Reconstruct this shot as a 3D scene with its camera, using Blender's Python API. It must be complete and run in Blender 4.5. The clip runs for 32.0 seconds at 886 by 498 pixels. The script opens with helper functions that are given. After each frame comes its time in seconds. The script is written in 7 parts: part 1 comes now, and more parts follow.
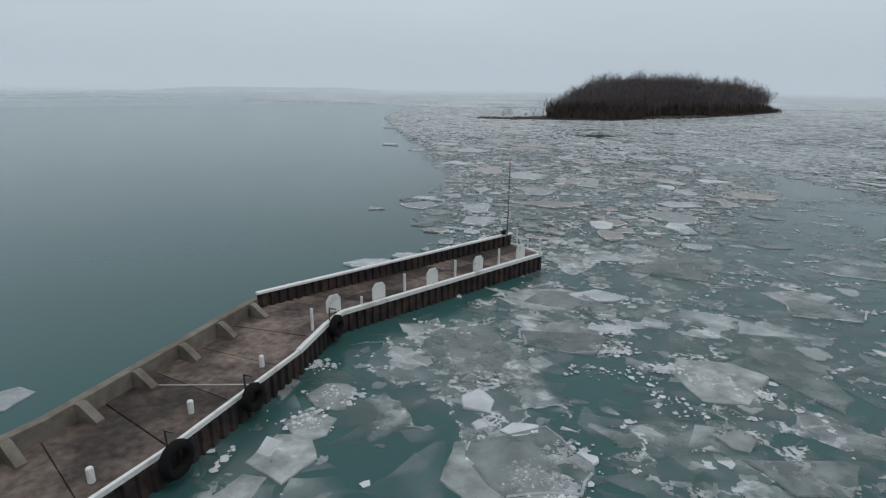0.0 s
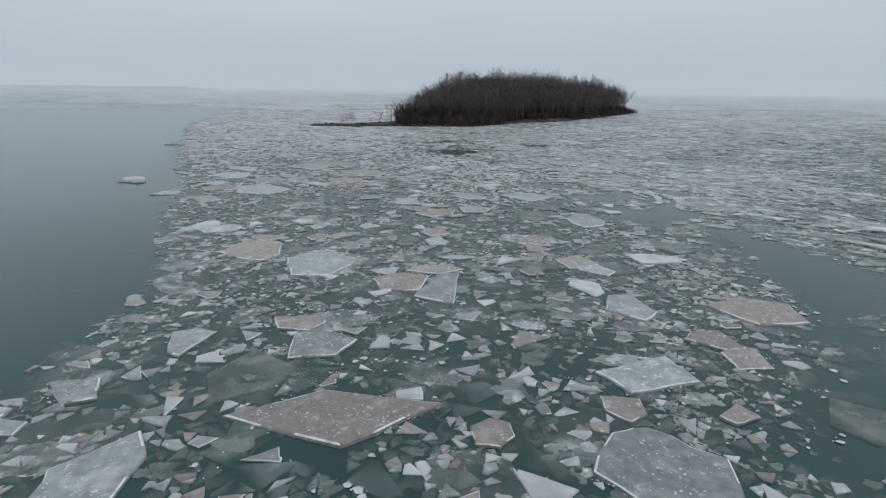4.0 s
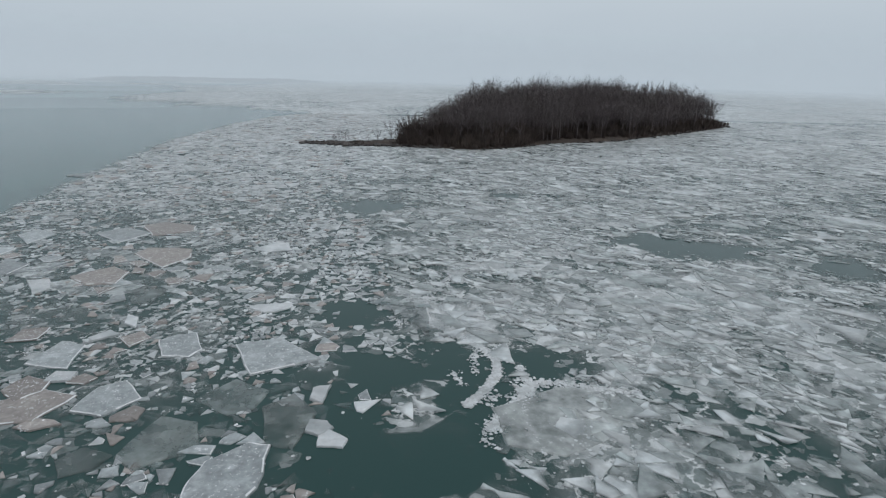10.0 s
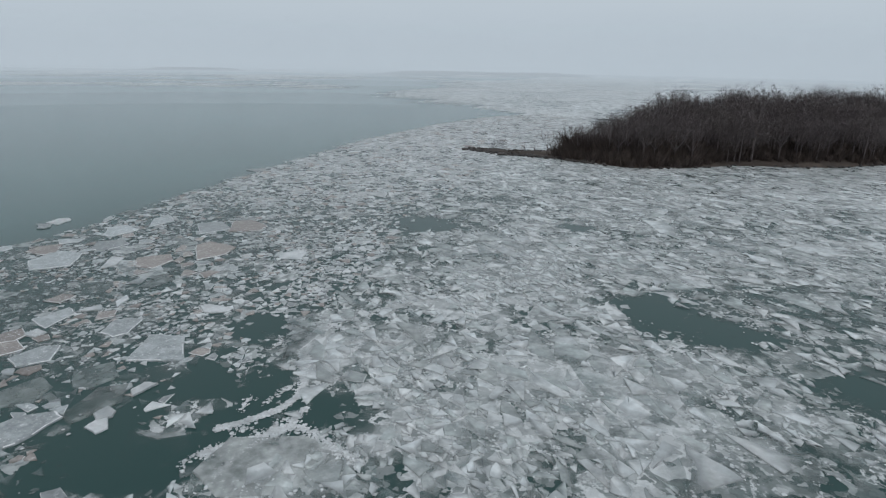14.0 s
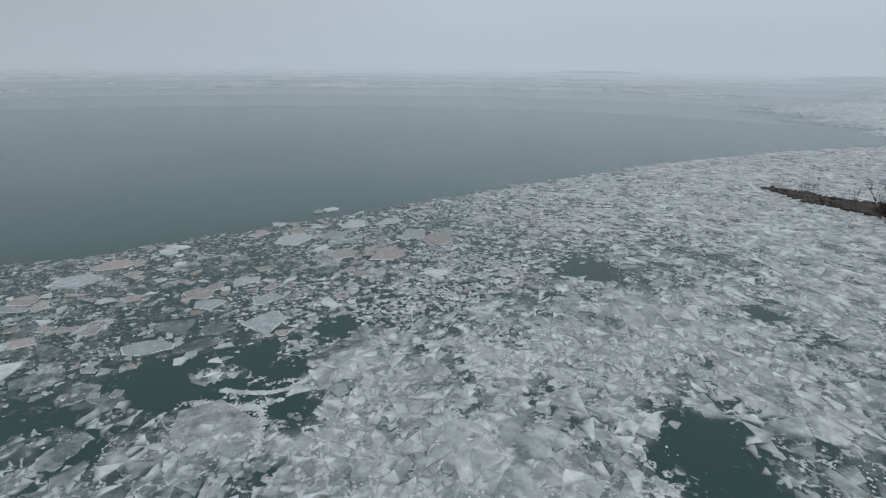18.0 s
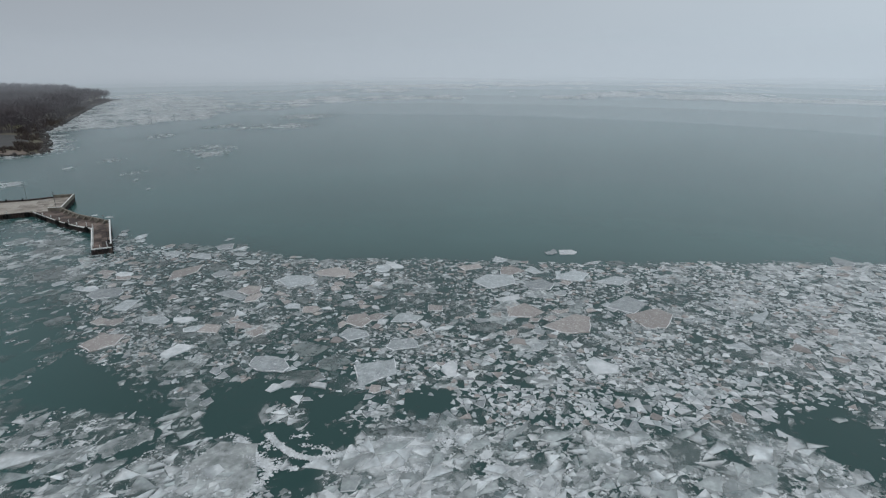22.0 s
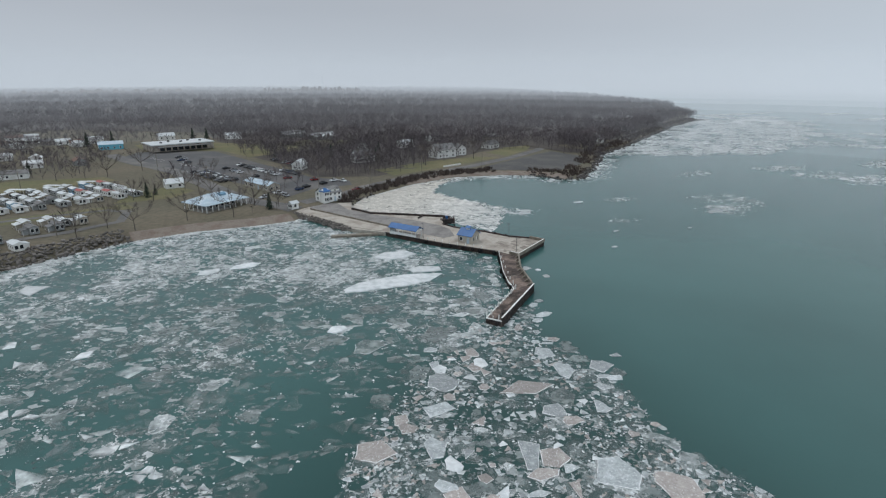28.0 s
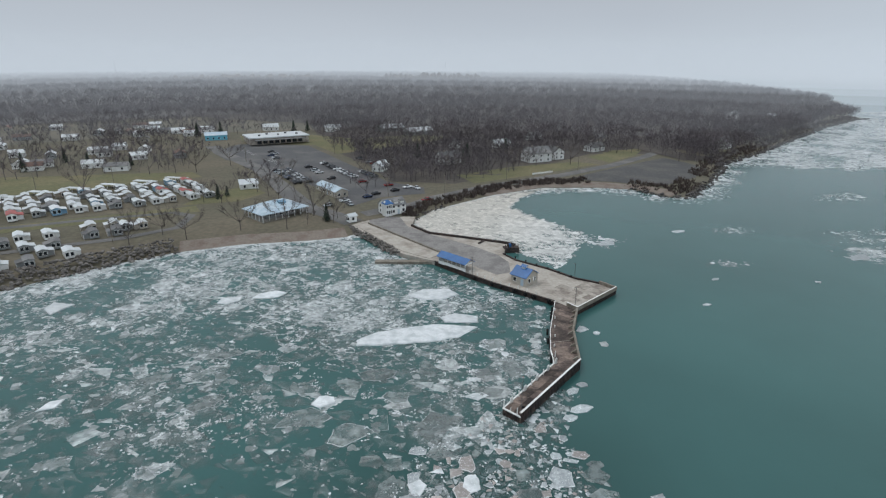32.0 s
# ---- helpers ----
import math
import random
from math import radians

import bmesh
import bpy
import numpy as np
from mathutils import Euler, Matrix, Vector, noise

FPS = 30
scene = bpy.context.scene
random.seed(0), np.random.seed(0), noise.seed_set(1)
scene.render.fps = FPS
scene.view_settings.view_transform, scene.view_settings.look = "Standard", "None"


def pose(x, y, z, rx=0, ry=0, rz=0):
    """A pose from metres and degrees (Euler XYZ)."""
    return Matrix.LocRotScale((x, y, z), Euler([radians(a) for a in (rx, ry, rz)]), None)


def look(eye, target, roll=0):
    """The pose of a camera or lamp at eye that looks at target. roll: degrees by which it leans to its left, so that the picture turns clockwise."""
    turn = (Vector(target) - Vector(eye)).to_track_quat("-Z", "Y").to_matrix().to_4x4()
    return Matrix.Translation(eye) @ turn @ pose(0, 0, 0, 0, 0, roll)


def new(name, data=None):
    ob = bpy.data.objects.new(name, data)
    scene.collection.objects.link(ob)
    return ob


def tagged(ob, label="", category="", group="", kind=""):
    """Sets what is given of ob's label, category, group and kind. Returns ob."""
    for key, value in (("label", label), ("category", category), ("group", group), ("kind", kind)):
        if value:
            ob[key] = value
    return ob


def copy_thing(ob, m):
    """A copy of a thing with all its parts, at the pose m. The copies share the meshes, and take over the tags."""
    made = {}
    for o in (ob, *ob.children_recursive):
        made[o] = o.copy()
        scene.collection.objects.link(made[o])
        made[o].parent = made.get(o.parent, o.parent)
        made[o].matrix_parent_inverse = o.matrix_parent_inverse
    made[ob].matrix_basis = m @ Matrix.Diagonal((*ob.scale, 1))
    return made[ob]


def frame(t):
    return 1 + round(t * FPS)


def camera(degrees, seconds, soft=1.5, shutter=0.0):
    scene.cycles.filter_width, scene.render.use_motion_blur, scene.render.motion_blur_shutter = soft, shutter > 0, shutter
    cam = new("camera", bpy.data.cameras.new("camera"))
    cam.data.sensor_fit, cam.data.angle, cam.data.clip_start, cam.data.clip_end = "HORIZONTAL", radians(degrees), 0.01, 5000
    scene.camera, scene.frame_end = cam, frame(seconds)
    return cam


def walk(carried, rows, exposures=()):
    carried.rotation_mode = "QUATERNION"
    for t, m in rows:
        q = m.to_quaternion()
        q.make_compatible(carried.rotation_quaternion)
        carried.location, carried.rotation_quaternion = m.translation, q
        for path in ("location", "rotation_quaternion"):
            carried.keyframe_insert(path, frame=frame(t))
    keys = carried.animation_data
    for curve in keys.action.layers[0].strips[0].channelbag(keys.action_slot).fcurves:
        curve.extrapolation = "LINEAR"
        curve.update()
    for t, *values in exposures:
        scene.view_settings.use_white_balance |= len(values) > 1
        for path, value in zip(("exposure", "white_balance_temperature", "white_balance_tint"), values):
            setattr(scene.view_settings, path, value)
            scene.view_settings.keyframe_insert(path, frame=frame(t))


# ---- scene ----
cam = camera(76.22, 32.0, soft=1.2)
# seconds, x, y, z, yaw, pitch, roll
ROWS = [
    (0, -1.11, -2.34, 14.83, 0.46, -16.14, -0.53),
    (0.5, -0.20, 3.81, 14.81, -3.13, -16.08, -0.45),
    (1, 1.11, 10.21, 14.80, -6.91, -16.01, -0.42),
    (1.5, 2.68, 16.12, 14.81, -10.10, -15.96, -0.40),
    (2, 4.60, 22.39, 14.86, -12.43, -15.96, -0.41),
    (2.5, 6.53, 28.16, 14.95, -13.16, -16.00, -0.41),
    (3, 8.53, 34.23, 15.08, -13.10, -16.07, -0.48),
    (3.5, 10.37, 39.98, 15.10, -13.08, -16.09, -0.57),
    (5.5, 18.21, 64.36, 16.57, -13.36, -16.18, -0.83),
    (6, 21.43, 69.13, 17.24, -13.15, -16.19, -0.80),
    (6.5, 24.82, 72.45, 17.88, -12.78, -16.18, -0.83),
    (7, 28.70, 74.86, 18.59, -11.36, -16.23, -0.91),
    (7.5, 32.59, 76.22, 19.25, -10.46, -16.27, -0.94),
    (8, 36.97, 77.06, 19.97, -9.95, -16.37, -0.99),
    (8.5, 41.22, 77.43, 20.60, -9.10, -16.44, -1.03),
    (9, 45.80, 77.53, 21.41, -6.71, -16.63, -1.11),
    (9.5, 50.22, 77.56, 22.17, -4.34, -16.83, -1.16),
    (10, 54.95, 77.62, 23.01, -1.79, -17.09, -1.21),
    (10.5, 59.46, 77.82, 23.77, 0.61, -17.28, -1.22),
    (11, 64.22, 78.13, 24.59, 3.44, -17.50, -1.22),
    (11.5, 68.77, 78.60, 25.39, 6.31, -17.70, -1.20),
    (12, 73.62, 79.29, 26.27, 9.36, -17.88, -1.13),
    (12.5, 78.19, 80.23, 27.14, 12.30, -18.04, -1.08),
    (13, 83.04, 81.52, 28.03, 15.60, -18.16, -1.02),
    (13.5, 87.57, 82.91, 28.83, 19.42, -18.26, -0.97),
    (14, 92.28, 84.85, 29.72, 25.08, -18.36, -0.90),
    (14.5, 96.56, 86.97, 30.54, 30.25, -18.40, -0.87),
    (16.5, 111.96, 98.66, 34.16, 49.55, -18.63, -0.66),
    (17, 115.08, 102.24, 35.01, 54.13, -18.67, -0.58),
    (17.5, 117.96, 106.50, 35.82, 59.00, -18.72, -0.51),
    (18, 119.93, 110.99, 36.48, 63.63, -18.70, -0.47),
    (18.5, 121.06, 115.91, 37.12, 68.50, -18.68, -0.43),
    (19, 121.23, 120.56, 37.72, 73.08, -18.71, -0.37),
    (19.5, 120.54, 125.42, 38.29, 77.97, -18.65, -0.25),
    (20, 119.06, 129.83, 38.84, 82.58, -18.63, -0.18),
    (20.5, 116.84, 134.39, 39.28, 87.55, -18.53, -0.06),
    (21, 114.33, 138.13, 39.77, 92.14, -18.48, 0.01),
    (21.5, 111.33, 141.75, 40.25, 97.07, -18.34, 0.08),
    (22, 108.35, 144.73, 40.67, 101.81, -18.15, 0.12),
    (22.5, 104.92, 147.32, 41.07, 106.76, -17.93, 0.10),
    (23, 101.56, 149.41, 41.79, 111.35, -17.85, 0.09),
    (23.5, 97.51, 151.33, 42.73, 116.33, -17.74, 0.16),
    (24, 93.52, 152.62, 43.80, 120.94, -17.61, 0.14),
    (24.5, 89.15, 153.51, 45.18, 125.84, -17.55, 0.14),
    (25, 84.91, 154.04, 46.42, 130.53, -17.46, 0.15),
    (25.5, 80.40, 154.18, 47.74, 135.47, -17.37, 0.17),
    (26, 76.28, 153.81, 48.92, 140.13, -17.33, 0.15),
    (26.5, 72.01, 152.74, 50.18, 145.14, -17.30, 0.18),
    (28.5, 56.58, 144.59, 54.23, 160.08, -17.11, 0.12),
    (29, 53.09, 142.25, 55.14, 161.86, -17.11, 0.09),
    (29.5, 49.43, 139.70, 56.12, 163.83, -17.12, 0.06),
    (30, 46.00, 137.23, 57.01, 165.39, -17.22, 0.05),
    (30.5, 42.44, 134.47, 57.97, 166.82, -17.60, 0.03),
    (31, 39.08, 131.82, 58.87, 168.22, -17.96, 0.04),
    (31.5, 35.73, 129.06, 59.71, 169.42, -18.33, 0.06),
    (32, 32.24, 126.05, 60.37, 170.04, -18.69, 0.08),
]
walk(cam, [(t, pose(x, y, z, 90 + pitch, roll, yaw)) for t, x, y, z, yaw, pitch, roll in ROWS], [(0, 0.05), (6, 0.02), (13, 0.02), (19, 0.0), (23, 0.17), (26, 0.42), (29, 0.54), (32, 0.58)])

# ---- light: an overcast winter day, mist on the lake ----
HAZE = (0.45, 0.52, 0.585)
world = bpy.data.worlds.new("overcast_sky")
scene.world = world
world.use_nodes = True
wn, wl = world.node_tree.nodes, world.node_tree.links
wn.clear()
w_out, w_bg = wn.new("ShaderNodeOutputWorld"), wn.new("ShaderNodeBackground")
w_tc, w_sep, w_ramp = wn.new("ShaderNodeTexCoord"), wn.new("ShaderNodeSeparateXYZ"), wn.new("ShaderNodeValToRGB")
w_noise, w_mix, w_map = wn.new("ShaderNodeTexNoise"), wn.new("ShaderNodeMix"), wn.new("ShaderNodeMapping")
wl.new(w_tc.outputs["Generated"], w_sep.inputs[0])
wl.new(w_sep.outputs["Z"], w_ramp.inputs[0])
els = w_ramp.color_ramp.elements
els[0].position, els[0].color = 0.0, (*HAZE, 1)
els[1].position, els[1].color = 1.0, (0.60, 0.67, 0.74, 1)
e = els.new(0.10)
e.color = (0.46, 0.525, 0.585, 1)
e = els.new(0.35)
e.color = (0.52, 0.585, 0.645, 1)
wl.new(w_tc.outputs["Generated"], w_map.inputs[0])
w_map.inputs["Scale"].default_value = (1.0, 1.0, 4.0)
wl.new(w_map.outputs[0], w_noise.inputs["Vector"])
w_noise.inputs["Scale"].default_value, w_noise.inputs["Detail"].default_value = 1.6, 3.0
w_mix.data_type, w_mix.blend_type = "RGBA", "SOFT_LIGHT"
w_mix.inputs["Factor"].default_value = 0.25
wl.new(w_ramp.outputs[0], w_mix.inputs["A"])
wl.new(w_noise.outputs["Fac"], w_mix.inputs["B"])
w_dir, w_mul = wn.new("ShaderNodeMapRange"), wn.new("ShaderNodeMix")
w_dir.inputs["From Min"].default_value, w_dir.inputs["From Max"].default_value = -1.0, 1.0
wl.new(w_sep.outputs["Y"], w_dir.inputs["Value"])
w_mul.data_type, w_mul.blend_type = "RGBA", "MULTIPLY"
w_mul.inputs["Factor"].default_value = 1.0
w_tint = wn.new("ShaderNodeValToRGB")
w_tint.color_ramp.elements[0].color, w_tint.color_ramp.elements[1].color = (0.61, 0.585, 0.59, 1), (1.0, 1.0, 1.0, 1)
w_tint.color_ramp.elements[0].position, w_tint.color_ramp.elements[1].position = 0.06, 0.75
wl.new(w_dir.outputs[0], w_tint.inputs[0])
wl.new(w_mix.outputs["Result"], w_mul.inputs["A"])
wl.new(w_tint.outputs[0], w_mul.inputs["B"])
wl.new(w_mul.outputs["Result"], w_bg.inputs[0])
w_bg.inputs[1].default_value = 1.06
wl.new(w_bg.outputs[0], w_out.inputs[0])
sun = new("sun", bpy.data.lights.new("sun", "SUN"))
sun.data.energy, sun.data.angle, sun.data.color = 0.7, radians(25), (1.0, 0.97, 0.93)
sun.matrix_world = look((0, 0, 100), (-32, 28, 0))

# ---- materials ----
def mat(name, base, rough=0.8, vary=0.25, scale=1.0, second=None, second_scale=0.15, amount=0.5, bump=0.0, bump_scale=8.0, metal=0.0, per=0.0, spec=0.5, ior=1.45, frost=0.0, alpha=None, awash=False):
    """A surface of one colour with fine grain, broad stains of a second colour, relief, and a shade of its own for each object or island."""
    m = bpy.data.materials.new(name)
    m.use_nodes = True
    nt = m.node_tree
    b = nt.nodes["Principled BSDF"]
    b.inputs["Roughness"].default_value, b.inputs["Metallic"].default_value = rough, metal
    b.inputs["Specular IOR Level"].default_value, b.inputs["IOR"].default_value = spec, ior
    geo = nt.nodes.new("ShaderNodeNewGeometry")
    n1 = nt.nodes.new("ShaderNodeTexNoise")
    n1.inputs["Scale"].default_value, n1.inputs["Detail"].default_value = scale, 6.0
    nt.links.new(geo.outputs["Position"], n1.inputs["Vector"])
    hsv = nt.nodes.new("ShaderNodeHueSaturation")
    mr = nt.nodes.new("ShaderNodeMapRange")
    mr.inputs["From Min"].default_value, mr.inputs["From Max"].default_value = 0.3, 0.7
    mr.inputs["To Min"].default_value, mr.inputs["To Max"].default_value = 1 - vary, 1 + vary
    nt.links.new(n1.outputs["Fac"], mr.inputs["Value"])
    col = nt.nodes.new("ShaderNodeMix")
    col.data_type = "RGBA"
    col.inputs["A"].default_value = (*base, 1)
    col.inputs["B"].default_value = (*(second or base), 1)
    n2 = nt.nodes.new("ShaderNodeTexNoise")
    n2.inputs["Scale"].default_value, n2.inputs["Detail"].default_value = second_scale, 5.0
    nt.links.new(geo.outputs["Position"], n2.inputs["Vector"])
    r2 = nt.nodes.new("ShaderNodeMapRange")
    r2.inputs["From Min"].default_value, r2.inputs["From Max"].default_value = 0.65 - 0.4 * amount, 0.85 - 0.4 * amount
    nt.links.new(n2.outputs["Fac"], r2.inputs["Value"])
    nt.links.new(r2.outputs[0], col.inputs["Factor"])
    nt.links.new(col.outputs["Result"], hsv.inputs["Color"])
    last = mr.outputs[0]
    if frost:
        nf = nt.nodes.new("ShaderNodeTexNoise")
        nf.inputs["Scale"].default_value, nf.inputs["Detail"].default_value, nf.inputs["Roughness"].default_value = 2.4, 8.0, 0.74
        nt.links.new(geo.outputs["Position"], nf.inputs["Vector"])
        rf = nt.nodes.new("ShaderNodeMapRange")
        rf.inputs["From Min"].default_value, rf.inputs["From Max"].default_value = 0.66 - 0.2 * frost, 0.74 - 0.2 * frost
        nt.links.new(nf.outputs["Fac"], rf.inputs["Value"])
        mf = nt.nodes.new("ShaderNodeMix")
        mf.data_type = "RGBA"
        mf.inputs["B"].default_value = (0.68, 0.69, 0.70, 1)
        nt.links.new(rf.outputs[0], mf.inputs["Factor"])
        nt.links.new(col.outputs["Result"], mf.inputs["A"])
        nt.links.new(mf.outputs["Result"], hsv.inputs["Color"])
    if alpha:
        na = nt.nodes.new("ShaderNodeTexNoise")
        na.inputs["Scale"].default_value, na.inputs["Detail"].default_value, na.inputs["Roughness"].default_value = 0.45, 6.0, 0.6
        nt.links.new(geo.outputs["Position"], na.inputs["Vector"])
        ra = nt.nodes.new("ShaderNodeMapRange")
        ra.inputs["From Min"].default_value, ra.inputs["From Max"].default_value = 0.32, 0.68
        ra.inputs["To Min"].default_value, ra.inputs["To Max"].default_value = alpha
        nt.links.new(na.outputs["Fac"], ra.inputs["Value"])
        show = ra.outputs[0]
        if awash:
            aw = nt.nodes.new("ShaderNodeAttribute")
            aw.attribute_name = "awash"
            am = nt.nodes.new("ShaderNodeMath")
            am.operation = "MULTIPLY"
            nt.links.new(show, am.inputs[0])
            nt.links.new(aw.outputs["Fac"], am.inputs[1])
            show = am.outputs[0]
        nt.links.new(show, b.inputs["Alpha"])
    if per:
        info = nt.nodes.new("ShaderNodeObjectInfo")
        add = nt.nodes.new("ShaderNodeMath")
        add.operation = "ADD"
        nt.links.new(info.outputs["Random"], add.inputs[0])
        nt.links.new(geo.outputs["Random Per Island"], add.inputs[1])
        fr = nt.nodes.new("ShaderNodeMath")
        fr.operation = "FRACT"
        nt.links.new(add.outputs[0], fr.inputs[0])
        pr = nt.nodes.new("ShaderNodeMapRange")
        pr.inputs["To Min"].default_value, pr.inputs["To Max"].default_value = 1 - per, 1 + per
        nt.links.new(fr.outputs[0], pr.inputs["Value"])
        mul = nt.nodes.new("ShaderNodeMath")
        mul.operation = "MULTIPLY"
        nt.links.new(last, mul.inputs[0])
        nt.links.new(pr.outputs[0], mul.inputs[1])
        last = mul.outputs[0]
    nt.links.new(last, hsv.inputs["Value"])
    nt.links.new(hsv.outputs[0], b.inputs["Base Color"])
    if bump:
        n3 = nt.nodes.new("ShaderNodeTexNoise")
        n3.inputs["Scale"].default_value, n3.inputs["Detail"].default_value = bump_scale, 5.0
        nt.links.new(geo.outputs["Position"], n3.inputs["Vector"])
        bp = nt.nodes.new("ShaderNodeBump")
        bp.inputs["Strength"].default_value, bp.inputs["Distance"].default_value = bump, 0.05
        nt.links.new(n3.outputs["Fac"], bp.inputs["Height"])
        nt.links.new(bp.outputs[0], b.inputs["Normal"])
    return m


M_water = mat("lake_water", (0.038, 0.100, 0.096), rough=0.14, spec=0.38, vary=0.10, scale=0.02, second=(0.044, 0.113, 0.108), second_scale=0.008, bump=0.25, bump_scale=1.3, ior=1.33)
M_ice = mat("frosted_ice", (0.28, 0.308, 0.316), rough=0.42, vary=0.22, frost=0.45, scale=2.5, second=(0.40, 0.43, 0.44), second_scale=0.7, amount=0.45, bump=0.5, bump_scale=5.0, per=0.3)
M_beige = mat("sandy_ice", (0.275, 0.25, 0.235), rough=0.5, vary=0.2, frost=0.40, scale=3.0, second=(0.37, 0.345, 0.325), second_scale=0.6, amount=0.35, bump=0.5, bump_scale=6.0, per=0.22)
M_white = mat("snow_crusted_ice", (0.57, 0.59, 0.60), rough=0.8, vary=0.15, scale=2.0, second=(0.40, 0.43, 0.44), second_scale=0.5, bump=0.6, bump_scale=6.0, per=0.18)
M_rime = mat("white_rime", (0.74, 0.75, 0.76), rough=0.7, vary=0.12, scale=3.0, second=(0.5, 0.52, 0.53), second_scale=1.4, amount=0.4, bump=0.6, bump_scale=8.0)
M_wet = mat("wet_grey_ice", (0.19, 0.225, 0.222), rough=0.3, vary=0.3, frost=0.12, alpha=(0.2, 0.85), scale=0.8, second=(0.30, 0.335, 0.325), second_scale=0.25, amount=0.45, bump=0.15, bump_scale=2.0, per=0.25)
M_conc = mat("weathered_concrete", (0.30, 0.27, 0.235), rough=0.9, vary=0.2, scale=1.5, second=(0.17, 0.145, 0.125), second_scale=0.35, amount=0.6, bump=0.4, bump_scale=12, per=0.12)
M_rust = mat("rusted_sheet_piling", (0.026, 0.021, 0.020), rough=0.85, vary=0.4, scale=2.0, second=(0.062, 0.04, 0.033), second_scale=0.8, bump=0.4)
M_paint = mat("white_paint", (0.72, 0.72, 0.70), rough=0.55, vary=0.06, scale=4.0, second=(0.5, 0.47, 0.42), second_scale=1.2, amount=0.25)
M_ground = mat("winter_grass", (0.098, 0.089, 0.062), rough=0.95, vary=0.2, scale=0.6, second=(0.122, 0.104, 0.074), second_scale=0.03, amount=0.55, bump=0.5, bump_scale=3)
M_bark = mat("bare_wood", (0.105, 0.09, 0.082), rough=0.95, vary=0.25, scale=0.4, second=(0.12, 0.10, 0.09), second_scale=0.05, per=0.25)
M_film = mat("cloudy_raft_ice", (0.36, 0.385, 0.38), rough=0.45, vary=0.2, frost=0.3, alpha=(0.35, 1.0), scale=1.4, second=(0.50, 0.525, 0.525), second_scale=0.35, amount=0.45, bump=0.3, bump_scale=4.0, per=0.25)
M_wash = mat("ice_awash", (0.185, 0.23, 0.232), rough=0.22, vary=0.3, frost=0.08, alpha=(0.06, 0.78), awash=True, scale=0.8, second=(0.30, 0.335, 0.325), second_scale=0.25, amount=0.45, bump=0.15, bump_scale=2.0, per=0.3)
M_faint = mat("thin_sunken_ice", (0.18, 0.225, 0.22), rough=0.25, vary=0.3, frost=0.05, alpha=(0.06, 0.52), awash=True, scale=0.6, second=(0.26, 0.30, 0.292), second_scale=0.2, amount=0.45, bump=0.1, bump_scale=2.0, per=0.3)
M_raft = mat("pale_raft_ice", (0.37, 0.41, 0.41), rough=0.35, vary=0.22, frost=0.12, alpha=(0.45, 1.2), awash=True, scale=1.2, second=(0.47, 0.50, 0.495), second_scale=0.3, amount=0.45, bump=0.3, bump_scale=4.0, per=0.25)
M_crisp = mat("bright_raft_ice", (0.50, 0.535, 0.545), rough=0.42, vary=0.18, frost=0.2, alpha=(0.7, 1.3), awash=True, scale=1.2, second=(0.60, 0.62, 0.62), second_scale=0.35, amount=0.5, bump=0.4, bump_scale=4.0, per=0.2)

# ---- tools for building ----
def part(name, bm, material, parent=None, label=""):
    """A bmesh as one mesh object under a thing or a part."""
    me = bpy.data.meshes.new(name)
    bm.to_mesh(me)
    bm.free()
    me.materials.append(material)
    ob = new(name, me)
    if parent is not None:
        ob.parent = parent
    if label:
        ob["label"] = label
    return ob


def mesh_of(name, verts, faces, material, smooth=False, attr=None):
    """A mesh from vertices and faces made by a rule."""
    me = bpy.data.meshes.new(name)
    me.from_pydata([tuple(v) for v in verts], [], faces)
    me.materials.append(material)
    if smooth:
        me.polygons.foreach_set("use_smooth", [True] * len(me.polygons))
    return me


def tri_mesh(name, verts, tris, material, marks=None, second=None):
    """A large triangle mesh from arrays."""
    me = bpy.data.meshes.new(name)
    n, k = len(verts), len(tris)
    me.vertices.add(n)
    me.vertices.foreach_set("co", np.asarray(verts, dtype=np.float32).ravel())
    me.loops.add(3 * k)
    me.loops.foreach_set("vertex_index", np.asarray(tris, dtype=np.int32).ravel())
    me.polygons.add(k)
    me.polygons.foreach_set("loop_start", np.arange(0, 3 * k, 3, dtype=np.int32))
    me.update(calc_edges=True)
    me.validate()
    me.materials.append(material)
    if second is not None:
        me.materials.append(second)
        me.polygons.foreach_set("material_index", np.asarray(marks, dtype=np.int32))
    return me


def box(bm, x0, x1, y0, y1, z0, z1, m=None):
    vs = [bm.verts.new(Vector(c)) for c in ((x0, y0, z0), (x1, y0, z0), (x1, y1, z0), (x0, y1, z0), (x0, y0, z1), (x1, y0, z1), (x1, y1, z1), (x0, y1, z1))]
    for f in ((0, 3, 2, 1), (4, 5, 6, 7), (0, 1, 5, 4), (1, 2, 6, 5), (2, 3, 7, 6), (3, 0, 4, 7)):
        bm.faces.new([vs[i] for i in f])
    if m is not None:
        bmesh.ops.transform(bm, matrix=m, verts=vs)
    return vs


def prism(bm, outline, z0, z1):
    """A slab with the given outline (anticlockwise) from z0 to z1."""
    lo = [bm.verts.new((x, y, z0)) for x, y in outline]
    hi = [bm.verts.new((x, y, z1)) for x, y in outline]
    n = len(outline)
    bm.faces.new(hi)
    bm.faces.new(lo[::-1])
    for i in range(n):
        bm.faces.new((lo[i], lo[(i + 1) % n], hi[(i + 1) % n], hi[i]))
    return lo + hi


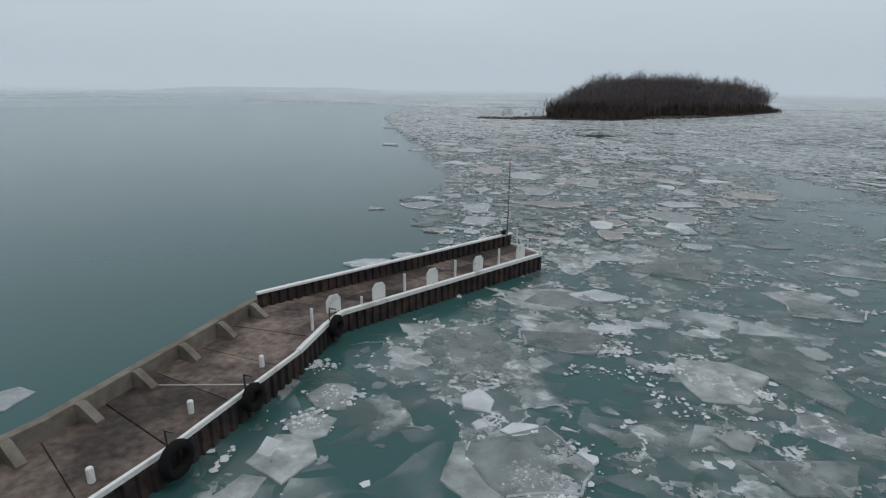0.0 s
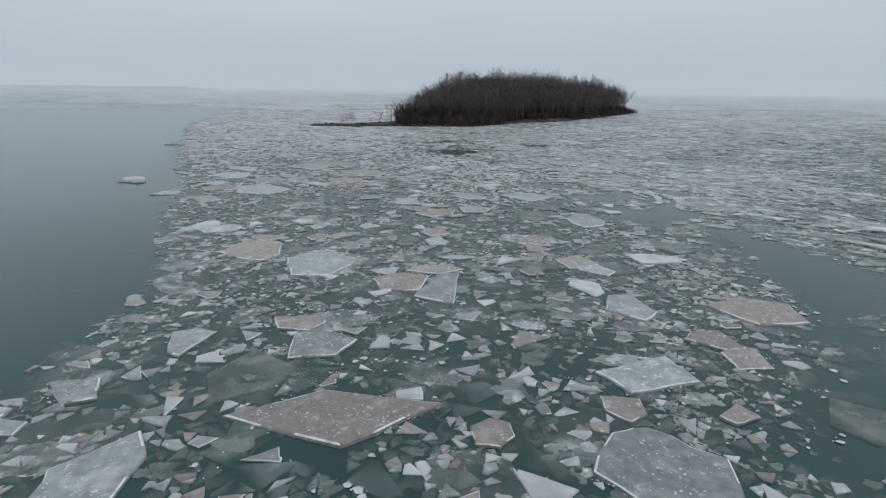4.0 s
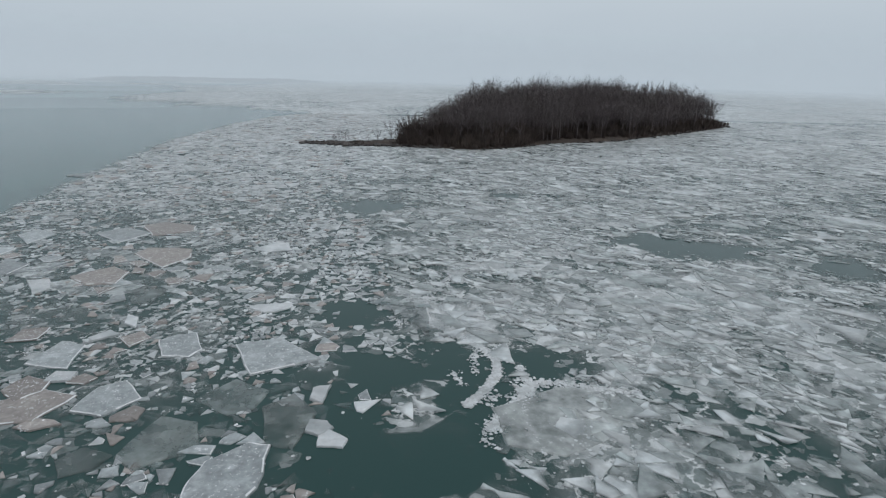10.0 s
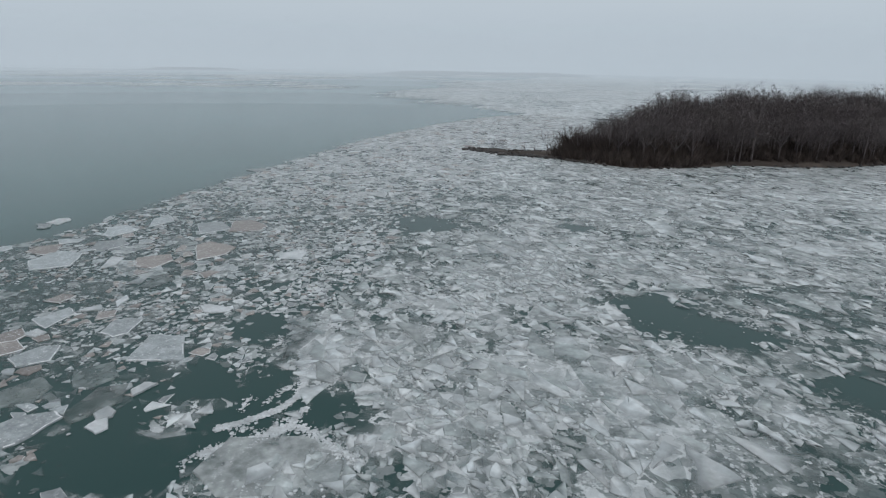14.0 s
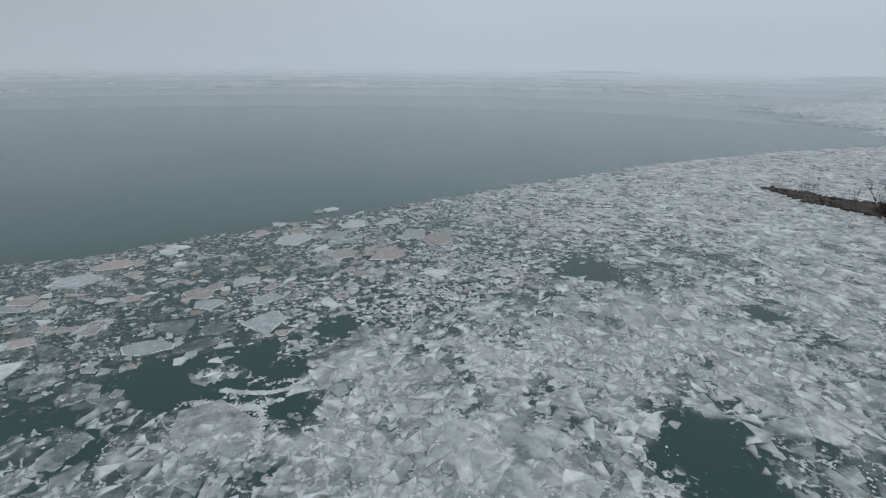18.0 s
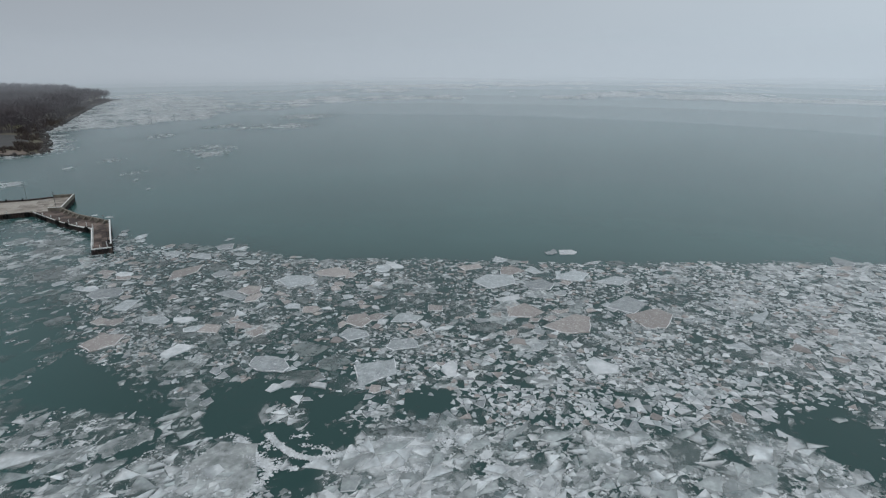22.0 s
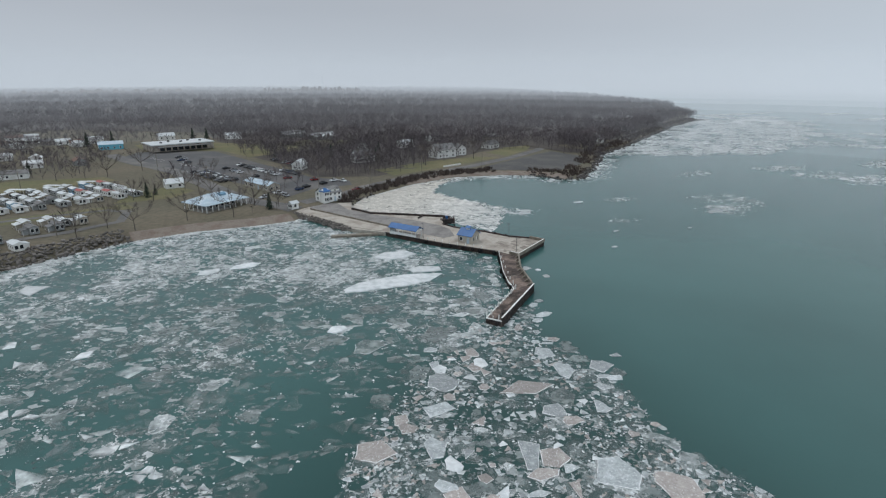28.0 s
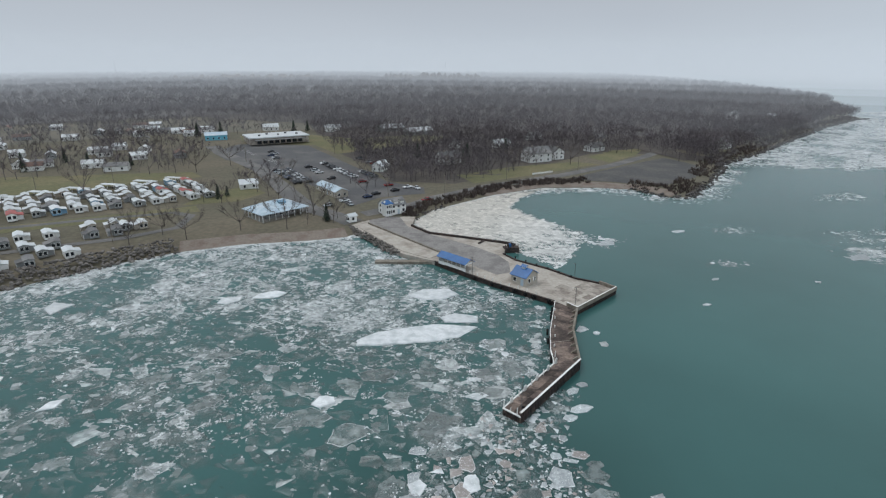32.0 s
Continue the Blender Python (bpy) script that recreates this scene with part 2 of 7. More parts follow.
def bar(bm, a, b, wide, z0, z1):
    """An upright slab along the line a to b."""
    a, b = Vector(a), Vector(b)
    d = (b - a).normalized()
    s = Vector((-d.y, d.x)) * (wide / 2)
    return prism(bm, [tuple(a - s), tuple(b - s), tuple(b + s), tuple(a + s)], z0, z1)


def inside(xs, ys, poly):
    """Which of the points lie inside a polygon."""
    xs, ys = np.asarray(xs, float), np.asarray(ys, float)
    r = np.zeros(xs.shape, bool)
    n = len(poly)
    for i in range(n):
        (x0, y0), (x1, y1) = poly[i], poly[(i + 1) % n]
        if y0 == y1:
            continue
        c = ((y0 > ys) != (y1 > ys)) & (xs < (x1 - x0) * (ys - y0) / (y1 - y0) + x0)
        r ^= c
    return r


def off_line(xs, ys, line):
    """The distance of points from a polyline."""
    xs, ys = np.asarray(xs, float), np.asarray(ys, float)
    best = np.full(xs.shape, 1e9)
    for (x0, y0), (x1, y1) in zip(line, line[1:]):
        dx, dy = x1 - x0, y1 - y0
        u = np.clip(((xs - x0) * dx + (ys - y0) * dy) / (dx * dx + dy * dy), 0, 1)
        best = np.minimum(best, np.hypot(xs - x0 - u * dx, ys - y0 - u * dy))
    return best


def wave(xs, ys, size, seed=0.0):
    """A smooth uneven field between 0 and 1, with features of about that size."""
    a = np.asarray(xs, float) / size * 3.1 + seed
    b = np.asarray(ys, float) / size * 3.1 - seed * 1.7
    v = np.sin(a + 1.3 * np.sin(b * 0.7 + seed)) + np.sin(b * 1.1 + 1.7 * np.sin(a * 0.6)) + 0.6 * np.sin(1.9 * a - 1.4 * b + 2 * np.sin(b)) + 0.5 * np.sin(2.7 * b + 2.1 * a)
    return np.clip(0.5 + v / 5.0, 0, 1)


def empty(name, m, **tags):
    ob = new(name)
    ob.empty_display_size = 0.5
    ob.matrix_world = m
    return tagged(ob, **tags)

# ---- setting: lake, ground, mist ----
SHORE_EAST = [(2600, -300), (400, -60), (190, -15), (150, -22), (127, -35), (116, -44), (104, -53), (87, -62), (68, -67), (47, -67), (33, -69)]
SHORE_BAY = [(22, -78), (8, -84), (-4, -101), (-34, -122), (-62, -133), (-90, -128), (-104, -121), (-113, -104), (-121, -101), (-128, -108)]
SHORE_WEST = [(-154, -133), (-191, -176), (-237, -206), (-307, -259), (-401, -329), (-480, -378), (-502, -384), (-505, -402), (-560, -490), (-640, -565), (-665, -585), (-690, -640), (-800, -1000), (-1000, -2600)]
SHORE = SHORE_EAST + SHORE_BAY + SHORE_WEST
LAND = SHORE + [(2600, -2600)]


def ground_z(xs, ys):
    d = off_line(xs, ys, SHORE) * np.where(inside(xs, ys, LAND), 1, -1)
    z = np.where(d > 0, 2.4 * (1 - np.exp(-np.maximum(d, 0) / 9.0)), np.maximum(d * 0.25, -2.5))
    far = np.clip((d - 60) / 900, 0, 1)
    return z + far * 9.0 + 0.25 * (wave(xs, ys, 40, 2.0) - 0.5) * np.clip(d / 20, 0, 1)


def lines(spans):
    out = []
    for a, b, step in spans:
        out += list(np.arange(a, b, step))
    return np.array(out + [spans[-1][1]])


gx = lines([(-2600, -700, 60), (-700, -240, 15), (-240, 180, 4), (180, 300, 15), (300, 2600, 80)])
gy = lines([(-2600, -700, 60), (-700, -340, 12), (-340, -20, 4), (-20, 40, 12)])
X, Y = np.meshgrid(gx, gy)
Z = ground_z(X.ravel(), Y.ravel())
nx, ny = len(gx), len(gy)
quads = [(j * nx + i, j * nx + i + 1, (j + 1) * nx + i + 1, (j + 1) * nx + i) for j in range(ny - 1) for i in range(nx - 1) if max(Z[j * nx + i], Z[j * nx + i + 1], Z[(j + 1) * nx + i], Z[(j + 1) * nx + i + 1]) > -2.0]
GROUND = tagged(new("ground", mesh_of("ground", np.stack([X.ravel(), Y.ravel(), Z], 1), quads, M_ground, smooth=True)), label="flat lakeside ground with dull winter grass", category="ground", kind="structure")

# haze over lake and land, painted as glowing see-through shells; the outermost ends the view
def mist(name, radius, top, lo, hi):
    m = bpy.data.materials.new(name)
    m.use_nodes = True
    N, L = m.node_tree.nodes, m.node_tree.links
    N.clear()
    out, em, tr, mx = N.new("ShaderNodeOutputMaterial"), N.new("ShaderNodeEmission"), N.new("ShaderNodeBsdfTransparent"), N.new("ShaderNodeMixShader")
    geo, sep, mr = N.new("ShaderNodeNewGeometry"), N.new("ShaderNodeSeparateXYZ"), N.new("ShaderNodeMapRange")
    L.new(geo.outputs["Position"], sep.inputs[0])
    # the shells' glow is dimmer to the south, as the sky is
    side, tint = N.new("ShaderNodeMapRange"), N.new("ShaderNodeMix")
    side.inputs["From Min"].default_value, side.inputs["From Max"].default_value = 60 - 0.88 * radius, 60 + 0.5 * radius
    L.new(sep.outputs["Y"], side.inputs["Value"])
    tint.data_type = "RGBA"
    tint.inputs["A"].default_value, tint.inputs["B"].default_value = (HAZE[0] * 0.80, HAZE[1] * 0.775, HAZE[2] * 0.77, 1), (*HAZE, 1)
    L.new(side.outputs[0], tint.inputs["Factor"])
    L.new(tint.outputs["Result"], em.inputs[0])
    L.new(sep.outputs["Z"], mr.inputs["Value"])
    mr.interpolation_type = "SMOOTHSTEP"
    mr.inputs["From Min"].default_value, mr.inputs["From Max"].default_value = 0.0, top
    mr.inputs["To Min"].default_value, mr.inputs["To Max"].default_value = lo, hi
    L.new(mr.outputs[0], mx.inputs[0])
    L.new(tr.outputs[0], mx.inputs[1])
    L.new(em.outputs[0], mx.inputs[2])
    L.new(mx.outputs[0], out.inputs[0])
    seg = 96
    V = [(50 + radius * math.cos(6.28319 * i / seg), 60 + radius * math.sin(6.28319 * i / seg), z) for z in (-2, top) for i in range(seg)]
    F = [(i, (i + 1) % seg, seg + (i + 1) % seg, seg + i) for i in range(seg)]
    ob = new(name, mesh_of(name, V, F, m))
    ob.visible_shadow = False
    return tagged(ob, label="glowing see-through shell painted as pale grey haze", category="mist", kind="structure")


def far_shore(a0, a1, radius, tall, seed):
    """A low wooded shore across the lake, its roofline of crowns uneven."""
    r = random.Random(seed)
    V, F, n = [], [], 70
    for i in range(n + 1):
        g = radians(a0 + (a1 - a0) * i / n)
        h = tall * min(1.0, 6 * i / n + 0.1, 6 * (n - i) / n + 0.1) * r.uniform(0.75, 1.1)
        for d, z in ((0, -1), (12, h * 0.8), (40, h), (70, -1)):
            V.append((60 - math.sin(g) * (radius + d), 120 + math.cos(g) * (radius + d), z))
    for i in range(n):
        for k in range(3):
            F.append((4 * i + k, 4 * i + k + 1, 4 * i + k + 5, 4 * i + k + 4))
    return tagged(new("backdrop", mesh_of("backdrop", V, F, M_bark)), label="low wooded shore far across the lake", category="shore", kind="structure")


far_shore(10, 31, 1360, 8, 1)
far_shore(44, 52, 1640, 5, 2)
far_shore(164, 176, 1330, 27, 5)
far_shore(179, 196, 1370, 25, 6)
# haze shells, outermost first; the inner ones veil woods and far ice
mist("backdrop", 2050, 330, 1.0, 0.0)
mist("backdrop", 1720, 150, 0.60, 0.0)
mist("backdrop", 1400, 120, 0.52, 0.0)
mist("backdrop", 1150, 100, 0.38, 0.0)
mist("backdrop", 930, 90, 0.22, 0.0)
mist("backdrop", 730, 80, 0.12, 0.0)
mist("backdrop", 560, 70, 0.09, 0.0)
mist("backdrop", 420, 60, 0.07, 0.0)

# ---- pier and quay ----
DECK = 1.3
M_causeway = mat("pale_worn_asphalt", (0.215, 0.205, 0.195), rough=0.9, vary=0.2, scale=1.6, second=(0.15, 0.14, 0.135), second_scale=0.25, amount=0.5, bump=0.3, bump_scale=10)
M_asph = mat("worn_asphalt", (0.105, 0.102, 0.10), rough=0.9, vary=0.15, scale=1.2, second=(0.15, 0.144, 0.135), second_scale=0.12, amount=0.5, bump=0.3, bump_scale=20)
M_lot = mat("parking_asphalt", (0.075, 0.075, 0.078), rough=0.9, vary=0.15, scale=1.0, second=(0.12, 0.115, 0.11), second_scale=0.06, amount=0.45, bump=0.3, bump_scale=20)
M_pale = mat("pale_concrete", (0.36, 0.33, 0.29), rough=0.9, vary=0.15, scale=1.0, second=(0.24, 0.21, 0.18), second_scale=0.2, amount=0.45, bump=0.3, bump_scale=14)
M_deck = mat("stained_deck_concrete", (0.150, 0.114, 0.095), rough=0.92, vary=0.42, scale=2.8, second=(0.058, 0.044, 0.039), second_scale=0.4, amount=0.62, bump=0.4, bump_scale=14, per=0.6)
M_wallc = mat("mossy_wall_concrete", (0.20, 0.18, 0.15), rough=0.92, vary=0.22, scale=1.8, second=(0.14, 0.12, 0.095), second_scale=0.5, amount=0.55, bump=0.4)
M_rubber = mat("black_rubber", (0.009, 0.009, 0.009), rough=0.9, spec=0.2, vary=0.2, scale=6)
M_steel = mat("dull_steel", (0.10, 0.10, 0.10), rough=0.5, vary=0.2, scale=3, metal=0.6)
M_blue = mat("blue_roof_metal", (0.022, 0.095, 0.25), rough=0.45, vary=0.10, scale=0.6, second=(0.03, 0.12, 0.30), second_scale=0.5)
M_paleblue = mat("pale_blue_roof", (0.34, 0.43, 0.50), rough=0.5, vary=0.08, scale=0.6, second=(0.42, 0.48, 0.52), second_scale=0.3)
M_glass = mat("window_glass", (0.02, 0.024, 0.028), rough=0.08, vary=0.1, scale=1)
M_red = mat("red_lamp", (0.45, 0.03, 0.02), rough=0.4)

EW, EE, BE, BW = (6.9, 43.1), (4.6, 46.2), (-12.8, 30.7), (-7.5, 29.9)
KERB = [EW, BW, (-8.1, 28.0), (-8.8, 24.6), (-11.7, 16.3), (-18.9, 0.2)]
WALL = [EE, BE, (-16.9, 17.0), (-22.3, 6.4)]
QUAY_HARBOUR = [(6.6, -35.0), (-1.0, -22.8), (-7.0, -14.3), (-14.0, -5.9), (-18.9, 0.2)]
QUAY_BAY = [(-22.3, 6.4), (-37.6, -4.0), (-35.2, -8.8), (-30.0, -13.5), (-25.2, -22.0), (-18.0, -31.0), (-15.8, -37.5), (-20.0, -47.5), (-6.0, -57.0), (4.0, -63.5), (9.0, -74.0), (6.0, -87.0), (24.0, -90.0), (31.0, -79.0), (16.0, -44.0)]

pier = empty("pier", pose(0, 0, 0), label="bent concrete pier with rusty sheet piling and white kerbs", category="pier")


def along(line, step, start=0.0):
    """Points at even steps along a polyline, with the heading there."""
    out, carry = [], start
    for (x0, y0), (x1, y1) in zip(line, line[1:]):
        d = math.hypot(x1 - x0, y1 - y0)
        while carry <= d:
            out.append((x0 + (x1 - x0) * carry / d, y0 + (y1 - y0) * carry / d, math.degrees(math.atan2(y1 - y0, x1 - x0))))
            carry += step
        carry -= d
    return out


def lerp_line(line, u):
    """The point at the share u of a polyline's length."""
    ds = [math.hypot(b[0] - a[0], b[1] - a[1]) for a, b in zip(line, line[1:])]
    s = u * sum(ds)
    for (a, b), d in zip(zip(line, line[1:]), ds):
        if s <= d:
            return (a[0] + (b[0] - a[0]) * s / d, a[1] + (b[1] - a[1]) * s / d)
        s -= d
    return line[-1]


# core under the slabs
bm = bmesh.new()
prism(bm, [EE, BE, BW, EW], -2, DECK - 0.14)
part("core", bm, M_deck, pier)
bm = bmesh.new()
prism(bm, [BE, (-16.9, 17.0), (-22.3, 6.4), (-18.9, 0.2), (-11.7, 16.3), (-8.8, 24.6), (-8.1, 28.0), BW], -2, DECK - 0.14)
part("core", bm, M_deck, pier)
rng = random.Random(3)


def slabs(left, right, rows, split, material):
    """Deck slabs between two edges, with open joints."""
    for i in range(rows):
        for k in range(split):
            ua, ub = i / rows + 0.0012, (i + 1) / rows - 0.0012
            va, vb = k / split + 0.003, (k + 1) / split - 0.003
            qs = []
            for u, v in ((ua, va), (ub, va), (ub, vb), (ua, vb)):
                (x0, y0), (x1, y1) = lerp_line(left, u), lerp_line(right, u)
                qs.append((x0 + (x1 - x0) * v, y0 + (y1 - y0) * v))
            a = sum(qs[j][0] * qs[(j + 1) % 4][1] - qs[(j + 1) % 4][0] * qs[j][1] for j in range(4))
            bm = bmesh.new()
            prism(bm, qs if a > 0 else qs[::-1], DECK - 0.13, DECK + rng.uniform(-0.012, 0.015))
            part("slab", bm, material, pier)


slabs([EE, BE], [EW, BW], 7, 2, M_deck)
slabs([BE, (-16.9, 17.0), (-22.3, 6.4)], [BW, (-8.1, 28.0), (-8.8, 24.6), (-11.7, 16.3), (-18.9, 0.2)], 9, 1, M_deck)


def pile_pan():
    """One trough of steel sheet piling, 0.9 m long on x before it is fitted."""
    o = [(-0.45, 0.0), (-0.28, 0.0), (-0.2, 0.2), (0.2, 0.2), (0.28, 0.0), (0.45, 0.0)]
    V, F = [], []
    for z in (-1.0, 1.0):
        V += [(x, y, z) for x, y in o]
    n = len(o)
    for z in (-1.0, 1.0):
        V += [(x, y + 0.03, z) for x, y in o]
    for i in range(n - 1):
        F += [(i, i + 1, n + i + 1, n + i), (2 * n + i + 1, 2 * n + i, 3 * n + i, 3 * n + i + 1), (n + i, n + i + 1, 3 * n + i + 1, 3 * n + i)]
    return mesh_of("sheet_pile", V, F, M_rust)


ME_pile = pile_pan()


def piling(line, z0, z1, side, parent):
    for x, y, deg in along(line, 0.6, 0.3):
        ob = new("sheet_pile", ME_pile)
        ob.parent = parent
        ob.matrix_world = pose(x, y, (z0 + z1) / 2, 0, 0, deg + (180 if side < 0 else 0)) @ Matrix.Diagonal((0.667, 0.75, (z1 - z0) / 2, 1))


def rail(name, line, wide, z0, z1, material, parent, label=""):
    """A continuous cap or kerb along a polyline, mitred at its bends."""
    n = len(line)
    P = [Vector(p) for p in line]
    L, R = [], []
    for i, p in enumerate(P):
        a = (p - P[i - 1]).normalized() if i else (P[1] - p).normalized()
        b = (P[i + 1] - p).normalized() if i < n - 1 else a
        t = (a + b).normalized()
        s = Vector((-t.y, t.x)) * (wide / 2 / max(0.5, t.dot(a)))
        L.append(p + s)
        R.append(p - s)
    bm = bmesh.new()
    rows = [[bm.verts.new((q.x, q.y, z)) for q, z in ((l, z0), (l, z1 - 0.02), (l * 0.9 + r * 0.1, z1), (r * 0.9 + l * 0.1, z1), (r, z1 - 0.02), (r, z0))] for l, r in zip(L, R)]
    for a, b in zip(rows, rows[1:]):
        for k in range(6):
            bm.faces.new((a[k], b[k], b[(k + 1) % 6], a[(k + 1) % 6]))
    bm.faces.new(rows[0])
    bm.faces.new(rows[-1][::-1])
    bmesh.ops.recalc_face_normals(bm, faces=bm.faces)
    return part(name, bm, material, parent, label)


piling(KERB, -1.5, DECK - 0.12, 1, pier)
piling([EW, EE], -1.5, DECK, -1, pier)
piling([EE, BE], -1.5, 2.25, -1, pier)
piling([BE, EE], DECK - 0.2, 2.25, -1, pier)
rail("kerb", KERB[:4], 0.28, DECK - 0.1, DECK + 0.17, M_paint, pier, "white-painted kerb")
rail("kerb", KERB[3:], 0.17, DECK - 0.1, DECK + 0.12, M_paint, pier, "worn white-painted kerb")
rail("kerb", [EW, EE], 0.28, DECK - 0.1, DECK + 0.168, M_paint, pier, "white-painted kerb")
rail("wall_cap", [(EE[0] + 0.1, EE[1] + 0.1), (BE[0] - 0.1, BE[1] - 0.1)], 0.36, 2.22, 2.36, M_paint, pier, "white-painted steel cap")
rail("parapet", [(-12.9, 30.2), (-16.9, 17.0), (-22.3, 6.4)], 0.45, -1.0, 2.12, M_wallc, pier, "weathered concrete parapet")
for i in range(9):
    x, y = lerp_line([(-13.0, 29.4), (-16.9, 17.0), (-22.0, 7.2)], i / 8.3)
    bm = bmesh.new()
    o = [(0.2, 0), (1.25, 0), (1.25, 0.12), (0.4, 0.8), (0.2, 0.8)]
    lo = [bm.verts.new((u, -0.2, v)) for u, v in o]
    hi = [bm.verts.new((u, 0.2, v)) for u, v in o]
    bm.faces.new(lo)
    bm.faces.new(hi[::-1])
    for k in range(5):
        bm.faces.new((lo[k], hi[k], hi[(k + 1) % 5], lo[(k + 1) % 5]))
    bmesh.ops.recalc_face_normals(bm, faces=bm.faces)
    b = part("buttress", bm, M_wallc, pier)
    b.matrix_world = pose(x, y, DECK - 0.01, 0, 0, -17 if i < 5 else -27)
# a fish-cleaning hose post on the inner face, and a low white line across the deck
bm = bmesh.new()
bar(bm, (-15.6, 21.0), (-10.0, 21.2), 0.12, DECK + 0.012, DECK + 0.03)
part("joint_strip", bm, M_pale, pier)


def tube(bm, x, y, z0, z1, r, seg=10, top=True):
    a = [bm.verts.new((x + r * math.cos(6.2832 * i / seg), y + r * math.sin(6.2832 * i / seg), z0)) for i in range(seg)]
    b = [bm.verts.new((x + r * math.cos(6.2832 * i / seg), y + r * math.sin(6.2832 * i / seg), z1)) for i in range(seg)]
    for i in range(seg):
        bm.faces.new((a[i], a[(i + 1) % seg], b[(i + 1) % seg], b[i]))
    if top:
        bm.faces.new(b)
        bm.faces.new(a[::-1])


def white_post(x, y, tall, r=0.09):
    bm = bmesh.new()
    tube(bm, 0, 0, 0, tall, r)
    tube(bm, 0, 0, tall, tall + 0.04, r * 0.8)
    ob = part("mooring_post", bm, M_paint)
    ob.location = (x, y, DECK)
    return tagged(ob, label="white-painted steel mooring post on the pier's edge", category="post", group="white posts on the pier")


def kerb_at(s, off=-0.45):
    """A place s metres along the kerb from the pier's end, off the edge."""
    d = math.hypot(BW[0] - EW[0], BW[1] - EW[1])
    ux, uy = (BW[0] - EW[0]) / d, (BW[1] - EW[1]) / d
    return EW[0] + ux * s - uy * off, EW[1] + uy * s + ux * off


for s, tall in ((0.25, 1.35), (4.9, 1.3), (9.6, 1.3), (14.3, 1.3), (17.8, 0.55)):
    x, y = kerb_at(s, 0.0 if s < 1 else -0.35)
    white_post(x, y, tall)
white_post(EE[0] + 0.5, EE[1] - 0.6, 1.5)
white_post(5.9, 44.4, 0.9, 0.06)
white_post(-8.7, 27.4, 1.3)
for x, y in ((-10.2, 23.0), (-11.9, 18.8), (-13.5, 14.4), (-15.2, 10.0), (-16.8, 5.6)):
    white_post(x, y, 0.55, 0.13)
for s in (2.4, 7.3, 11.9, 16.5, 19.9):
    x, y = kerb_at(s, -0.28)
    bm = bmesh.new()
    o = [(-0.5, 0.1), (0.5, 0.1), (0.5, 0.95), (0.3, 1.2), (-0.25, 1.2), (-0.5, 0.85)]
    lo = [bm.verts.new((u, -0.04, v)) for u, v in o]
    hi = [bm.verts.new((u, 0.04, v)) for u, v in o]
    bm.faces.new(lo)
    bm.faces.new(hi[::-1])
    for k in range(6):
        bm.faces.new((lo[k], hi[k], hi[(k + 1) % 6], lo[(k + 1) % 6]))
    bmesh.ops.recalc_face_normals(bm, faces=bm.faces)
    th = empty("fender_board", pose(x, y, DECK + 0.02, 0, 0, 42), label="white-painted steel fender board with a cut corner", category="fender", group="fender boards on the pier")
    part("plate", bm, M_paint, th)
    for k in (-0.3, 0.0, 0.3):
        bm = bmesh.new()
        box(bm, k - 0.03, k + 0.03, 0.04, 0.14, 0.0, 0.95)
        part("rib", bm, M_paint, th)


def tyre(x, y, z, deg, r=0.62):
    th = empty("tyre_fender", pose(x, y, z, 0, 0, deg), label="old black truck tyre hung as a fender on the quay", category="tyre", group="tyre fenders")
    bm = bmesh.new()
    seg, ring = 20, 10
    V = [[bm.verts.new(((r - 0.24 + 0.2 * math.cos(b) * 1.0) * math.cos(a), 0.26 * math.sin(b) * (1 if abs(math.sin(b)) < 0.9 else 0.92), (r - 0.24 + 0.2 * math.cos(b)) * math.sin(a))) for b in [6.2832 * j / ring for j in range(ring)]] for a in [6.2832 * i / seg for i in range(seg)]]
    for i in range(seg):
        for j in range(ring):
            bm.faces.new((V[i][j], V[(i + 1) % seg][j], V[(i + 1) % seg][(j + 1) % ring], V[i][(j + 1) % ring]))
    ob = part("tyre", bm, M_rubber, th)
    bm = bmesh.new()
    box(bm, -0.03, 0.03, -0.45, -0.39, r - 0.5, r + 0.35)
    box(bm, -0.03, 0.03, -0.45, 0.0, r + 0.30, r + 0.36)
    part("chain", bm, M_steel, th)
    return th


tyre(-7.5, 28.3, 1.2, 255, 0.7)
tyre(-9.75, 20.3, 1.2, 250, 0.72)
tyre(-11.2, 15.9, 1.15, 250, 0.82)
for u in (0.40, 0.55, 0.62, 0.72, 0.80, 0.86, 0.97):
    x, y = lerp_line(QUAY_HARBOUR, u)
    tyre(x + 0.35, y + 0.25, 0.85, 125, 0.72 if u > 0.8 else 0.6)
for u in (0.22, 0.36, 0.5):
    x, y = lerp_line([(-18.9, 0.2), (-11.7, 16.3)], u)
    tyre(x + 0.4, y - 0.15, 0.8, 248, 0.6)

# mast with its lamp and box at the pier's end
mast = empty("signal_mast", pose(4.2, 45.2, DECK), label="thin dark steel mast with a small box and red lamp", category="mast")
bm = bmesh.new()
tube(bm, 0, 0, 0, 3.2, 0.055, 8)
tube(bm, 0, 0, 3.2, 7.3, 0.04, 8)
part("pole", bm, M_steel, mast)
bm = bmesh.new()
box(bm, -0.5, -0.1, -0.12, 0.12, 1.15, 1.5)
part("box", bm, M_rubber, mast)
bm = bmesh.new()
tube(bm, 0, 0, 7.3, 7.42, 0.07, 8)
part("lamp", bm, M_red, mast)
bm = bmesh.new()
for k in (3.2, 5.2):
    tube(bm, 0, 0, k - 0.04, k + 0.04, 0.075, 8)
part("clamp", bm, M_steel, mast)

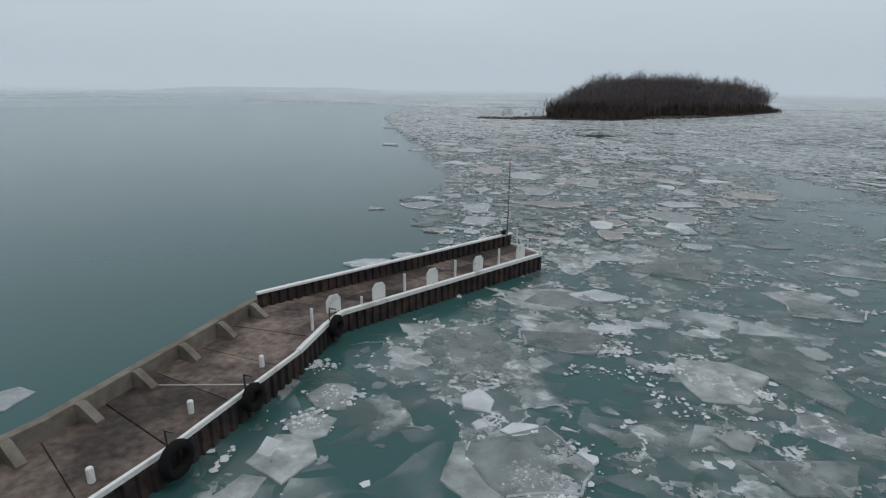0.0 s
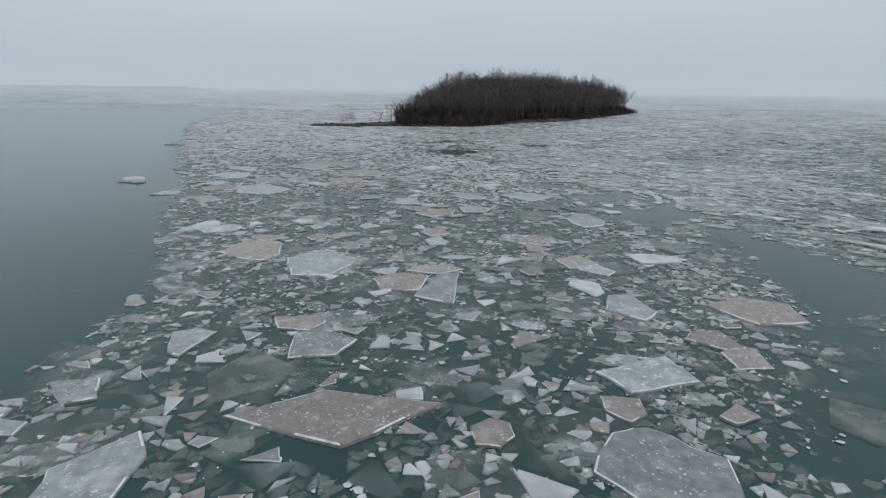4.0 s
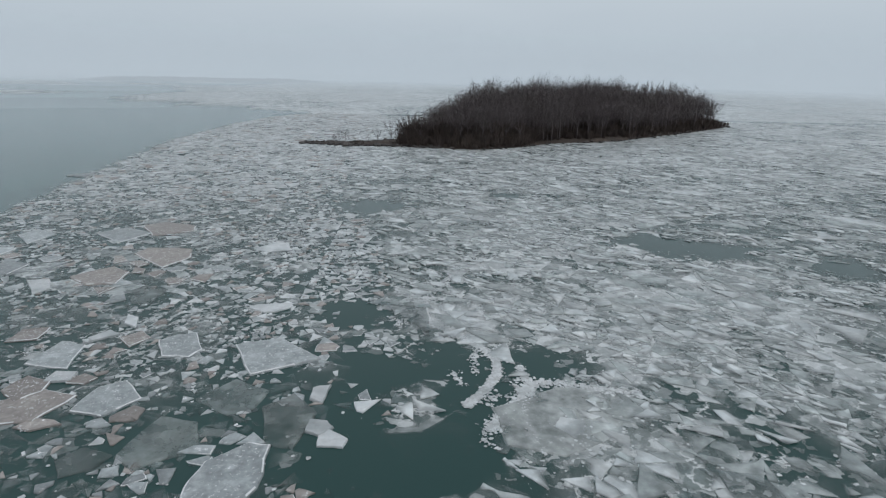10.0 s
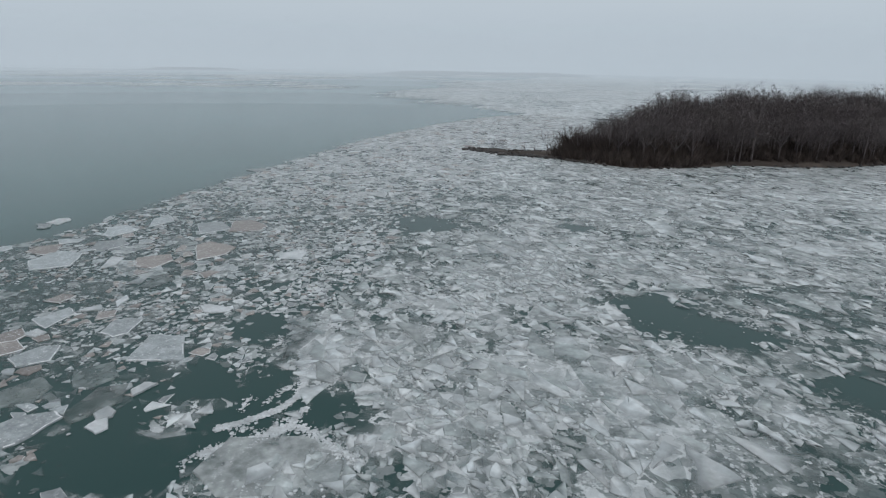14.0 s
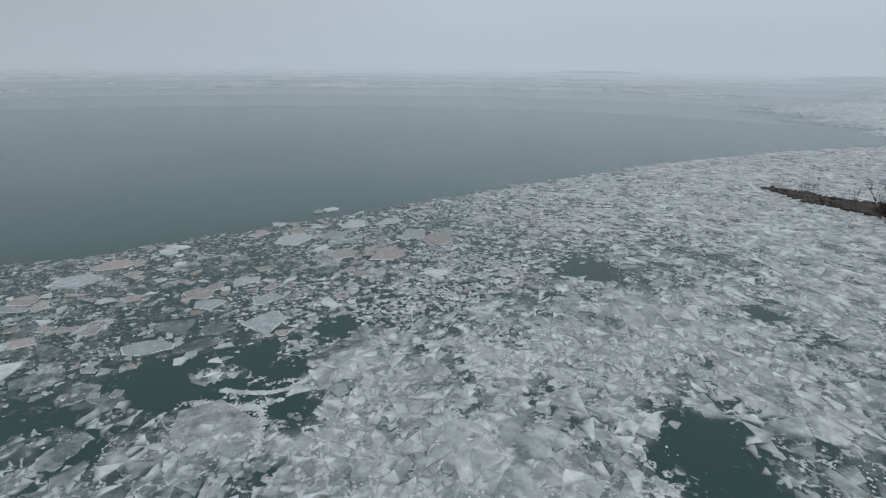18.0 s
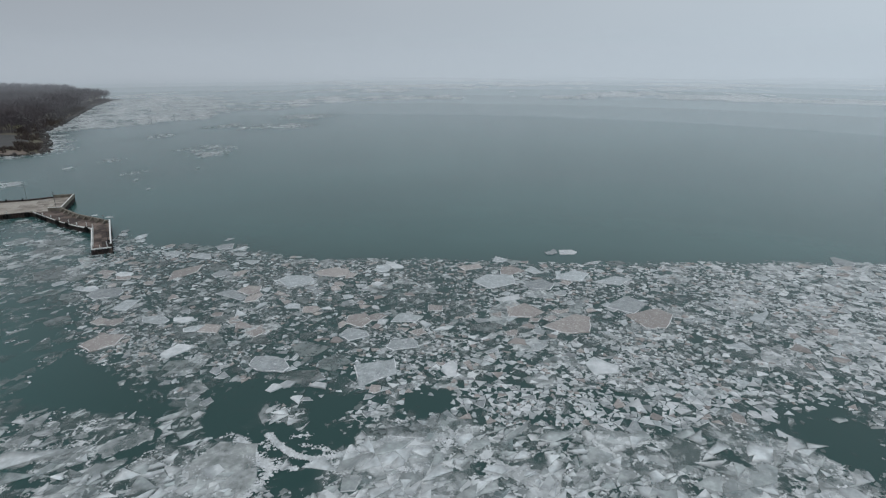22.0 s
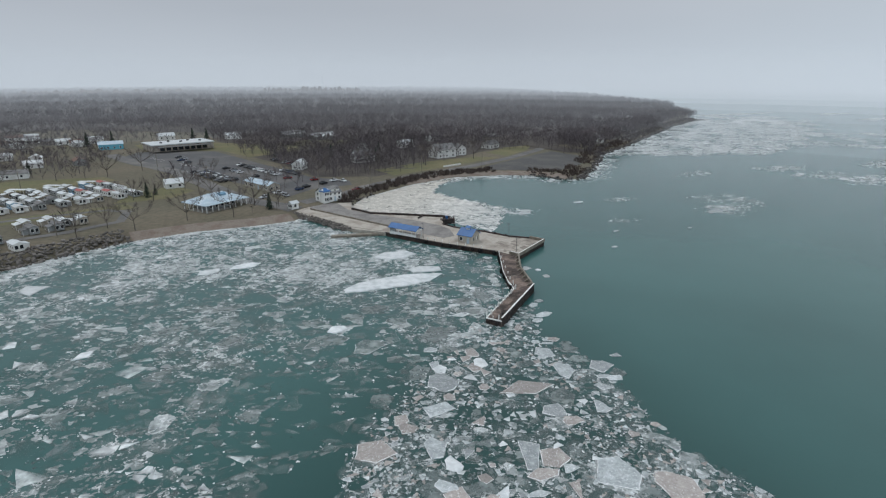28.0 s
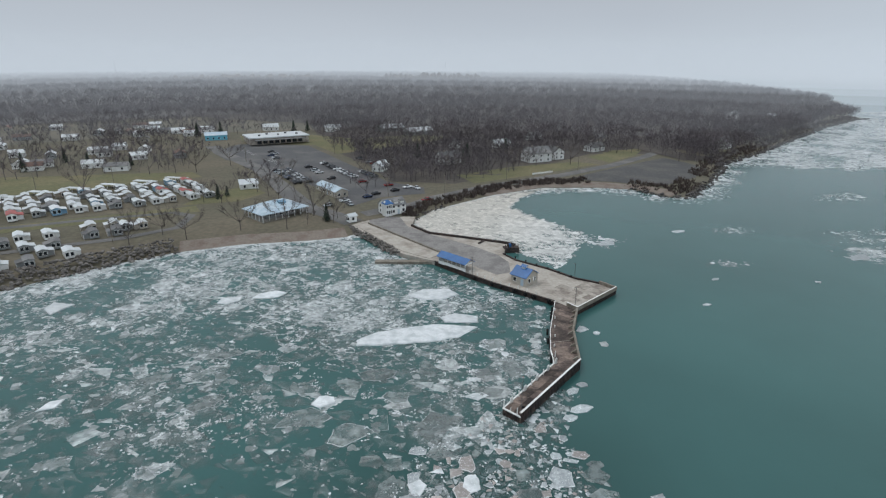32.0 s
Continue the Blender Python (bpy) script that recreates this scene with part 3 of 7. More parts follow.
# ---- quay ----
quay = empty("quay", pose(0, 0, 0), label="broad concrete ferry quay with steel-faced edges", category="quay")
bm = bmesh.new()
prism(bm, QUAY_HARBOUR[:-1] + [(-18.9, 0.2)] + QUAY_BAY, -2, DECK)
part("deck", bm, M_pale, quay)
bm = bmesh.new()
prism(bm, [(2.5, -41), (-3.5, -30), (-9.0, -20.5), (-13.5, -21.5), (-15.5, -30), (-14, -37), (-9, -46), (-3.0, -54), (3.5, -62), (10.5, -74), (12, -88), (24, -88), (24, -79)], DECK - 0.2, DECK + 0.02)
part("roadway", bm, M_causeway, quay, "worn grey asphalt roadway")
bm = bmesh.new()
prism(bm, [(15.5, -46), (8.0, -37.5), (3.2, -40.5), (24.6, -79.5), (29.5, -78)], DECK - 0.2, DECK + 0.16)
part("walkway", bm, M_pale, quay, "pale concrete walkway")
rail("parapet", [(24.6, -79.5), (3.0, -40.5)], 0.35, DECK, DECK + 0.75, M_wallc, quay, "low concrete parapet")
rail("sea_wall", [(9.0, -74.0), (4.0, -63.5), (-6.0, -57.0), (-20.0, -47.5), (-22.0, -45.0)], 0.6, -1.0, DECK + 0.75, M_rust, quay, "dark timber sea wall")
rail("groyne", [(-10.5, -49.0), (-13.8, -52.5)], 0.5, -1.0, DECK + 0.5, M_rust, quay, "dark timber groyne")
rail("quay_edge", QUAY_HARBOUR, 0.5, DECK - 0.1, DECK + 0.14, M_rust, quay, "rusty steel quay edge")
rail("quay_edge", [(-35.2, -8.8), (-30.0, -13.5), (-25.2, -22.0), (-18.0, -31.0), (-15.8, -37.5)], 0.5, DECK - 0.1, DECK + 0.45, M_rust, quay, "dark timber edge beam")
piling([(6.6, -35.0)] + QUAY_HARBOUR[1:], -1.5, DECK, -1, quay)
piling([(-22.3, 6.4), (-37.6, -4.0), (-35.2, -8.8)], -1.5, 2.15, -1, quay)
rail("wall_cap", [(-20.9, 3.4), (-22.3, 6.4), (-37.6, -4.0), (-35.2, -8.8)], 0.5, 1.2, 2.22, M_wallc, quay, "concrete parapet")
rail("cap_stripe", [(-20.9, 3.4), (-22.3, 6.4), (-37.6, -4.0)], 0.3, 2.2, 2.27, M_paint, quay, "white painted cap")
# slab joints and patches on the platform
rng = random.Random(14)
for i in range(7):
    for k in range(4):
        x, y = -17.5 - 3.0 * i * 0.62 + k * -3.4, -1.5 - 3.4 * i * 0.35 - k * 3.3 + i * 1.4
        if not inside(np.array([x]), np.array([y]), QUAY_HARBOUR + QUAY_BAY[:6])[0]:
            continue
        bm = bmesh.new()
        box(bm, -1.6, 1.6, -1.6, 1.6, -0.05, 0.012 + rng.uniform(0, 0.012))
        ob = part("slab", bm, rng.choice((M_conc, M_pale, M_conc)), quay)
        ob.matrix_world = pose(x, y, DECK, 0, 0, 34)
bm = bmesh.new()
bar(bm, (24.5, -40.2), (7.0, -36.8), 2.2, -1.5, 0.75)
low = part("low_jetty", bm, M_wallc)
tagged(low, label="low weathered timber jetty beside the quay", category="jetty")
stub = empty("timber_dolphin", pose(-19.5, -43.0, 0), label="dark timber mooring dolphin with steel rails", category="dolphin")
bm = bmesh.new()
box(bm, -3.0, 2.0, -1.2, 1.2, -1.5, 1.7)
part("platform", bm, M_rust, stub)
for k in (-2.6, -1.0, 0.6, 1.7):
    bm = bmesh.new()
    tube(bm, k, 1.0, 1.7, 2.9, 0.12, 8)
    part("pile", bm, M_rust, stub)
bm = bmesh.new()
box(bm, -0.5, 0.3, -0.4, 0.4, 1.7, 2.8)
part("winch", bm, M_blue, stub, "blue-painted winch housing")
for i in range(7):
    x, y = lerp_line([(-16.6, -36.0), (-25.0, -21.8), (-29.5, -14.2)], i / 6)
    bm = bmesh.new()
    tube(bm, 0, 0, 0, 0.5, 0.2, 10)
    tube(bm, 0, 0, 0.5, 0.6, 0.28, 10)
    ob = part("bollard", bm, M_rubber)
    ob.location = (x + 0.6, y + 0.4, DECK + 0.4)
    tagged(ob, label="black iron mooring bollard on the quay edge", category="bollard", group="bollards on the quay")
for x, y, h in ((-22.6, 4.4, 5.2), (-29.6, -13.0, 4.8), (-2.2, -21.5, 5.5)):
    lp = empty("lamp_post", pose(x, y, DECK), label="slim grey lamp post on the quay", category="lamp post", group="lamp posts on the quay")
    bm = bmesh.new()
    tube(bm, 0, 0, 0, h, 0.06, 8)
    part("pole", bm, M_steel, lp)
    bm = bmesh.new()
    box(bm, -0.08, 0.6, -0.08, 0.08, h - 0.08, h + 0.04)
    part("lamp_head", bm, M_steel, lp)
for i in range(9):
    x, y = lerp_line(QUAY_HARBOUR, 0.34 + 0.065 * i)
    bm = bmesh.new()
    tube(bm, 0, 0, 0, 0.9, 0.12, 8)
    ob = part("mooring_post", bm, M_paint)
    ob.location = (x - 0.5, y - 0.4, DECK)
    tagged(ob, label="white-painted steel mooring post on the quay edge", category="post", group="white posts on the quay")


# ---- buildings ----
def gable(bm, w, d, z0, rise, over=0.35, thick=0.14, ridge_x=True):
    """A gabled roof with thickness: w on x, d on y, ridge along x."""
    a, b = w / 2 + over, d / 2 + over
    drop = rise * over / (d / 2)
    P = [(-b, z0 - drop), (0, z0 + rise), (b, z0 - drop), (b, z0 - drop + thick), (0, z0 + rise + thick), (-b, z0 - drop + thick)]
    A = [bm.verts.new((-a, y, z)) for y, z in P]
    B = [bm.verts.new((a, y, z)) for y, z in P]
    for k in range(6):
        bm.faces.new((A[k], B[k], B[(k + 1) % 6], A[(k + 1) % 6]))
    bm.faces.new((A[0], A[1], A[4], A[5]))
    bm.faces.new((A[1], A[2], A[3], A[4]))
    bm.faces.new((B[0], B[5], B[4], B[1]))
    bm.faces.new((B[1], B[4], B[3], B[2]))
    bmesh.ops.recalc_face_normals(bm, faces=bm.faces)


def walls(bm, w, d, h, rise):
    """A gabled body, ridge along x."""
    P = [(-d / 2, 0), (d / 2, 0), (d / 2, h), (0, h + rise), (-d / 2, h)]
    A = [bm.verts.new((-w / 2, y, z)) for y, z in P]
    B = [bm.verts.new((w / 2, y, z)) for y, z in P]
    bm.faces.new(A)
    bm.faces.new(B[::-1])
    for k in range(5):
        bm.faces.new((A[k], A[(k + 1) % 5], B[(k + 1) % 5], B[k]))
    bmesh.ops.recalc_face_normals(bm, faces=bm.faces)


def window(parent, x, y, z, w, h, turn, frame_mat=None):
    """A framed window on a wall, facing -y before it is turned."""
    bm = bmesh.new()
    t = 0.08
    for a, b, c, d in ((-w / 2 - t, w / 2 + t, -t, 0), (-w / 2 - t, w / 2 + t, h, h + t), (-w / 2 - t, -w / 2, 0, h), (w / 2, w / 2 + t, 0, h)):
        box(bm, a, b, -0.06, 0.02, c, d)
    fr = part("window", bm, frame_mat or M_paint, parent)
    fr.matrix_local = pose(x, y, z, 0, 0, turn)
    bm = bmesh.new()
    box(bm, -w / 2, w / 2, -0.02, 0.02, 0, h)
    part("pane", bm, M_glass, fr, "dark glass pane")
    return fr


def house(name, x, y, deg, w, d, h, rise, wall_mat, roof_mat, label, category="house", cols=3, floors=1, door=True, chimney=False, z=None):
    zz = float(ground_z(np.array([x]), np.array([y]))[0]) - 0.1 if z is None else z
    th = empty(name, pose(x, y, zz, 0, 0, deg), label=label, category=category)
    bm = bmesh.new()
    walls(bm, w, d, h, rise)
    part("wall", bm, wall_mat, th)
    bm = bmesh.new()
    gable(bm, w, d, h, rise)
    part("roof", bm, roof_mat, th)
    for f in range(floors):
        hz = 0.9 + f * (h / floors)
        for k in range(cols):
            px = -w / 2 + w * (k + 0.5) / cols
            for sy, turn in ((-1, 0), (1, 180)):
                if door and sy < 0 and f == 0 and k == cols // 2:
                    bm = bmesh.new()
                    box(bm, -0.45, 0.45, -0.05, 0.03, 0, 2.05)
                    dr = part("door", bm, M_paleblue, th)
                    dr.matrix_local = pose(px, -d / 2, 0.05)
                    continue
                window(th, px, sy * d / 2, hz, min(1.0, w / cols * 0.5), 1.1, turn)
        for sx, turn in ((-1, -90), (1, 90)):
            for q in (-0.22, 0.22):
                window(th, sx * w / 2, q * d, hz, 0.9, 1.1, turn)
    if chimney:
        bm = bmesh.new()
        box(bm, w * 0.2, w * 0.2 + 0.7, -0.35, 0.35, h, h + rise + 0.9)
        part("chimney", bm, M_conc, th)
    return th


M_white_wall = mat("white_siding", (0.66, 0.66, 0.64), rough=0.7, vary=0.06, scale=1.0, second=(0.52, 0.51, 0.48), second_scale=0.4, amount=0.3, per=0.1)
M_beige_wall = mat("beige_siding", (0.36, 0.33, 0.28), rough=0.75, vary=0.08, scale=1.0, second=(0.29, 0.26, 0.22), second_scale=0.4, per=0.12)
M_grey_wall = mat("grey_siding", (0.24, 0.25, 0.25), rough=0.75, vary=0.08, scale=1.0, second=(0.19, 0.2, 0.2), second_scale=0.4, per=0.2)
M_roof_white = mat("white_metal_roof", (0.50, 0.525, 0.535), rough=0.5, vary=0.06, scale=0.8, second=(0.45, 0.47, 0.47), second_scale=0.3, amount=0.35, per=0.15)
M_roof_grey = mat("grey_shingles", (0.13, 0.13, 0.13), rough=0.9, vary=0.15, scale=2.0, second=(0.18, 0.175, 0.17), second_scale=0.3, per=0.25)
M_roof_brown = mat("brown_shingles", (0.16, 0.10, 0.08), rough=0.9, vary=0.15, scale=2.0, per=0.2)

DQ = math.degrees(math.atan2(29.0, -20.6))
# small gabled booth with a cupola
booth = house("ticket_booth", -15.1, -13.6, DQ, 5.0, 5.4, 2.7, 1.7, M_beige_wall, M_blue, "small pale booth with a blue metal roof on the quay", "booth", cols=2, z=DECK)
bm = bmesh.new()
walls(bm, 1.2, 1.2, 0.8, 0.35)
cu = part("cupola", bm, M_white_wall, booth, "white cupola")
cu.matrix_local = pose(0, 0, 4.05)
bm = bmesh.new()
gable(bm, 1.2, 1.2, 0.8, 0.4, 0.25, 0.08)
cr = part("cupola_roof", bm, M_blue, cu)
bm = bmesh.new()
box(bm, -0.02, 0.02, -0.3, 0.3, -0.5, 0.5)
sg = part("notice", bm, M_paint, booth, "white notice board")
sg.matrix_local = pose(2.53, 0.8, 1.6)
# long open waiting shelter
shelter = empty("waiting_shelter", pose(1.2, -29.5, DECK, 0, 0, DQ), label="long open waiting shelter with a blue metal roof", category="shelter")
bm = bmesh.new()
gable(bm, 11.0, 3.6, 2.5, 1.0, 0.4)
part("roof", bm, M_blue, shelter)
bm = bmesh.new()
box(bm, -5.4, 5.4, -1.75, -1.62, 0, 1.0)
part("wall", bm, M_white_wall, shelter)
bm = bmesh.new()
box(bm, -5.5, -5.38, -1.7, 1.7, 0, 2.5)
part("end_wall", bm, M_white_wall, shelter)
bm = bmesh.new()
box(bm, 5.38, 5.5, -1.7, 1.7, 2.0, 2.55)
part("end_wall", bm, M_white_wall, shelter)
for i in range(7):
    for sy in (-1.66, 1.66):
        bm = bmesh.new()
        box(bm, -0.07, 0.07, -0.07, 0.07, 0, 2.5)
        p = part("column", bm, M_white_wall, shelter)
        p.matrix_local = pose(-5.4 + 1.8 * i, sy, 0)
bm = bmesh.new()
box(bm, -5.0, 5.0, 0.9, 1.3, 0.4, 0.47)
part("bench", bm, M_conc, shelter)

# ---- bare trees ----
def bare_tree(rng, tall, spread, limbs, twigs, twig_len, twig_wide):
    """Vertices and triangles of a leafless tree: a tapered trunk, limbs, and a haze of twigs."""
    V, T = [], []

    def limb(a, b, ra, rb, sides=4):
        a, b = np.array(a), np.array(b)
        d = (b - a) / (np.linalg.norm(b - a) + 1e-9)
        u = np.cross(d, (0.3, 0.9, 0.1))
        u /= np.linalg.norm(u)
        w = np.cross(d, u)
        k = len(V)
        for c, r in ((a, ra), (b, rb)):
            for i in range(sides):
                g = 2 * math.pi * i / sides
                V.append(c + r * (math.cos(g) * u + math.sin(g) * w))
        for i in range(sides):
            j = (i + 1) % sides
            T.append((k + i, k + j, k + sides + j))
            T.append((k + i, k + sides + j, k + sides + i))

    fork = tall * rng.uniform(0.3, 0.45)
    lean = np.array([rng.uniform(-0.4, 0.4), rng.uniform(-0.4, 0.4), 0])
    r0 = tall * 0.017
    limb((0, 0, -0.3), lean * 0.5 + (0, 0, fork), r0, r0 * 0.75, 5)
    tips = []
    for i in range(limbs):
        g = 2 * math.pi * (i + rng.random() * 0.7) / limbs
        h0 = fork * rng.uniform(0.75, 1.0) if i else fork
        a = lean * 0.5 + np.array((0, 0, h0))
        out = spread * (rng.uniform(0.35, 0.62) if i else 0.1)
        b = a + np.array((math.cos(g) * out, math.sin(g) * out, (tall - h0) * rng.uniform(0.4, 0.62)))
        limb(a, b, r0 * 0.5, r0 * 0.24, 3)
        for k in range(3):
            g2 = g + rng.uniform(-0.9, 0.9)
            c = b + np.array((math.cos(g2) * spread * 0.32 * rng.random(), math.sin(g2) * spread * 0.32 * rng.random(), (tall - b[2]) * rng.uniform(0.45, 0.95)))
            limb(b, c, r0 * 0.22, r0 * 0.07, 3)
            tips.append((b, c))
        tips.append((a * 0.4 + b * 0.6, b))
    for i in range(twigs):
        a, b = tips[rng.randrange(len(tips))]
        p = a + (b - a) * rng.uniform(0.25, 1.05)
        d = np.array((rng.gauss(0, 1), rng.gauss(0, 1), rng.gauss(0.45, 0.8)))
        d /= np.linalg.norm(d) + 1e-9
        q = p + d * twig_len * rng.uniform(0.5, 1.2)
        s = np.cross(d, (rng.random(), rng.random(), rng.random()))
        s = s / (np.linalg.norm(s) + 1e-9) * twig_wide * 0.5
        k = len(V)
        V.extend((p - s, p + s, q))
        T.append((k, k + 1, k + 2))
    return np.array(V), np.array(T)


def grove(name, places, kinds, material, rng):
    """One mesh of many trees: places are rows of x, y, z, size."""
    vs, ts, n = [], [], 0
    for x, y, z, s in places:
        V, T = kinds[rng.randrange(len(kinds))]
        g = rng.uniform(0, 2 * math.pi)
        c, q = math.cos(g) * s, math.sin(g) * s
        W = np.empty_like(V)
        W[:, 0] = V[:, 0] * c - V[:, 1] * q + x
        W[:, 1] = V[:, 0] * q + V[:, 1] * c + y
        W[:, 2] = V[:, 2] * s + z
        vs.append(W)
        ts.append(T + n)
        n += len(V)
    return new(name, tri_mesh(name, np.concatenate(vs), np.concatenate(ts), material))


def spots(rng, poly, step, keep=1.0):
    xs = [p[0] for p in poly]
    ys = [p[1] for p in poly]
    x, out = min(xs), []
    while x < max(xs):
        y = min(ys)
        while y < max(ys):
            out.append((x + rng.uniform(-0.48, 0.48) * step, y + rng.uniform(-0.48, 0.48) * step))
            y += step
        x += step
    a = np.array(out)
    k = inside(a[:, 0], a[:, 1], poly)
    return [tuple(p) for p, i in zip(out, k) if i and rng.random() < keep]



def far_crown(rng, tall, spread, twigs, twig_len, twig_wide, up=0.7, heart=0.60, half=0.32):
    """A tree seen from afar: a thin trunk and a rounded, open crown of twigs."""
    r = tall * 0.016
    V = [np.array((r * math.cos(g), r * math.sin(g), -0.3)) for g in (0, 2.1, 4.2)] + [np.array((0, 0, tall * 0.8))]
    T = [(0, 1, 3), (1, 2, 3), (2, 0, 3)]
    for i in range(twigs):
        d = np.array((rng.gauss(0, 1), rng.gauss(0, 1), rng.gauss(0, 1)))
        d = d / (np.linalg.norm(d) + 1e-9) * rng.random() ** 0.45
        p = np.array((d[0] * spread * 0.42, d[1] * spread * 0.42, tall * (heart + half * d[2])))
        e = np.array((d[0] * 0.8 + rng.gauss(0, 0.3), d[1] * 0.8 + rng.gauss(0, 0.3), up + rng.gauss(0, 0.3)))
        e /= np.linalg.norm(e) + 1e-9
        q = p + e * twig_len * rng.uniform(0.5, 1.2)
        s = np.cross(e, (rng.gauss(0, 1), rng.gauss(0, 1), rng.gauss(0, 1)))
        s = s / (np.linalg.norm(s) + 1e-9) * twig_wide * 0.5
        k = len(V)
        V += [p - s, p + s, q]
        T.append((k, k + 1, k + 2))
    return np.array(V), np.array(T)


# ---- island ----
ISLE = [(15, 272), (30, 268), (46, 269), (58, 266), (72, 262), (86, 270), (100, 283), (128, 295), (155, 319), (200, 361), (217, 381), (207, 400), (150, 392), (95, 362), (62, 325), (50, 290), (34, 277), (20, 276)]
ix, iy = np.meshgrid(np.arange(8, 226, 3.0), np.arange(256, 410, 3.0))
d = off_line(ix.ravel(), iy.ravel(), ISLE + ISLE[:1]) * np.where(inside(ix.ravel(), iy.ravel(), ISLE), 1, -1)
iz = np.where(d > 0, 0.1 + 3.4 * (1 - np.exp(-d / 16)), d * 0.5) + 0.35 * (wave(ix.ravel(), iy.ravel(), 6, 3.0) - 0.5)
kx, ky = ix.shape[1], ix.shape[0]
fs = [(j * kx + i, j * kx + i + 1, (j + 1) * kx + i + 1, (j + 1) * kx + i) for j in range(ky - 1) for i in range(kx - 1) if max(d[j * kx + i], d[j * kx + i + 1], d[(j + 1) * kx + i], d[(j + 1) * kx + i + 1]) > -3]
M_isle = mat("leaf_litter", (0.055, 0.043, 0.036), rough=0.95, vary=0.3, scale=0.8, second=(0.085, 0.066, 0.054), second_scale=0.1, amount=0.4, bump=0.6, bump_scale=2)
tagged(new("island", mesh_of("island", np.stack([ix.ravel(), iy.ravel(), iz], 1), fs, M_isle, smooth=True)), label="low brown wooded island with a rocky spit", category="island", kind="structure")


def isle_z(x, y):
    dd = off_line(np.array([x]), np.array([y]), ISLE + ISLE[:1])[0]
    return 0.1 + 3.4 * (1 - math.exp(-dd / 16)), dd


M_isletree = mat("bare_island_trees", (0.128, 0.109, 0.109), rough=0.95, vary=0.25, scale=0.4, second=(0.155, 0.136, 0.13), second_scale=0.08, amount=0.4, per=0.12)
M_brush = mat("brown_undergrowth", (0.08, 0.062, 0.055), rough=0.95, vary=0.25, scale=0.6, second=(0.10, 0.078, 0.065), second_scale=0.1, per=0.25)


def shrub(rng, tall, wide, twigs, twig_wide):
    """A bush of bare stems."""
    V, T = [], []
    for i in range(twigs):
        g, r = rng.uniform(0, 6.28), wide * 0.25 * math.sqrt(rng.random())
        a = np.array((math.cos(g) * r, math.sin(g) * r, rng.uniform(0, 0.35) * tall))
        g2 = g + rng.uniform(-0.8, 0.8)
        b = a + np.array((math.cos(g2) * wide * rng.uniform(0.05, 0.3), math.sin(g2) * wide * rng.uniform(0.05, 0.3), tall * rng.uniform(0.3, 0.65)))
        s = np.array((-math.sin(g2 + 1), math.cos(g2 + 1), 0)) * twig_wide * 0.5
        k = len(V)
        V.extend((a - s, a + s, b))
        T.append((k, k + 1, k + 2))
    return np.array(V), np.array(T)


rng = random.Random(5)
K_isle = [far_crown(rng, rng.uniform(15.0, 18.5), rng.uniform(8.0, 10.5), 800, 1.2, 0.095, 0.35, 0.55, 0.38) for _ in range(10)] + [bare_tree(rng, 15.5, 8.5, 7, 420, 1.3, 0.08) for _ in range(4)]
K_bush = [shrub(rng, 3.4, 3.8, 85, 0.15) for _ in range(6)]
ISLE_WOOD = [(48, 271), (58, 268), (72, 265), (86, 273), (100, 286), (128, 298), (155, 322), (200, 364), (212, 381), (204, 396), (150, 388), (97, 358), (64, 323), (52, 289)]
rows = []
for x, y in spots(rng, ISLE_WOOD, 3.9):
    z, dd = isle_z(x, y)
    g = 0.80 + 0.32 * min(1.0, dd / 24.0)
    g *= (0.88 + 0.2 * float(wave(np.array([x]), np.array([y]), 19, 4.0)[0])) * min(1.0, 0.58 + max(0, x - 48) / 75.0)
    if dd < 5 and rng.random() < 0.4:
        continue
    rows.append((x, y, z - 0.2, g * rng.uniform(0.84, 1.18)))
rows += [(x, y, 0.4, k) for x, y, k in ((28.6, 270.5, 0.36), (26.6, 270.0, 0.30), (25.0, 270.2, 0.24), (44.0, 271, 0.55), (39.5, 271, 0.34), (47.0, 272, 0.5), (36.0, 271.5, 0.2))]
half = len(rows) // 2
for part_rows, nm in ((rows[:half], "island_trees"), (rows[half:], "island_trees")):
    tagged(grove(nm, part_rows, K_isle, M_isletree, rng), label="dense bare grey-brown winter trees covering the island", category="trees", kind="stuff")
rows = []
for x, y in spots(rng, ISLE[2:-2], 2.3):
    z, dd = isle_z(x, y)
    if dd < 22 and not (96 < x < 135 and dd < 4):
        rows.append((x, y, z - 0.2, rng.uniform(0.6, 1.9) * (0.55 + 0.45 * min(1, dd / 8)) * (1.5 if x < 98 else 0.95)))
for x, y in spots(rng, ISLE[:4] + [(50, 276), (34, 275), (20, 274)], 2.2, 0.6):
    rows.append((x, y, 0.3, rng.uniform(0.2, 0.45)))
tagged(grove("island_brush", rows, K_bush, M_brush, rng), label="reddish-brown undergrowth along the island's shore", category="undergrowth", kind="stuff")
# rocks round the island's spit and shore
M_rock = mat("grey_boulders", (0.125, 0.114, 0.104), rough=0.9, vary=0.3, scale=1.0, second=(0.09, 0.08, 0.072), second_scale=0.4, bump=0.5, bump_scale=4, per=0.4)
M_darkrock = mat("dark_wet_rock", (0.05, 0.045, 0.042), rough=0.7, vary=0.3, scale=1.0, second=(0.09, 0.08, 0.075), second_scale=0.4, bump=0.5, bump_scale=4, per=0.4)


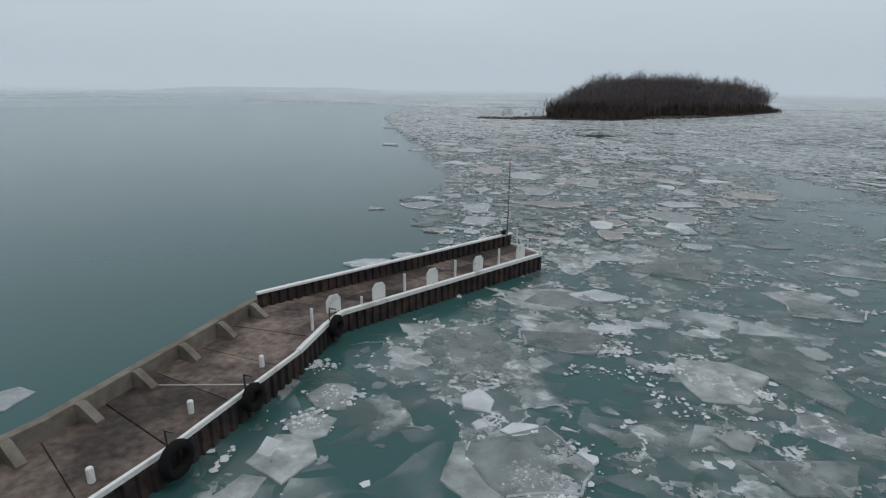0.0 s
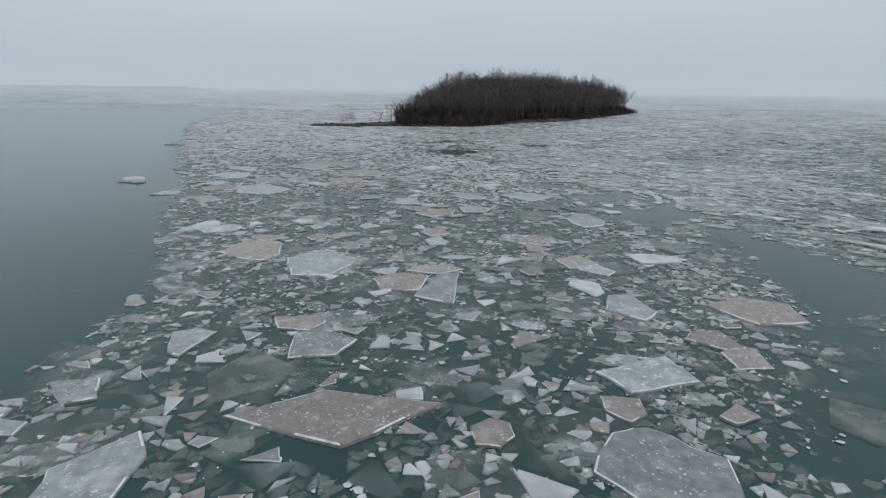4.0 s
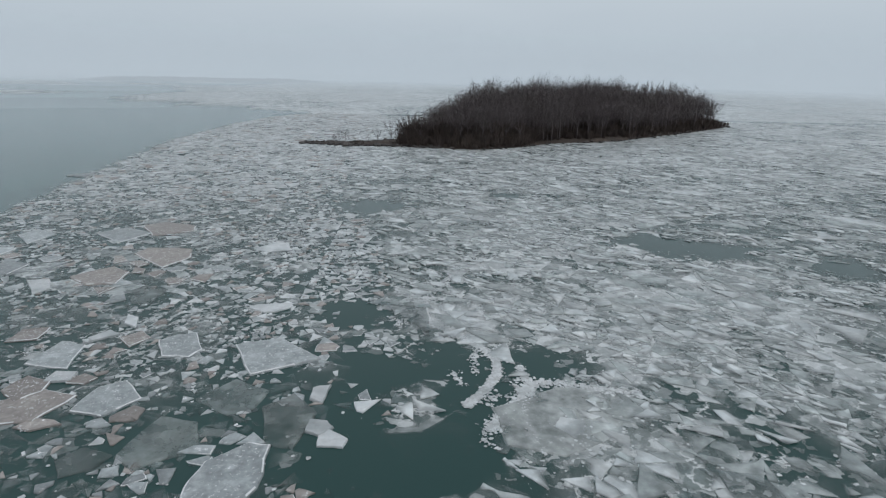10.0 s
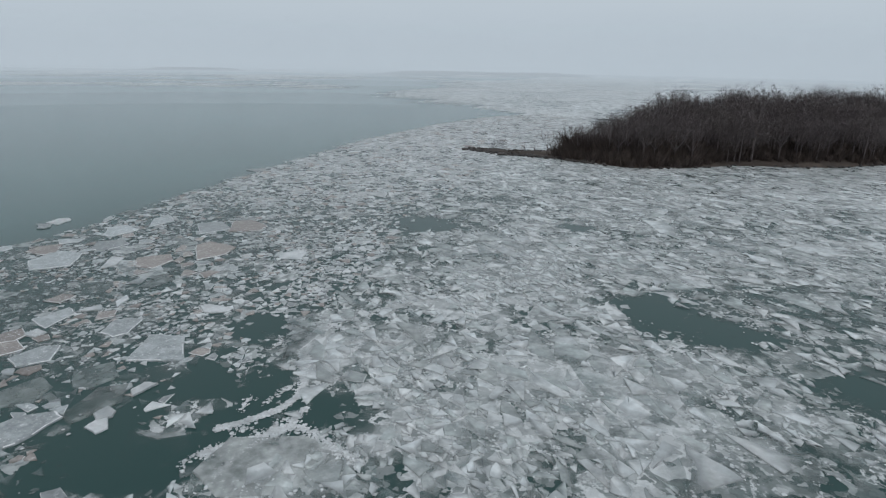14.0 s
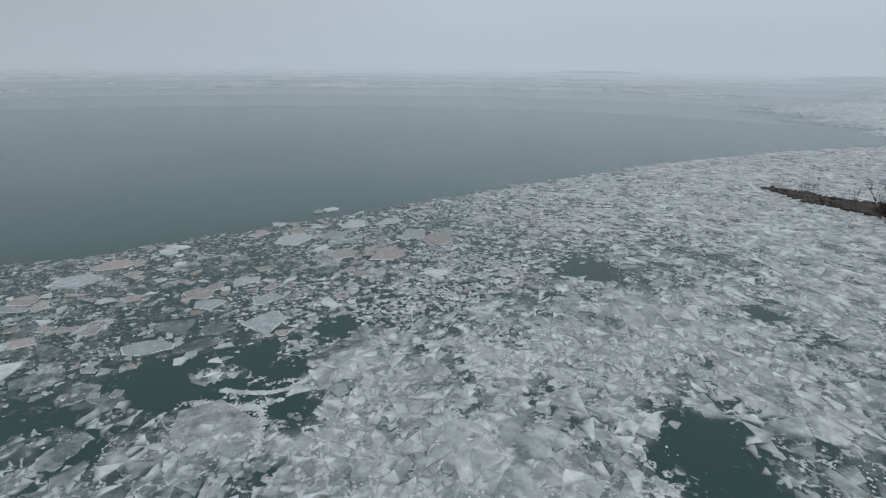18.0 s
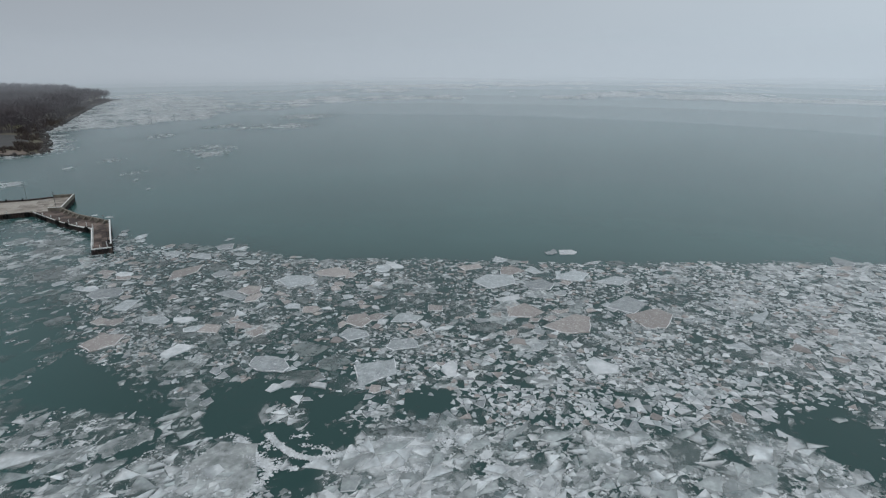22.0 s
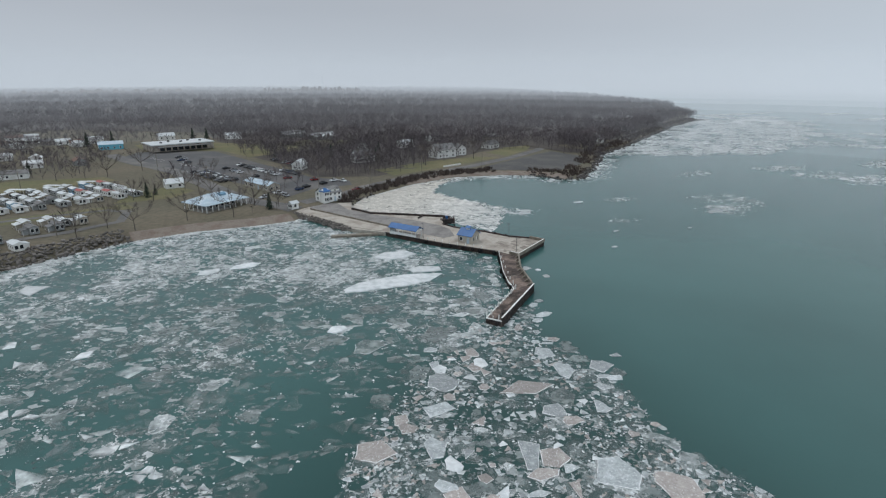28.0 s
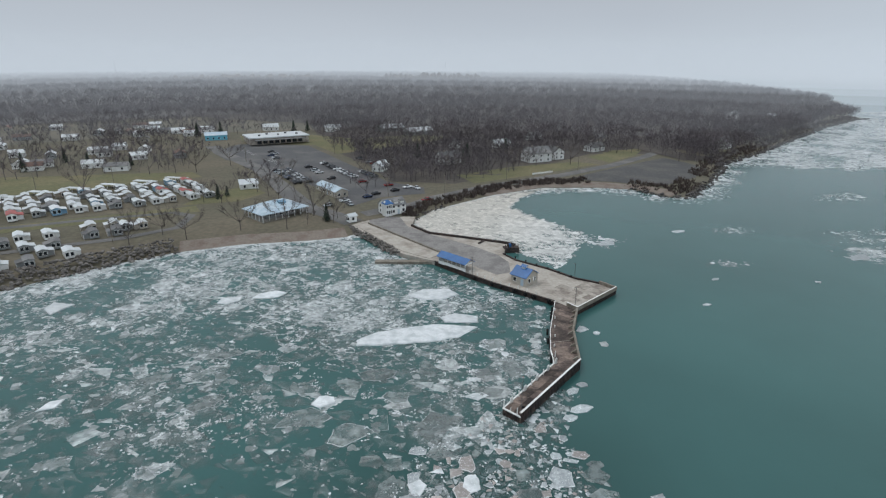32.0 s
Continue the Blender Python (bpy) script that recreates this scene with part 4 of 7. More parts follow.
def stone(rng):
    """A rough boulder of unit size, 20 triangles."""
    t = (1 + 5 ** 0.5) / 2
    V = [(-1, t, 0), (1, t, 0), (-1, -t, 0), (1, -t, 0), (0, -1, t), (0, 1, t), (0, -1, -t), (0, 1, -t), (t, 0, -1), (t, 0, 1), (-t, 0, -1), (-t, 0, 1)]
    T = [(0, 11, 5), (0, 5, 1), (0, 1, 7), (0, 7, 10), (0, 10, 11), (1, 5, 9), (5, 11, 4), (11, 10, 2), (10, 7, 6), (7, 1, 8), (3, 9, 4), (3, 4, 2), (3, 2, 6), (3, 6, 8), (3, 8, 9), (4, 9, 5), (2, 4, 11), (6, 2, 10), (8, 6, 7), (9, 8, 1)]
    k = np.array((rng.uniform(0.7, 1.1), rng.uniform(0.6, 1.0), rng.uniform(0.45, 0.75)))
    return np.array([np.array(v) / 1.9 * k * rng.uniform(0.8, 1.2) for v in V]), np.array(T)


K_stone = [stone(rng) for _ in range(10)]
rows = []
for x, y, deg in along(ISLE + ISLE[:1], 0.9):
    if x < 60 or rng.random() < 0.35:
        for _ in range(3 if x < 60 else 1):
            rows.append((x + rng.uniform(-1.6, 1.6), y + rng.uniform(-1.6, 1.6), 0.25, rng.uniform(0.4, 1.15)))
tagged(grove("spit_rocks", rows, K_stone, M_darkrock, rng), label="dark wet boulders along the island's spit", category="rocks", kind="stuff")


# ---- single trees ----
def tree_thing(name, tall, spread, limbs, twigs, seed, label, twig_wide=0.07, category="tree"):
    """A tree as a thing: trunk with limbs, and a crown of twigs."""
    r = random.Random(seed)
    V, T = bare_tree(r, tall, spread, limbs, twigs, tall * 0.13, twig_wide)
    cut = len(T) - twigs
    used_v = T[:cut].max() + 1
    th = empty(name, pose(0, 0, -50), label=label, category=category, group="bare trees near the shore")
    a = new("trunk", tri_mesh("trunk", V[:used_v], T[:cut], M_bark))
    a.parent = th
    b = new("crown", tri_mesh("crown", V[used_v:], T[cut:] - used_v, M_bark))
    b.parent = th
    return th


def conifer(name, tall, wide, seed):
    r = random.Random(seed)
    th = empty(name, pose(0, 0, -50), label="dark green spruce standing among bare trees", category="tree", group="spruces")
    bm = bmesh.new()
    tube(bm, 0, 0, -0.2, tall * 0.9, tall * 0.014, 6)
    part("trunk", bm, M_bark, th)
    V, T = [], []
    for i in range(620):
        u = r.random() ** 0.75
        z = tall * (0.06 + 0.92 * u)
        reach = wide * 0.5 * (1 - u) ** 0.85 + 0.12
        g = r.uniform(0, 6.28)
        q = reach * r.uniform(0.15, 1.0)
        a = np.array((math.cos(g) * q * 0.5, math.sin(g) * q * 0.5, z + 0.1))
        b = np.array((math.cos(g) * q * 1.1, math.sin(g) * q * 1.1, z - 0.35 * q - 0.1))
        s = np.array((-math.sin(g), math.cos(g), r.uniform(-0.3, 0.3))) * r.uniform(0.12, 0.3)
        k = len(V)
        V += [a, b - s, b + s]
        T.append((k, k + 1, k + 2))
    c = new("crown", tri_mesh("crown", np.array(V), np.array(T), M_needle))
    c.parent = th
    return th


M_needle = mat("spruce_needles", (0.022, 0.034, 0.022), rough=0.9, vary=0.3, scale=2.0, per=0.3)
TREES = [tree_thing("tree", 12.5, 10.5, 8, 850, 40 + i, "tall bare winter tree with a spreading crown", 0.065) for i in range(4)]
for x, y, s, k in ((144, -137, 1.15, 0), (160, -98, 0.8, 1), (87, -71, 0.85, 2), (104, -67, 0.8, 3), (96, -76, 0.7, 0), (70.3, -78, 0.9, 1), (54, -77, 0.95, 2), (45, -92, 1.2, 3), (47, -81, 0.5, 0), (84, -118, 0.8, 1), (92, -122, 0.75, 2), (66, -128, 0.8, 0), (61, -120, 0.9, 3), (98, -86, 0.65, 1), (107, -82, 0.7, 2), (72, -137, 0.7, 1), (36, -87, 0.75, 2), (37.5, -82, 0.65, 0), (110, -190, 1.0, 1), (95, -205, 1.0, 2), (60, -168, 0.8, 3)):
    z = float(ground_z(np.array([x]), np.array([y]))[0])
    copy_thing(TREES[k], pose(x, y, z - 0.1, 0, 0, rng.uniform(0, 360)) @ Matrix.Diagonal((s, s, s, 1)))
for t in TREES:
    t.matrix_world = pose(*[(-58, -166, 2.2), (-20, -150, 2.3), (8, -150, 2.4), (-95, -178, 2.3)][TREES.index(t)])
SP = conifer("spruce", 7.0, 3.6, 3)
for x, y, s in ((40, -84.5, 1.0), (-40, -203, 1.5), (-36, -196, 1.2), (200, -205, 1.5), (172, -215, 1.2), (84, -131, 0.7), (-12, -215, 1.3), (20, -235, 1.2), (-70, -225, 1.3), (140, -330, 1.5), (126, -345, 1.4), (70, -340, 1.5), (60, -350, 1.3), (190, -230, 1.2), (150, -215, 1.0), (-240, -235, 1.2)):
    z = float(ground_z(np.array([x]), np.array([y]))[0])
    copy_thing(SP, pose(x, y, z - 0.1, 0, 0, rng.uniform(0, 360)) @ Matrix.Diagonal((s, s, s, 1)))
SP.matrix_world = pose(87, -127, 2.3)
# ---- woods ----
K_near = [far_crown(rng, 12.0, 10.0, 85, 1.9, 0.34) for _ in range(9)]
K_far = [far_crown(rng, 12.5, 15.0, 44, 2.6, 0.85) for _ in range(9)]
M_woods = mat("bare_woods", (0.098, 0.084, 0.089), rough=0.95, vary=0.15, scale=0.05, second=(0.118, 0.102, 0.106), second_scale=0.012, amount=0.45, per=0.06)
WOODS = [(-172, -150), (-200, -190), (-250, -222), (-320, -275), (-400, -335), (-500, -392), (-560, -495), (-640, -575), (-800, -1050), (-900, -1850), (1000, -1850), (1000, -620), (330, -420), (170, -470), (60, -400), (-30, -360), (-60, -300), (-110, -300), (-160, -225)]
pts = [p for p in spots(rng, WOODS, 8.5) if p[1] > -620 + 0.25 * p[0]]
zs = ground_z([p[0] for p in pts], [p[1] for p in pts])
rows = [(x, y, z - 0.3, rng.uniform(0.8, 1.1)) for (x, y), z in zip(pts, zs)]
tagged(grove("woods", rows, K_near, M_woods, rng), label="wide bare grey-brown winter woods behind the village", category="woods", kind="stuff")
pts = [p for p in spots(rng, WOODS, 14.5) if p[1] <= -620 + 0.25 * p[0]]
zs = ground_z([p[0] for p in pts], [p[1] for p in pts])
rows = [(x, y, z - 0.3, rng.uniform(0.85, 1.1)) for (x, y), z in zip(pts, zs)]
tagged(grove("far_woods", rows, K_far, M_woods, rng), label="bare grey winter woods reaching far inland", category="woods", kind="stuff")
# thinner trees among the houses
NEARWOOD = [(-60, -165), (-20, -140), (10, -150), (20, -200), (40, -250), (52, -330), (60, -400), (-30, -360), (-60, -300), (-110, -300), (-160, -225), (-165, -205), (-120, -210)]
VILLAGE = [(115, -185), (110, -240), (130, -300), (120, -350), (170, -470), (330, -420), (420, -300), (380, -150), (240, -120), (200, -180)]
rows = []
for poly, step, keep in ((NEARWOOD, 6.0, 0.75), (VILLAGE, 8, 0.55), ([(-160, -205), (-172, -150), (-200, -188), (-260, -225), (-400, -335), (-420, -380), (-250, -300)], 8, 0.8), ([(60, -400), (52, -330), (60, -320), (125, -330), (170, -470)], 11, 0.6), ([(30, -250), (14, -165), (0, -138), (-30, -150), (-20, -230)], 6, 0.6), ([(36, -118), (14, -112), (4, -192), (28, -205)], 7, 0.35), ([(-18, -160), (-42, -155), (-60, -205), (-106, -212), (-110, -300), (-50, -290)], 8, 0.5), ([(50, -365), (-5, -355), (-5, -390), (60, -400)], 5, 0.8), ([(170, -240), (138, -236), (150, -300), (210, -400), (240, -380)], 9, 0.6), ([(86, -150), (68, -150), (66, -168), (84, -170)], 6, 0.6)):
    for x, y in spots(rng, poly, step, keep):
        rows.append((x, y, float(ground_z(np.array([x]), np.array([y]))[0]) - 0.2, rng.uniform(0.45, 0.95)))
for x, y, deg in along([(-170, -165), (-200, -197), (-252, -228), (-330, -285), (-410, -345), (-492, -392)], 4.5):
    for _ in range(2):
        px, py = x + rng.uniform(-9, 9), y - rng.uniform(0, 22)
        rows.append((px, py, float(ground_z(np.array([px]), np.array([py]))[0]) - 0.2, rng.uniform(0.55, 1.25)))
K_mid = [bare_tree(rng, 12.0, 10.5, 5, 230, 1.8, 0.14) for _ in range(6)]
tagged(grove("village_trees", rows, K_mid, M_woods, rng), label="scattered bare trees among the village houses", category="trees", kind="stuff")

# ---- ice: a skin of thin half-sunken ice, then single floes, plates and brash on it ----
ICE_EDGE = [(-10, 35), (-5, 45), (-2, 55), (-4, 77), (0, 92), (-4, 108), (-7, 127), (-9, 150), (-13, 165), (-19, 196), (-26, 243), (-32, 290), (-30, 350), (-25, 395), (-10, 425)]
PACK_EAST = [(30, 420), (34, 300), (36, 230), (38, 190), (40, 178), (48, 160), (52, 132), (57, 119), (50, 108), (58, 100), (50, 85), (46, 75), (34, 62), (25, 54), (10, 43)]
PACK = ICE_EDGE + PACK_EAST
EAST = [(57, 119), (52, 132), (48, 160), (40, 178), (36, 230), (34, 300), (30, 420), (420, 420), (420, 60), (130, -30), (110, 0), (75, 62), (60, 80), (58, 100), (50, 108)]
HARBOUR = [(8, 41), (10, 43), (25, 54), (34, 62), (46, 75), (60, 80), (75, 62), (110, 0), (150, -22), (127, -35), (86, -61), (33, -68), (8, -33), (-16, -1), (-8, 28)]
BAY = [(8, -84), (5, -64), (-20, -46), (-30, -26), (-42, -40), (-52, -58), (-42, -80), (-36, -100), (-48, -118), (-62, -132), (-34, -122), (-4, -101)]
CAPE_ICE = [(-190, -172), (-237, -200), (-307, -255), (-401, -325), (-480, -374), (-520, -380), (-560, -300), (-430, -200), (-300, -130)]
WATERLINE = SHORE_BAY + SHORE_WEST[:8]
OPEN = [(0, 60), (-10, 425), (-80, 560), (-200, 590), (-380, 560), (-540, 520), (-610, 300), (-620, 100), (-590, -20), (-500, -110), (-340, -130), (-200, -160), (-100, -100), (0, -40)]
PATCHES = [(-137, -18, 10), (-150, -24, 7), (-250, -58, 14), (-262, -38, 16), (-252, -84, 13), (-54, -46, 6), (-50, -54, 5), (-150, -35, 11), (-330, -60, 22), (-190, -90, 9), (-108, -52, 5), (-86, -20, 5), (-320, -184, 26), (-378, -171, 30)]
POOLS = [(54, 107, 8.5), (52, 118, 5.5), (57, 121, 3.5), (48, 130, 4.0), (47, 179, 7.0), (40, 64, 8.0), (52, 66, 9.0), (88, 157, 6.5), (97, 153, 6.5), (110, 146, 5.0), (30, 51, 6.0), (72, 190, 5.0), (62, 99, 4.0), (3, 14, 5.0), (8, 24, 4.5), (57.5, 119, 5.5), (64, 121, 4.5), (60, 114, 5.0)]


def ice_cover(x, y):
    """How much of the lake the thin ice covers, and how white it is."""
    n = len(x)
    big, mid, small = wave(x, y, 70, 1.0), wave(x, y, 26, 5.0), wave(x, y, 11, 8.0)
    c, w = np.zeros(n), np.full(n, 0.45)
    r, g = np.hypot(x - 50, y - 60), np.arctan2(y - 60, x - 50)
    ring = np.clip(3.0 * (wave(x, y, 260, 2.0) + 0.6 * wave(x, y, 90, 3.0) + 0.4 * (mid - 0.5) - 0.84), 0, 0.8)
    out = (r > 380) & ~inside(x, y, OPEN)
    c, w = np.where(out, ring, c), np.where(out, 0.95, w)
    north = inside(x, y, [(-10, 425), (-200, 560), (-300, 1900), (1900, 1900), (1900, 60), (420, 60), (420, 420)])
    c = np.where(north, np.maximum(c, 0.42 + 0.6 * big), c)
    w = np.where(north, 0.92, w)
    k = inside(x, y, EAST)
    ridge = np.exp(-(((x - 60 - 0.25 * (y - 130)) / np.where(x < 60, 18.0, 36.0)) ** 2)) * np.exp(-((y - 142) / 45.0) ** 2)
    c = np.where(k, (0.16 + 0.5 * mid + 0.25 * (small - 0.4) + 0.3 * ridge) * np.clip((y - 52) / 45, 0.45, 1) - 0.2 * np.clip((x - 130) / 120, 0, 1) + 0.38 * np.clip((y - 165) / 80, 0, 1), c)
    w = np.where(k, 0.13 + 0.50 * ridge + 0.3 * (mid - 0.4) + 0.60 * np.clip((y - 155) / 90, 0, 1), w)
    k = inside(x, y, PACK)
    c = np.where(k, 0.08 + 0.26 * mid + 0.45 * np.clip((y - 160) / 110, 0, 1), c)
    w = np.where(k, 0.18 + 0.2 * small + 0.6 * np.clip((y - 120) / 110, 0, 1), w)
    k = inside(x, y, HARBOUR)
    near = np.clip((50 - y) / 50, 0.5, 1)
    c = np.where(k, (0.11 + 0.6 * mid * big + 0.42 * small * mid) * near, c)
    w = np.where(k, 0.22 + 0.4 * mid * small + 0.35 * np.clip((12 - y) / 60, 0, 1), w)
    k = inside(x, y, BAY)
    c, w = np.where(k, np.clip(0.62 + 0.55 * np.clip((-46 - y) / 22, 0, 1) * np.clip((x + 50) / 12, 0, 1), 0, 1.4), c), np.where(k, 0.95, w)
    k = inside(x, y, CAPE_ICE)
    c, w = np.where(k, 0.08 + 0.7 * mid, c), np.where(k, 0.85, w)
    d = off_line(x, y, WATERLINE)
    k = (d < 14) & (c < 0.9)
    c, w = np.where(k, np.maximum(c, (0.95 - d / 14) * (0.35 + 0.6 * small)), c), np.where(k, 0.95, w)
    d = off_line(x, y, SHORE_EAST[3:])
    k = d < 4
    c, w = np.where(k, np.maximum(c, 0.9 - d / 6), c), np.where(k, 0.95, w)
    for px, py, pr in PATCHES:
        q = np.clip(1.2 - np.hypot((x - px) * 0.7, y - py) / pr, 0, 1)
        c, w = np.where(q > 0, np.maximum(c, 0.5 * q * (0.3 + 0.7 * small)), c), np.where(q > 0, 0.9, w)
    for px, py, pr in POOLS:
        c = c * np.clip((np.hypot(x - px, (y - py) * 1.25) / pr / (0.45 + 1.1 * small) - 0.45) * 1.1, 0, 1)
    return np.clip(c, 0, 1.4), np.clip(w, 0, 1)


def ice_skin_material():
    """Thin broken plates: cells of two sizes, present where the cover allows, more or less awash, with crumbled white rims."""
    m = bpy.data.materials.new("thin_broken_ice")
    m.use_nodes = True
    nt = m.node_tree
    N, L = nt.nodes, nt.links
    b = N["Principled BSDF"]
    b.inputs["Roughness"].default_value = 0.3
    geo = N.new("ShaderNodeNewGeometry")

    def math_node(op, a, c=None, clamp=False):
        k = N.new("ShaderNodeMath")
        k.operation, k.use_clamp = op, clamp
        for i, v in enumerate((a, c)):
            if v is None:
                continue
            if isinstance(v, (int, float)):
                k.inputs[i].default_value = v
            else:
                L.new(v, k.inputs[i])
        return k.outputs[0]

    def ramp(v, lo, hi):
        k = N.new("ShaderNodeMapRange")
        k.interpolation_type = "SMOOTHSTEP"
        k.inputs["From Min"].default_value, k.inputs["From Max"].default_value = lo, hi
        L.new(v, k.inputs["Value"])
        return k.outputs[0]

    def noise_tex(scale, detail=4.0, rough=0.55):
        k = N.new("ShaderNodeTexNoise")
        k.inputs["Scale"].default_value, k.inputs["Detail"].default_value, k.inputs["Roughness"].default_value = scale, detail, rough
        L.new(geo.outputs["Position"], k.inputs["Vector"])
        return k

    warp = noise_tex(0.9, 4.0)
    add = N.new("ShaderNodeMix")
    add.data_type, add.blend_type = "RGBA", "LINEAR_LIGHT"
    add.inputs["Factor"].default_value = 0.75
    L.new(geo.outputs["Position"], add.inputs["A"])
    L.new(warp.outputs["Color"], add.inputs["B"])

    def cells(scale, feature="F1"):
        k = N.new("ShaderNodeTexVoronoi")
        k.voronoi_dimensions, k.feature = "2D", feature
        k.inputs["Scale"].default_value = scale
        L.new(add.outputs["Result"], k.inputs["Vector"])
        return k

    A, B, C = cells(0.24), cells(0.75), cells(2.1)
    A2 = cells(0.24, "DISTANCE_TO_EDGE")
    at = N.new("ShaderNodeAttribute")
    at.attribute_name = "ice"
    sep = N.new("ShaderNodeSeparateColor")
    L.new(at.outputs["Color"], sep.inputs[0])
    cover, white = sep.outputs[0], sep.outputs[1]
    drift = noise_tex(0.035, 5.0, 0.65)
    cov = math_node("ADD", cover, math_node("MULTIPLY", math_node("SUBTRACT", drift.outputs["Fac"], 0.5), math_node("MULTIPLY", ramp(cover, 0.0, 0.25), 0.9)))
    cov = math_node("MULTIPLY", cov, ramp(cover, 0.0, 0.12))
    rnd = []
    for k in (A, B, C):
        s = N.new("ShaderNodeSeparateColor")
        L.new(k.outputs["Color"], s.inputs[0])
        rnd.append(s)
    on = [ramp(math_node("SUBTRACT", math_node("MULTIPLY", cov, f), s.outputs[0]), -0.02, 0.03) for s, f in zip(rnd, (0.8, 0.7, 0.4))]
    soft = [math_node("MULTIPLY", o, math_node("ADD", math_node("MULTIPLY", s.outputs[1], f), 1 - f)) for o, s, f in zip(on, rnd, (0.92, 0.9, 0.6))]
    grain = noise_tex(1.7, 6.0, 0.65)
    cloud = noise_tex(0.4, 4.0)
    awash = math_node("MULTIPLY", soft[0], math_node("ADD", 0.35, ramp(cloud.outputs["Fac"], 0.3, 0.7)), True)
    alpha = math_node("MAXIMUM", math_node("MAXIMUM", awash, soft[1]), soft[2])
    veil_n = noise_tex(0.16, 7.0, 0.6)
    veil = math_node("MULTIPLY", ramp(math_node("ADD", veil_n.outputs["Fac"], math_node("MULTIPLY", cov, 0.22)), 0.50, 0.78), ramp(cov, 0.04, 0.3))
    alpha = math_node("MAXIMUM", alpha, math_node("MULTIPLY", veil, 0.75))
    crinkle = noise_tex(0.13, 8.0, 0.62)
    vein = math_node("SUBTRACT", 1.0, ramp(math_node("ABSOLUTE", math_node("SUBTRACT", crinkle.outputs["Fac"], 0.5)), 0.004, 0.019))
    vein = math_node("MULTIPLY", math_node("MULTIPLY", vein, ramp(cloud.outputs["Fac"], 0.42, 0.54)), ramp(cov, 0.08, 0.3))
    tone = math_node("ADD", math_node("MULTIPLY", math_node("MAXIMUM", math_node("MULTIPLY", on[0], rnd[0].outputs[2]), math_node("MULTIPLY", on[1], rnd[1].outputs[2])), 0.55), math_node("MULTIPLY", white, 0.75))
    tone = math_node("ADD", tone, math_node("MULTIPLY", math_node("SUBTRACT", grain.outputs["Fac"], 0.5), 0.55))
    tone = math_node("ADD", tone, math_node("MULTIPLY", math_node("MULTIPLY", on[2], rnd[2].outputs[2]), 0.35))
    rim = math_node("MULTIPLY", math_node("MULTIPLY", math_node("SUBTRACT", 1.0, ramp(A2.outputs["Distance"], 0.01, 0.10)), ramp(grain.outputs["Fac"], 0.47, 0.58)), on[0])
    tone = math_node("ADD", tone, math_node("MULTIPLY", rim, 0.35))
    tone = math_node("ADD", tone, math_node("MULTIPLY", veil, 0.22))
    tone = math_node("ADD", tone, math_node("MULTIPLY", vein, 0.6))
    alpha = math_node("MAXIMUM", alpha, vein)
    alpha = math_node("MAXIMUM", alpha, math_node("MULTIPLY", rim, 0.9))
    cr = N.new("ShaderNodeValToRGB")
    el = cr.color_ramp.elements
    el[0].position, el[0].color = 0.10, (0.06, 0.093, 0.09, 1)
    el[1].position, el[1].color = 1.0, (0.62, 0.645, 0.65, 1)
    q = el.new(0.45)
    q.color = (0.21, 0.245, 0.24, 1)
    L.new(tone, cr.inputs[0])
    sand = N.new("ShaderNodeMix")
    sand.data_type = "RGBA"
    sand.inputs["B"].default_value = (0.60, 0.555, 0.485, 1)
    L.new(math_node("MULTIPLY", sep.outputs[2], math_node("ADD", 0.55, math_node("MULTIPLY", grain.outputs["Fac"], 0.6), True)), sand.inputs["Factor"])
    L.new(cr.outputs[0], sand.inputs["A"])
    L.new(sand.outputs["Result"], b.inputs["Base Color"])
    L.new(alpha, b.inputs["Alpha"])
    bp = N.new("ShaderNodeBump")
    bp.inputs["Strength"].default_value, bp.inputs["Distance"].default_value = 0.5, 0.12
    L.new(math_node("ADD", tone, alpha), bp.inputs["Height"])
    L.new(bp.outputs[0], b.inputs["Normal"])
    return m


M_skin = ice_skin_material()
sx = lines([(-1900, -600, 50), (-600, -60, 12), (-60, 160, 2.5), (160, 420, 8), (420, 1900, 50)])
sy = lines([(-450, -140, 10), (-140, 220, 2.5), (220, 460, 8), (460, 1900, 40)])
SX, SY = np.meshgrid(sx, sy)
SX, SY = SX.ravel(), SY.ravel()
CV, WH = ice_cover(SX, SY)
SD = np.where(inside(SX, SY, BAY), np.clip(1.35 - off_line(SX, SY, [(9, -78), (-4, -101), (-34, -122), (-62, -133)]) / 60, 0, 1), 0)
kx, ky = len(sx), len(sy)
idx = np.arange((ky - 1) * (kx - 1))
q0 = (idx // (kx - 1)) * kx + idx % (kx - 1)
Q = np.stack([q0, q0 + 1, q0 + kx + 1, q0 + kx], 1)
Q = Q[CV[Q].max(1) > 0.01]
used = np.unique(Q)
back = np.zeros(len(SX), int)
back[used] = np.arange(len(used))
T = np.concatenate([back[Q[:, [0, 1, 2]]], back[Q[:, [0, 2, 3]]]])
me = tri_mesh("thin_ice", np.stack([SX[used], SY[used], np.full(len(used), 0.025)], 1), T, M_skin)
ca = me.color_attributes.new("ice", "FLOAT_COLOR", "POINT")
ca.data.foreach_set("color", np.stack([CV[used], WH[used], SD[used], np.ones(len(used))], 1).astype(np.float32).ravel())
tagged(new("thin_ice", me), label="thin broken grey-white ice awash on the lake", category="ice", kind="stuff")


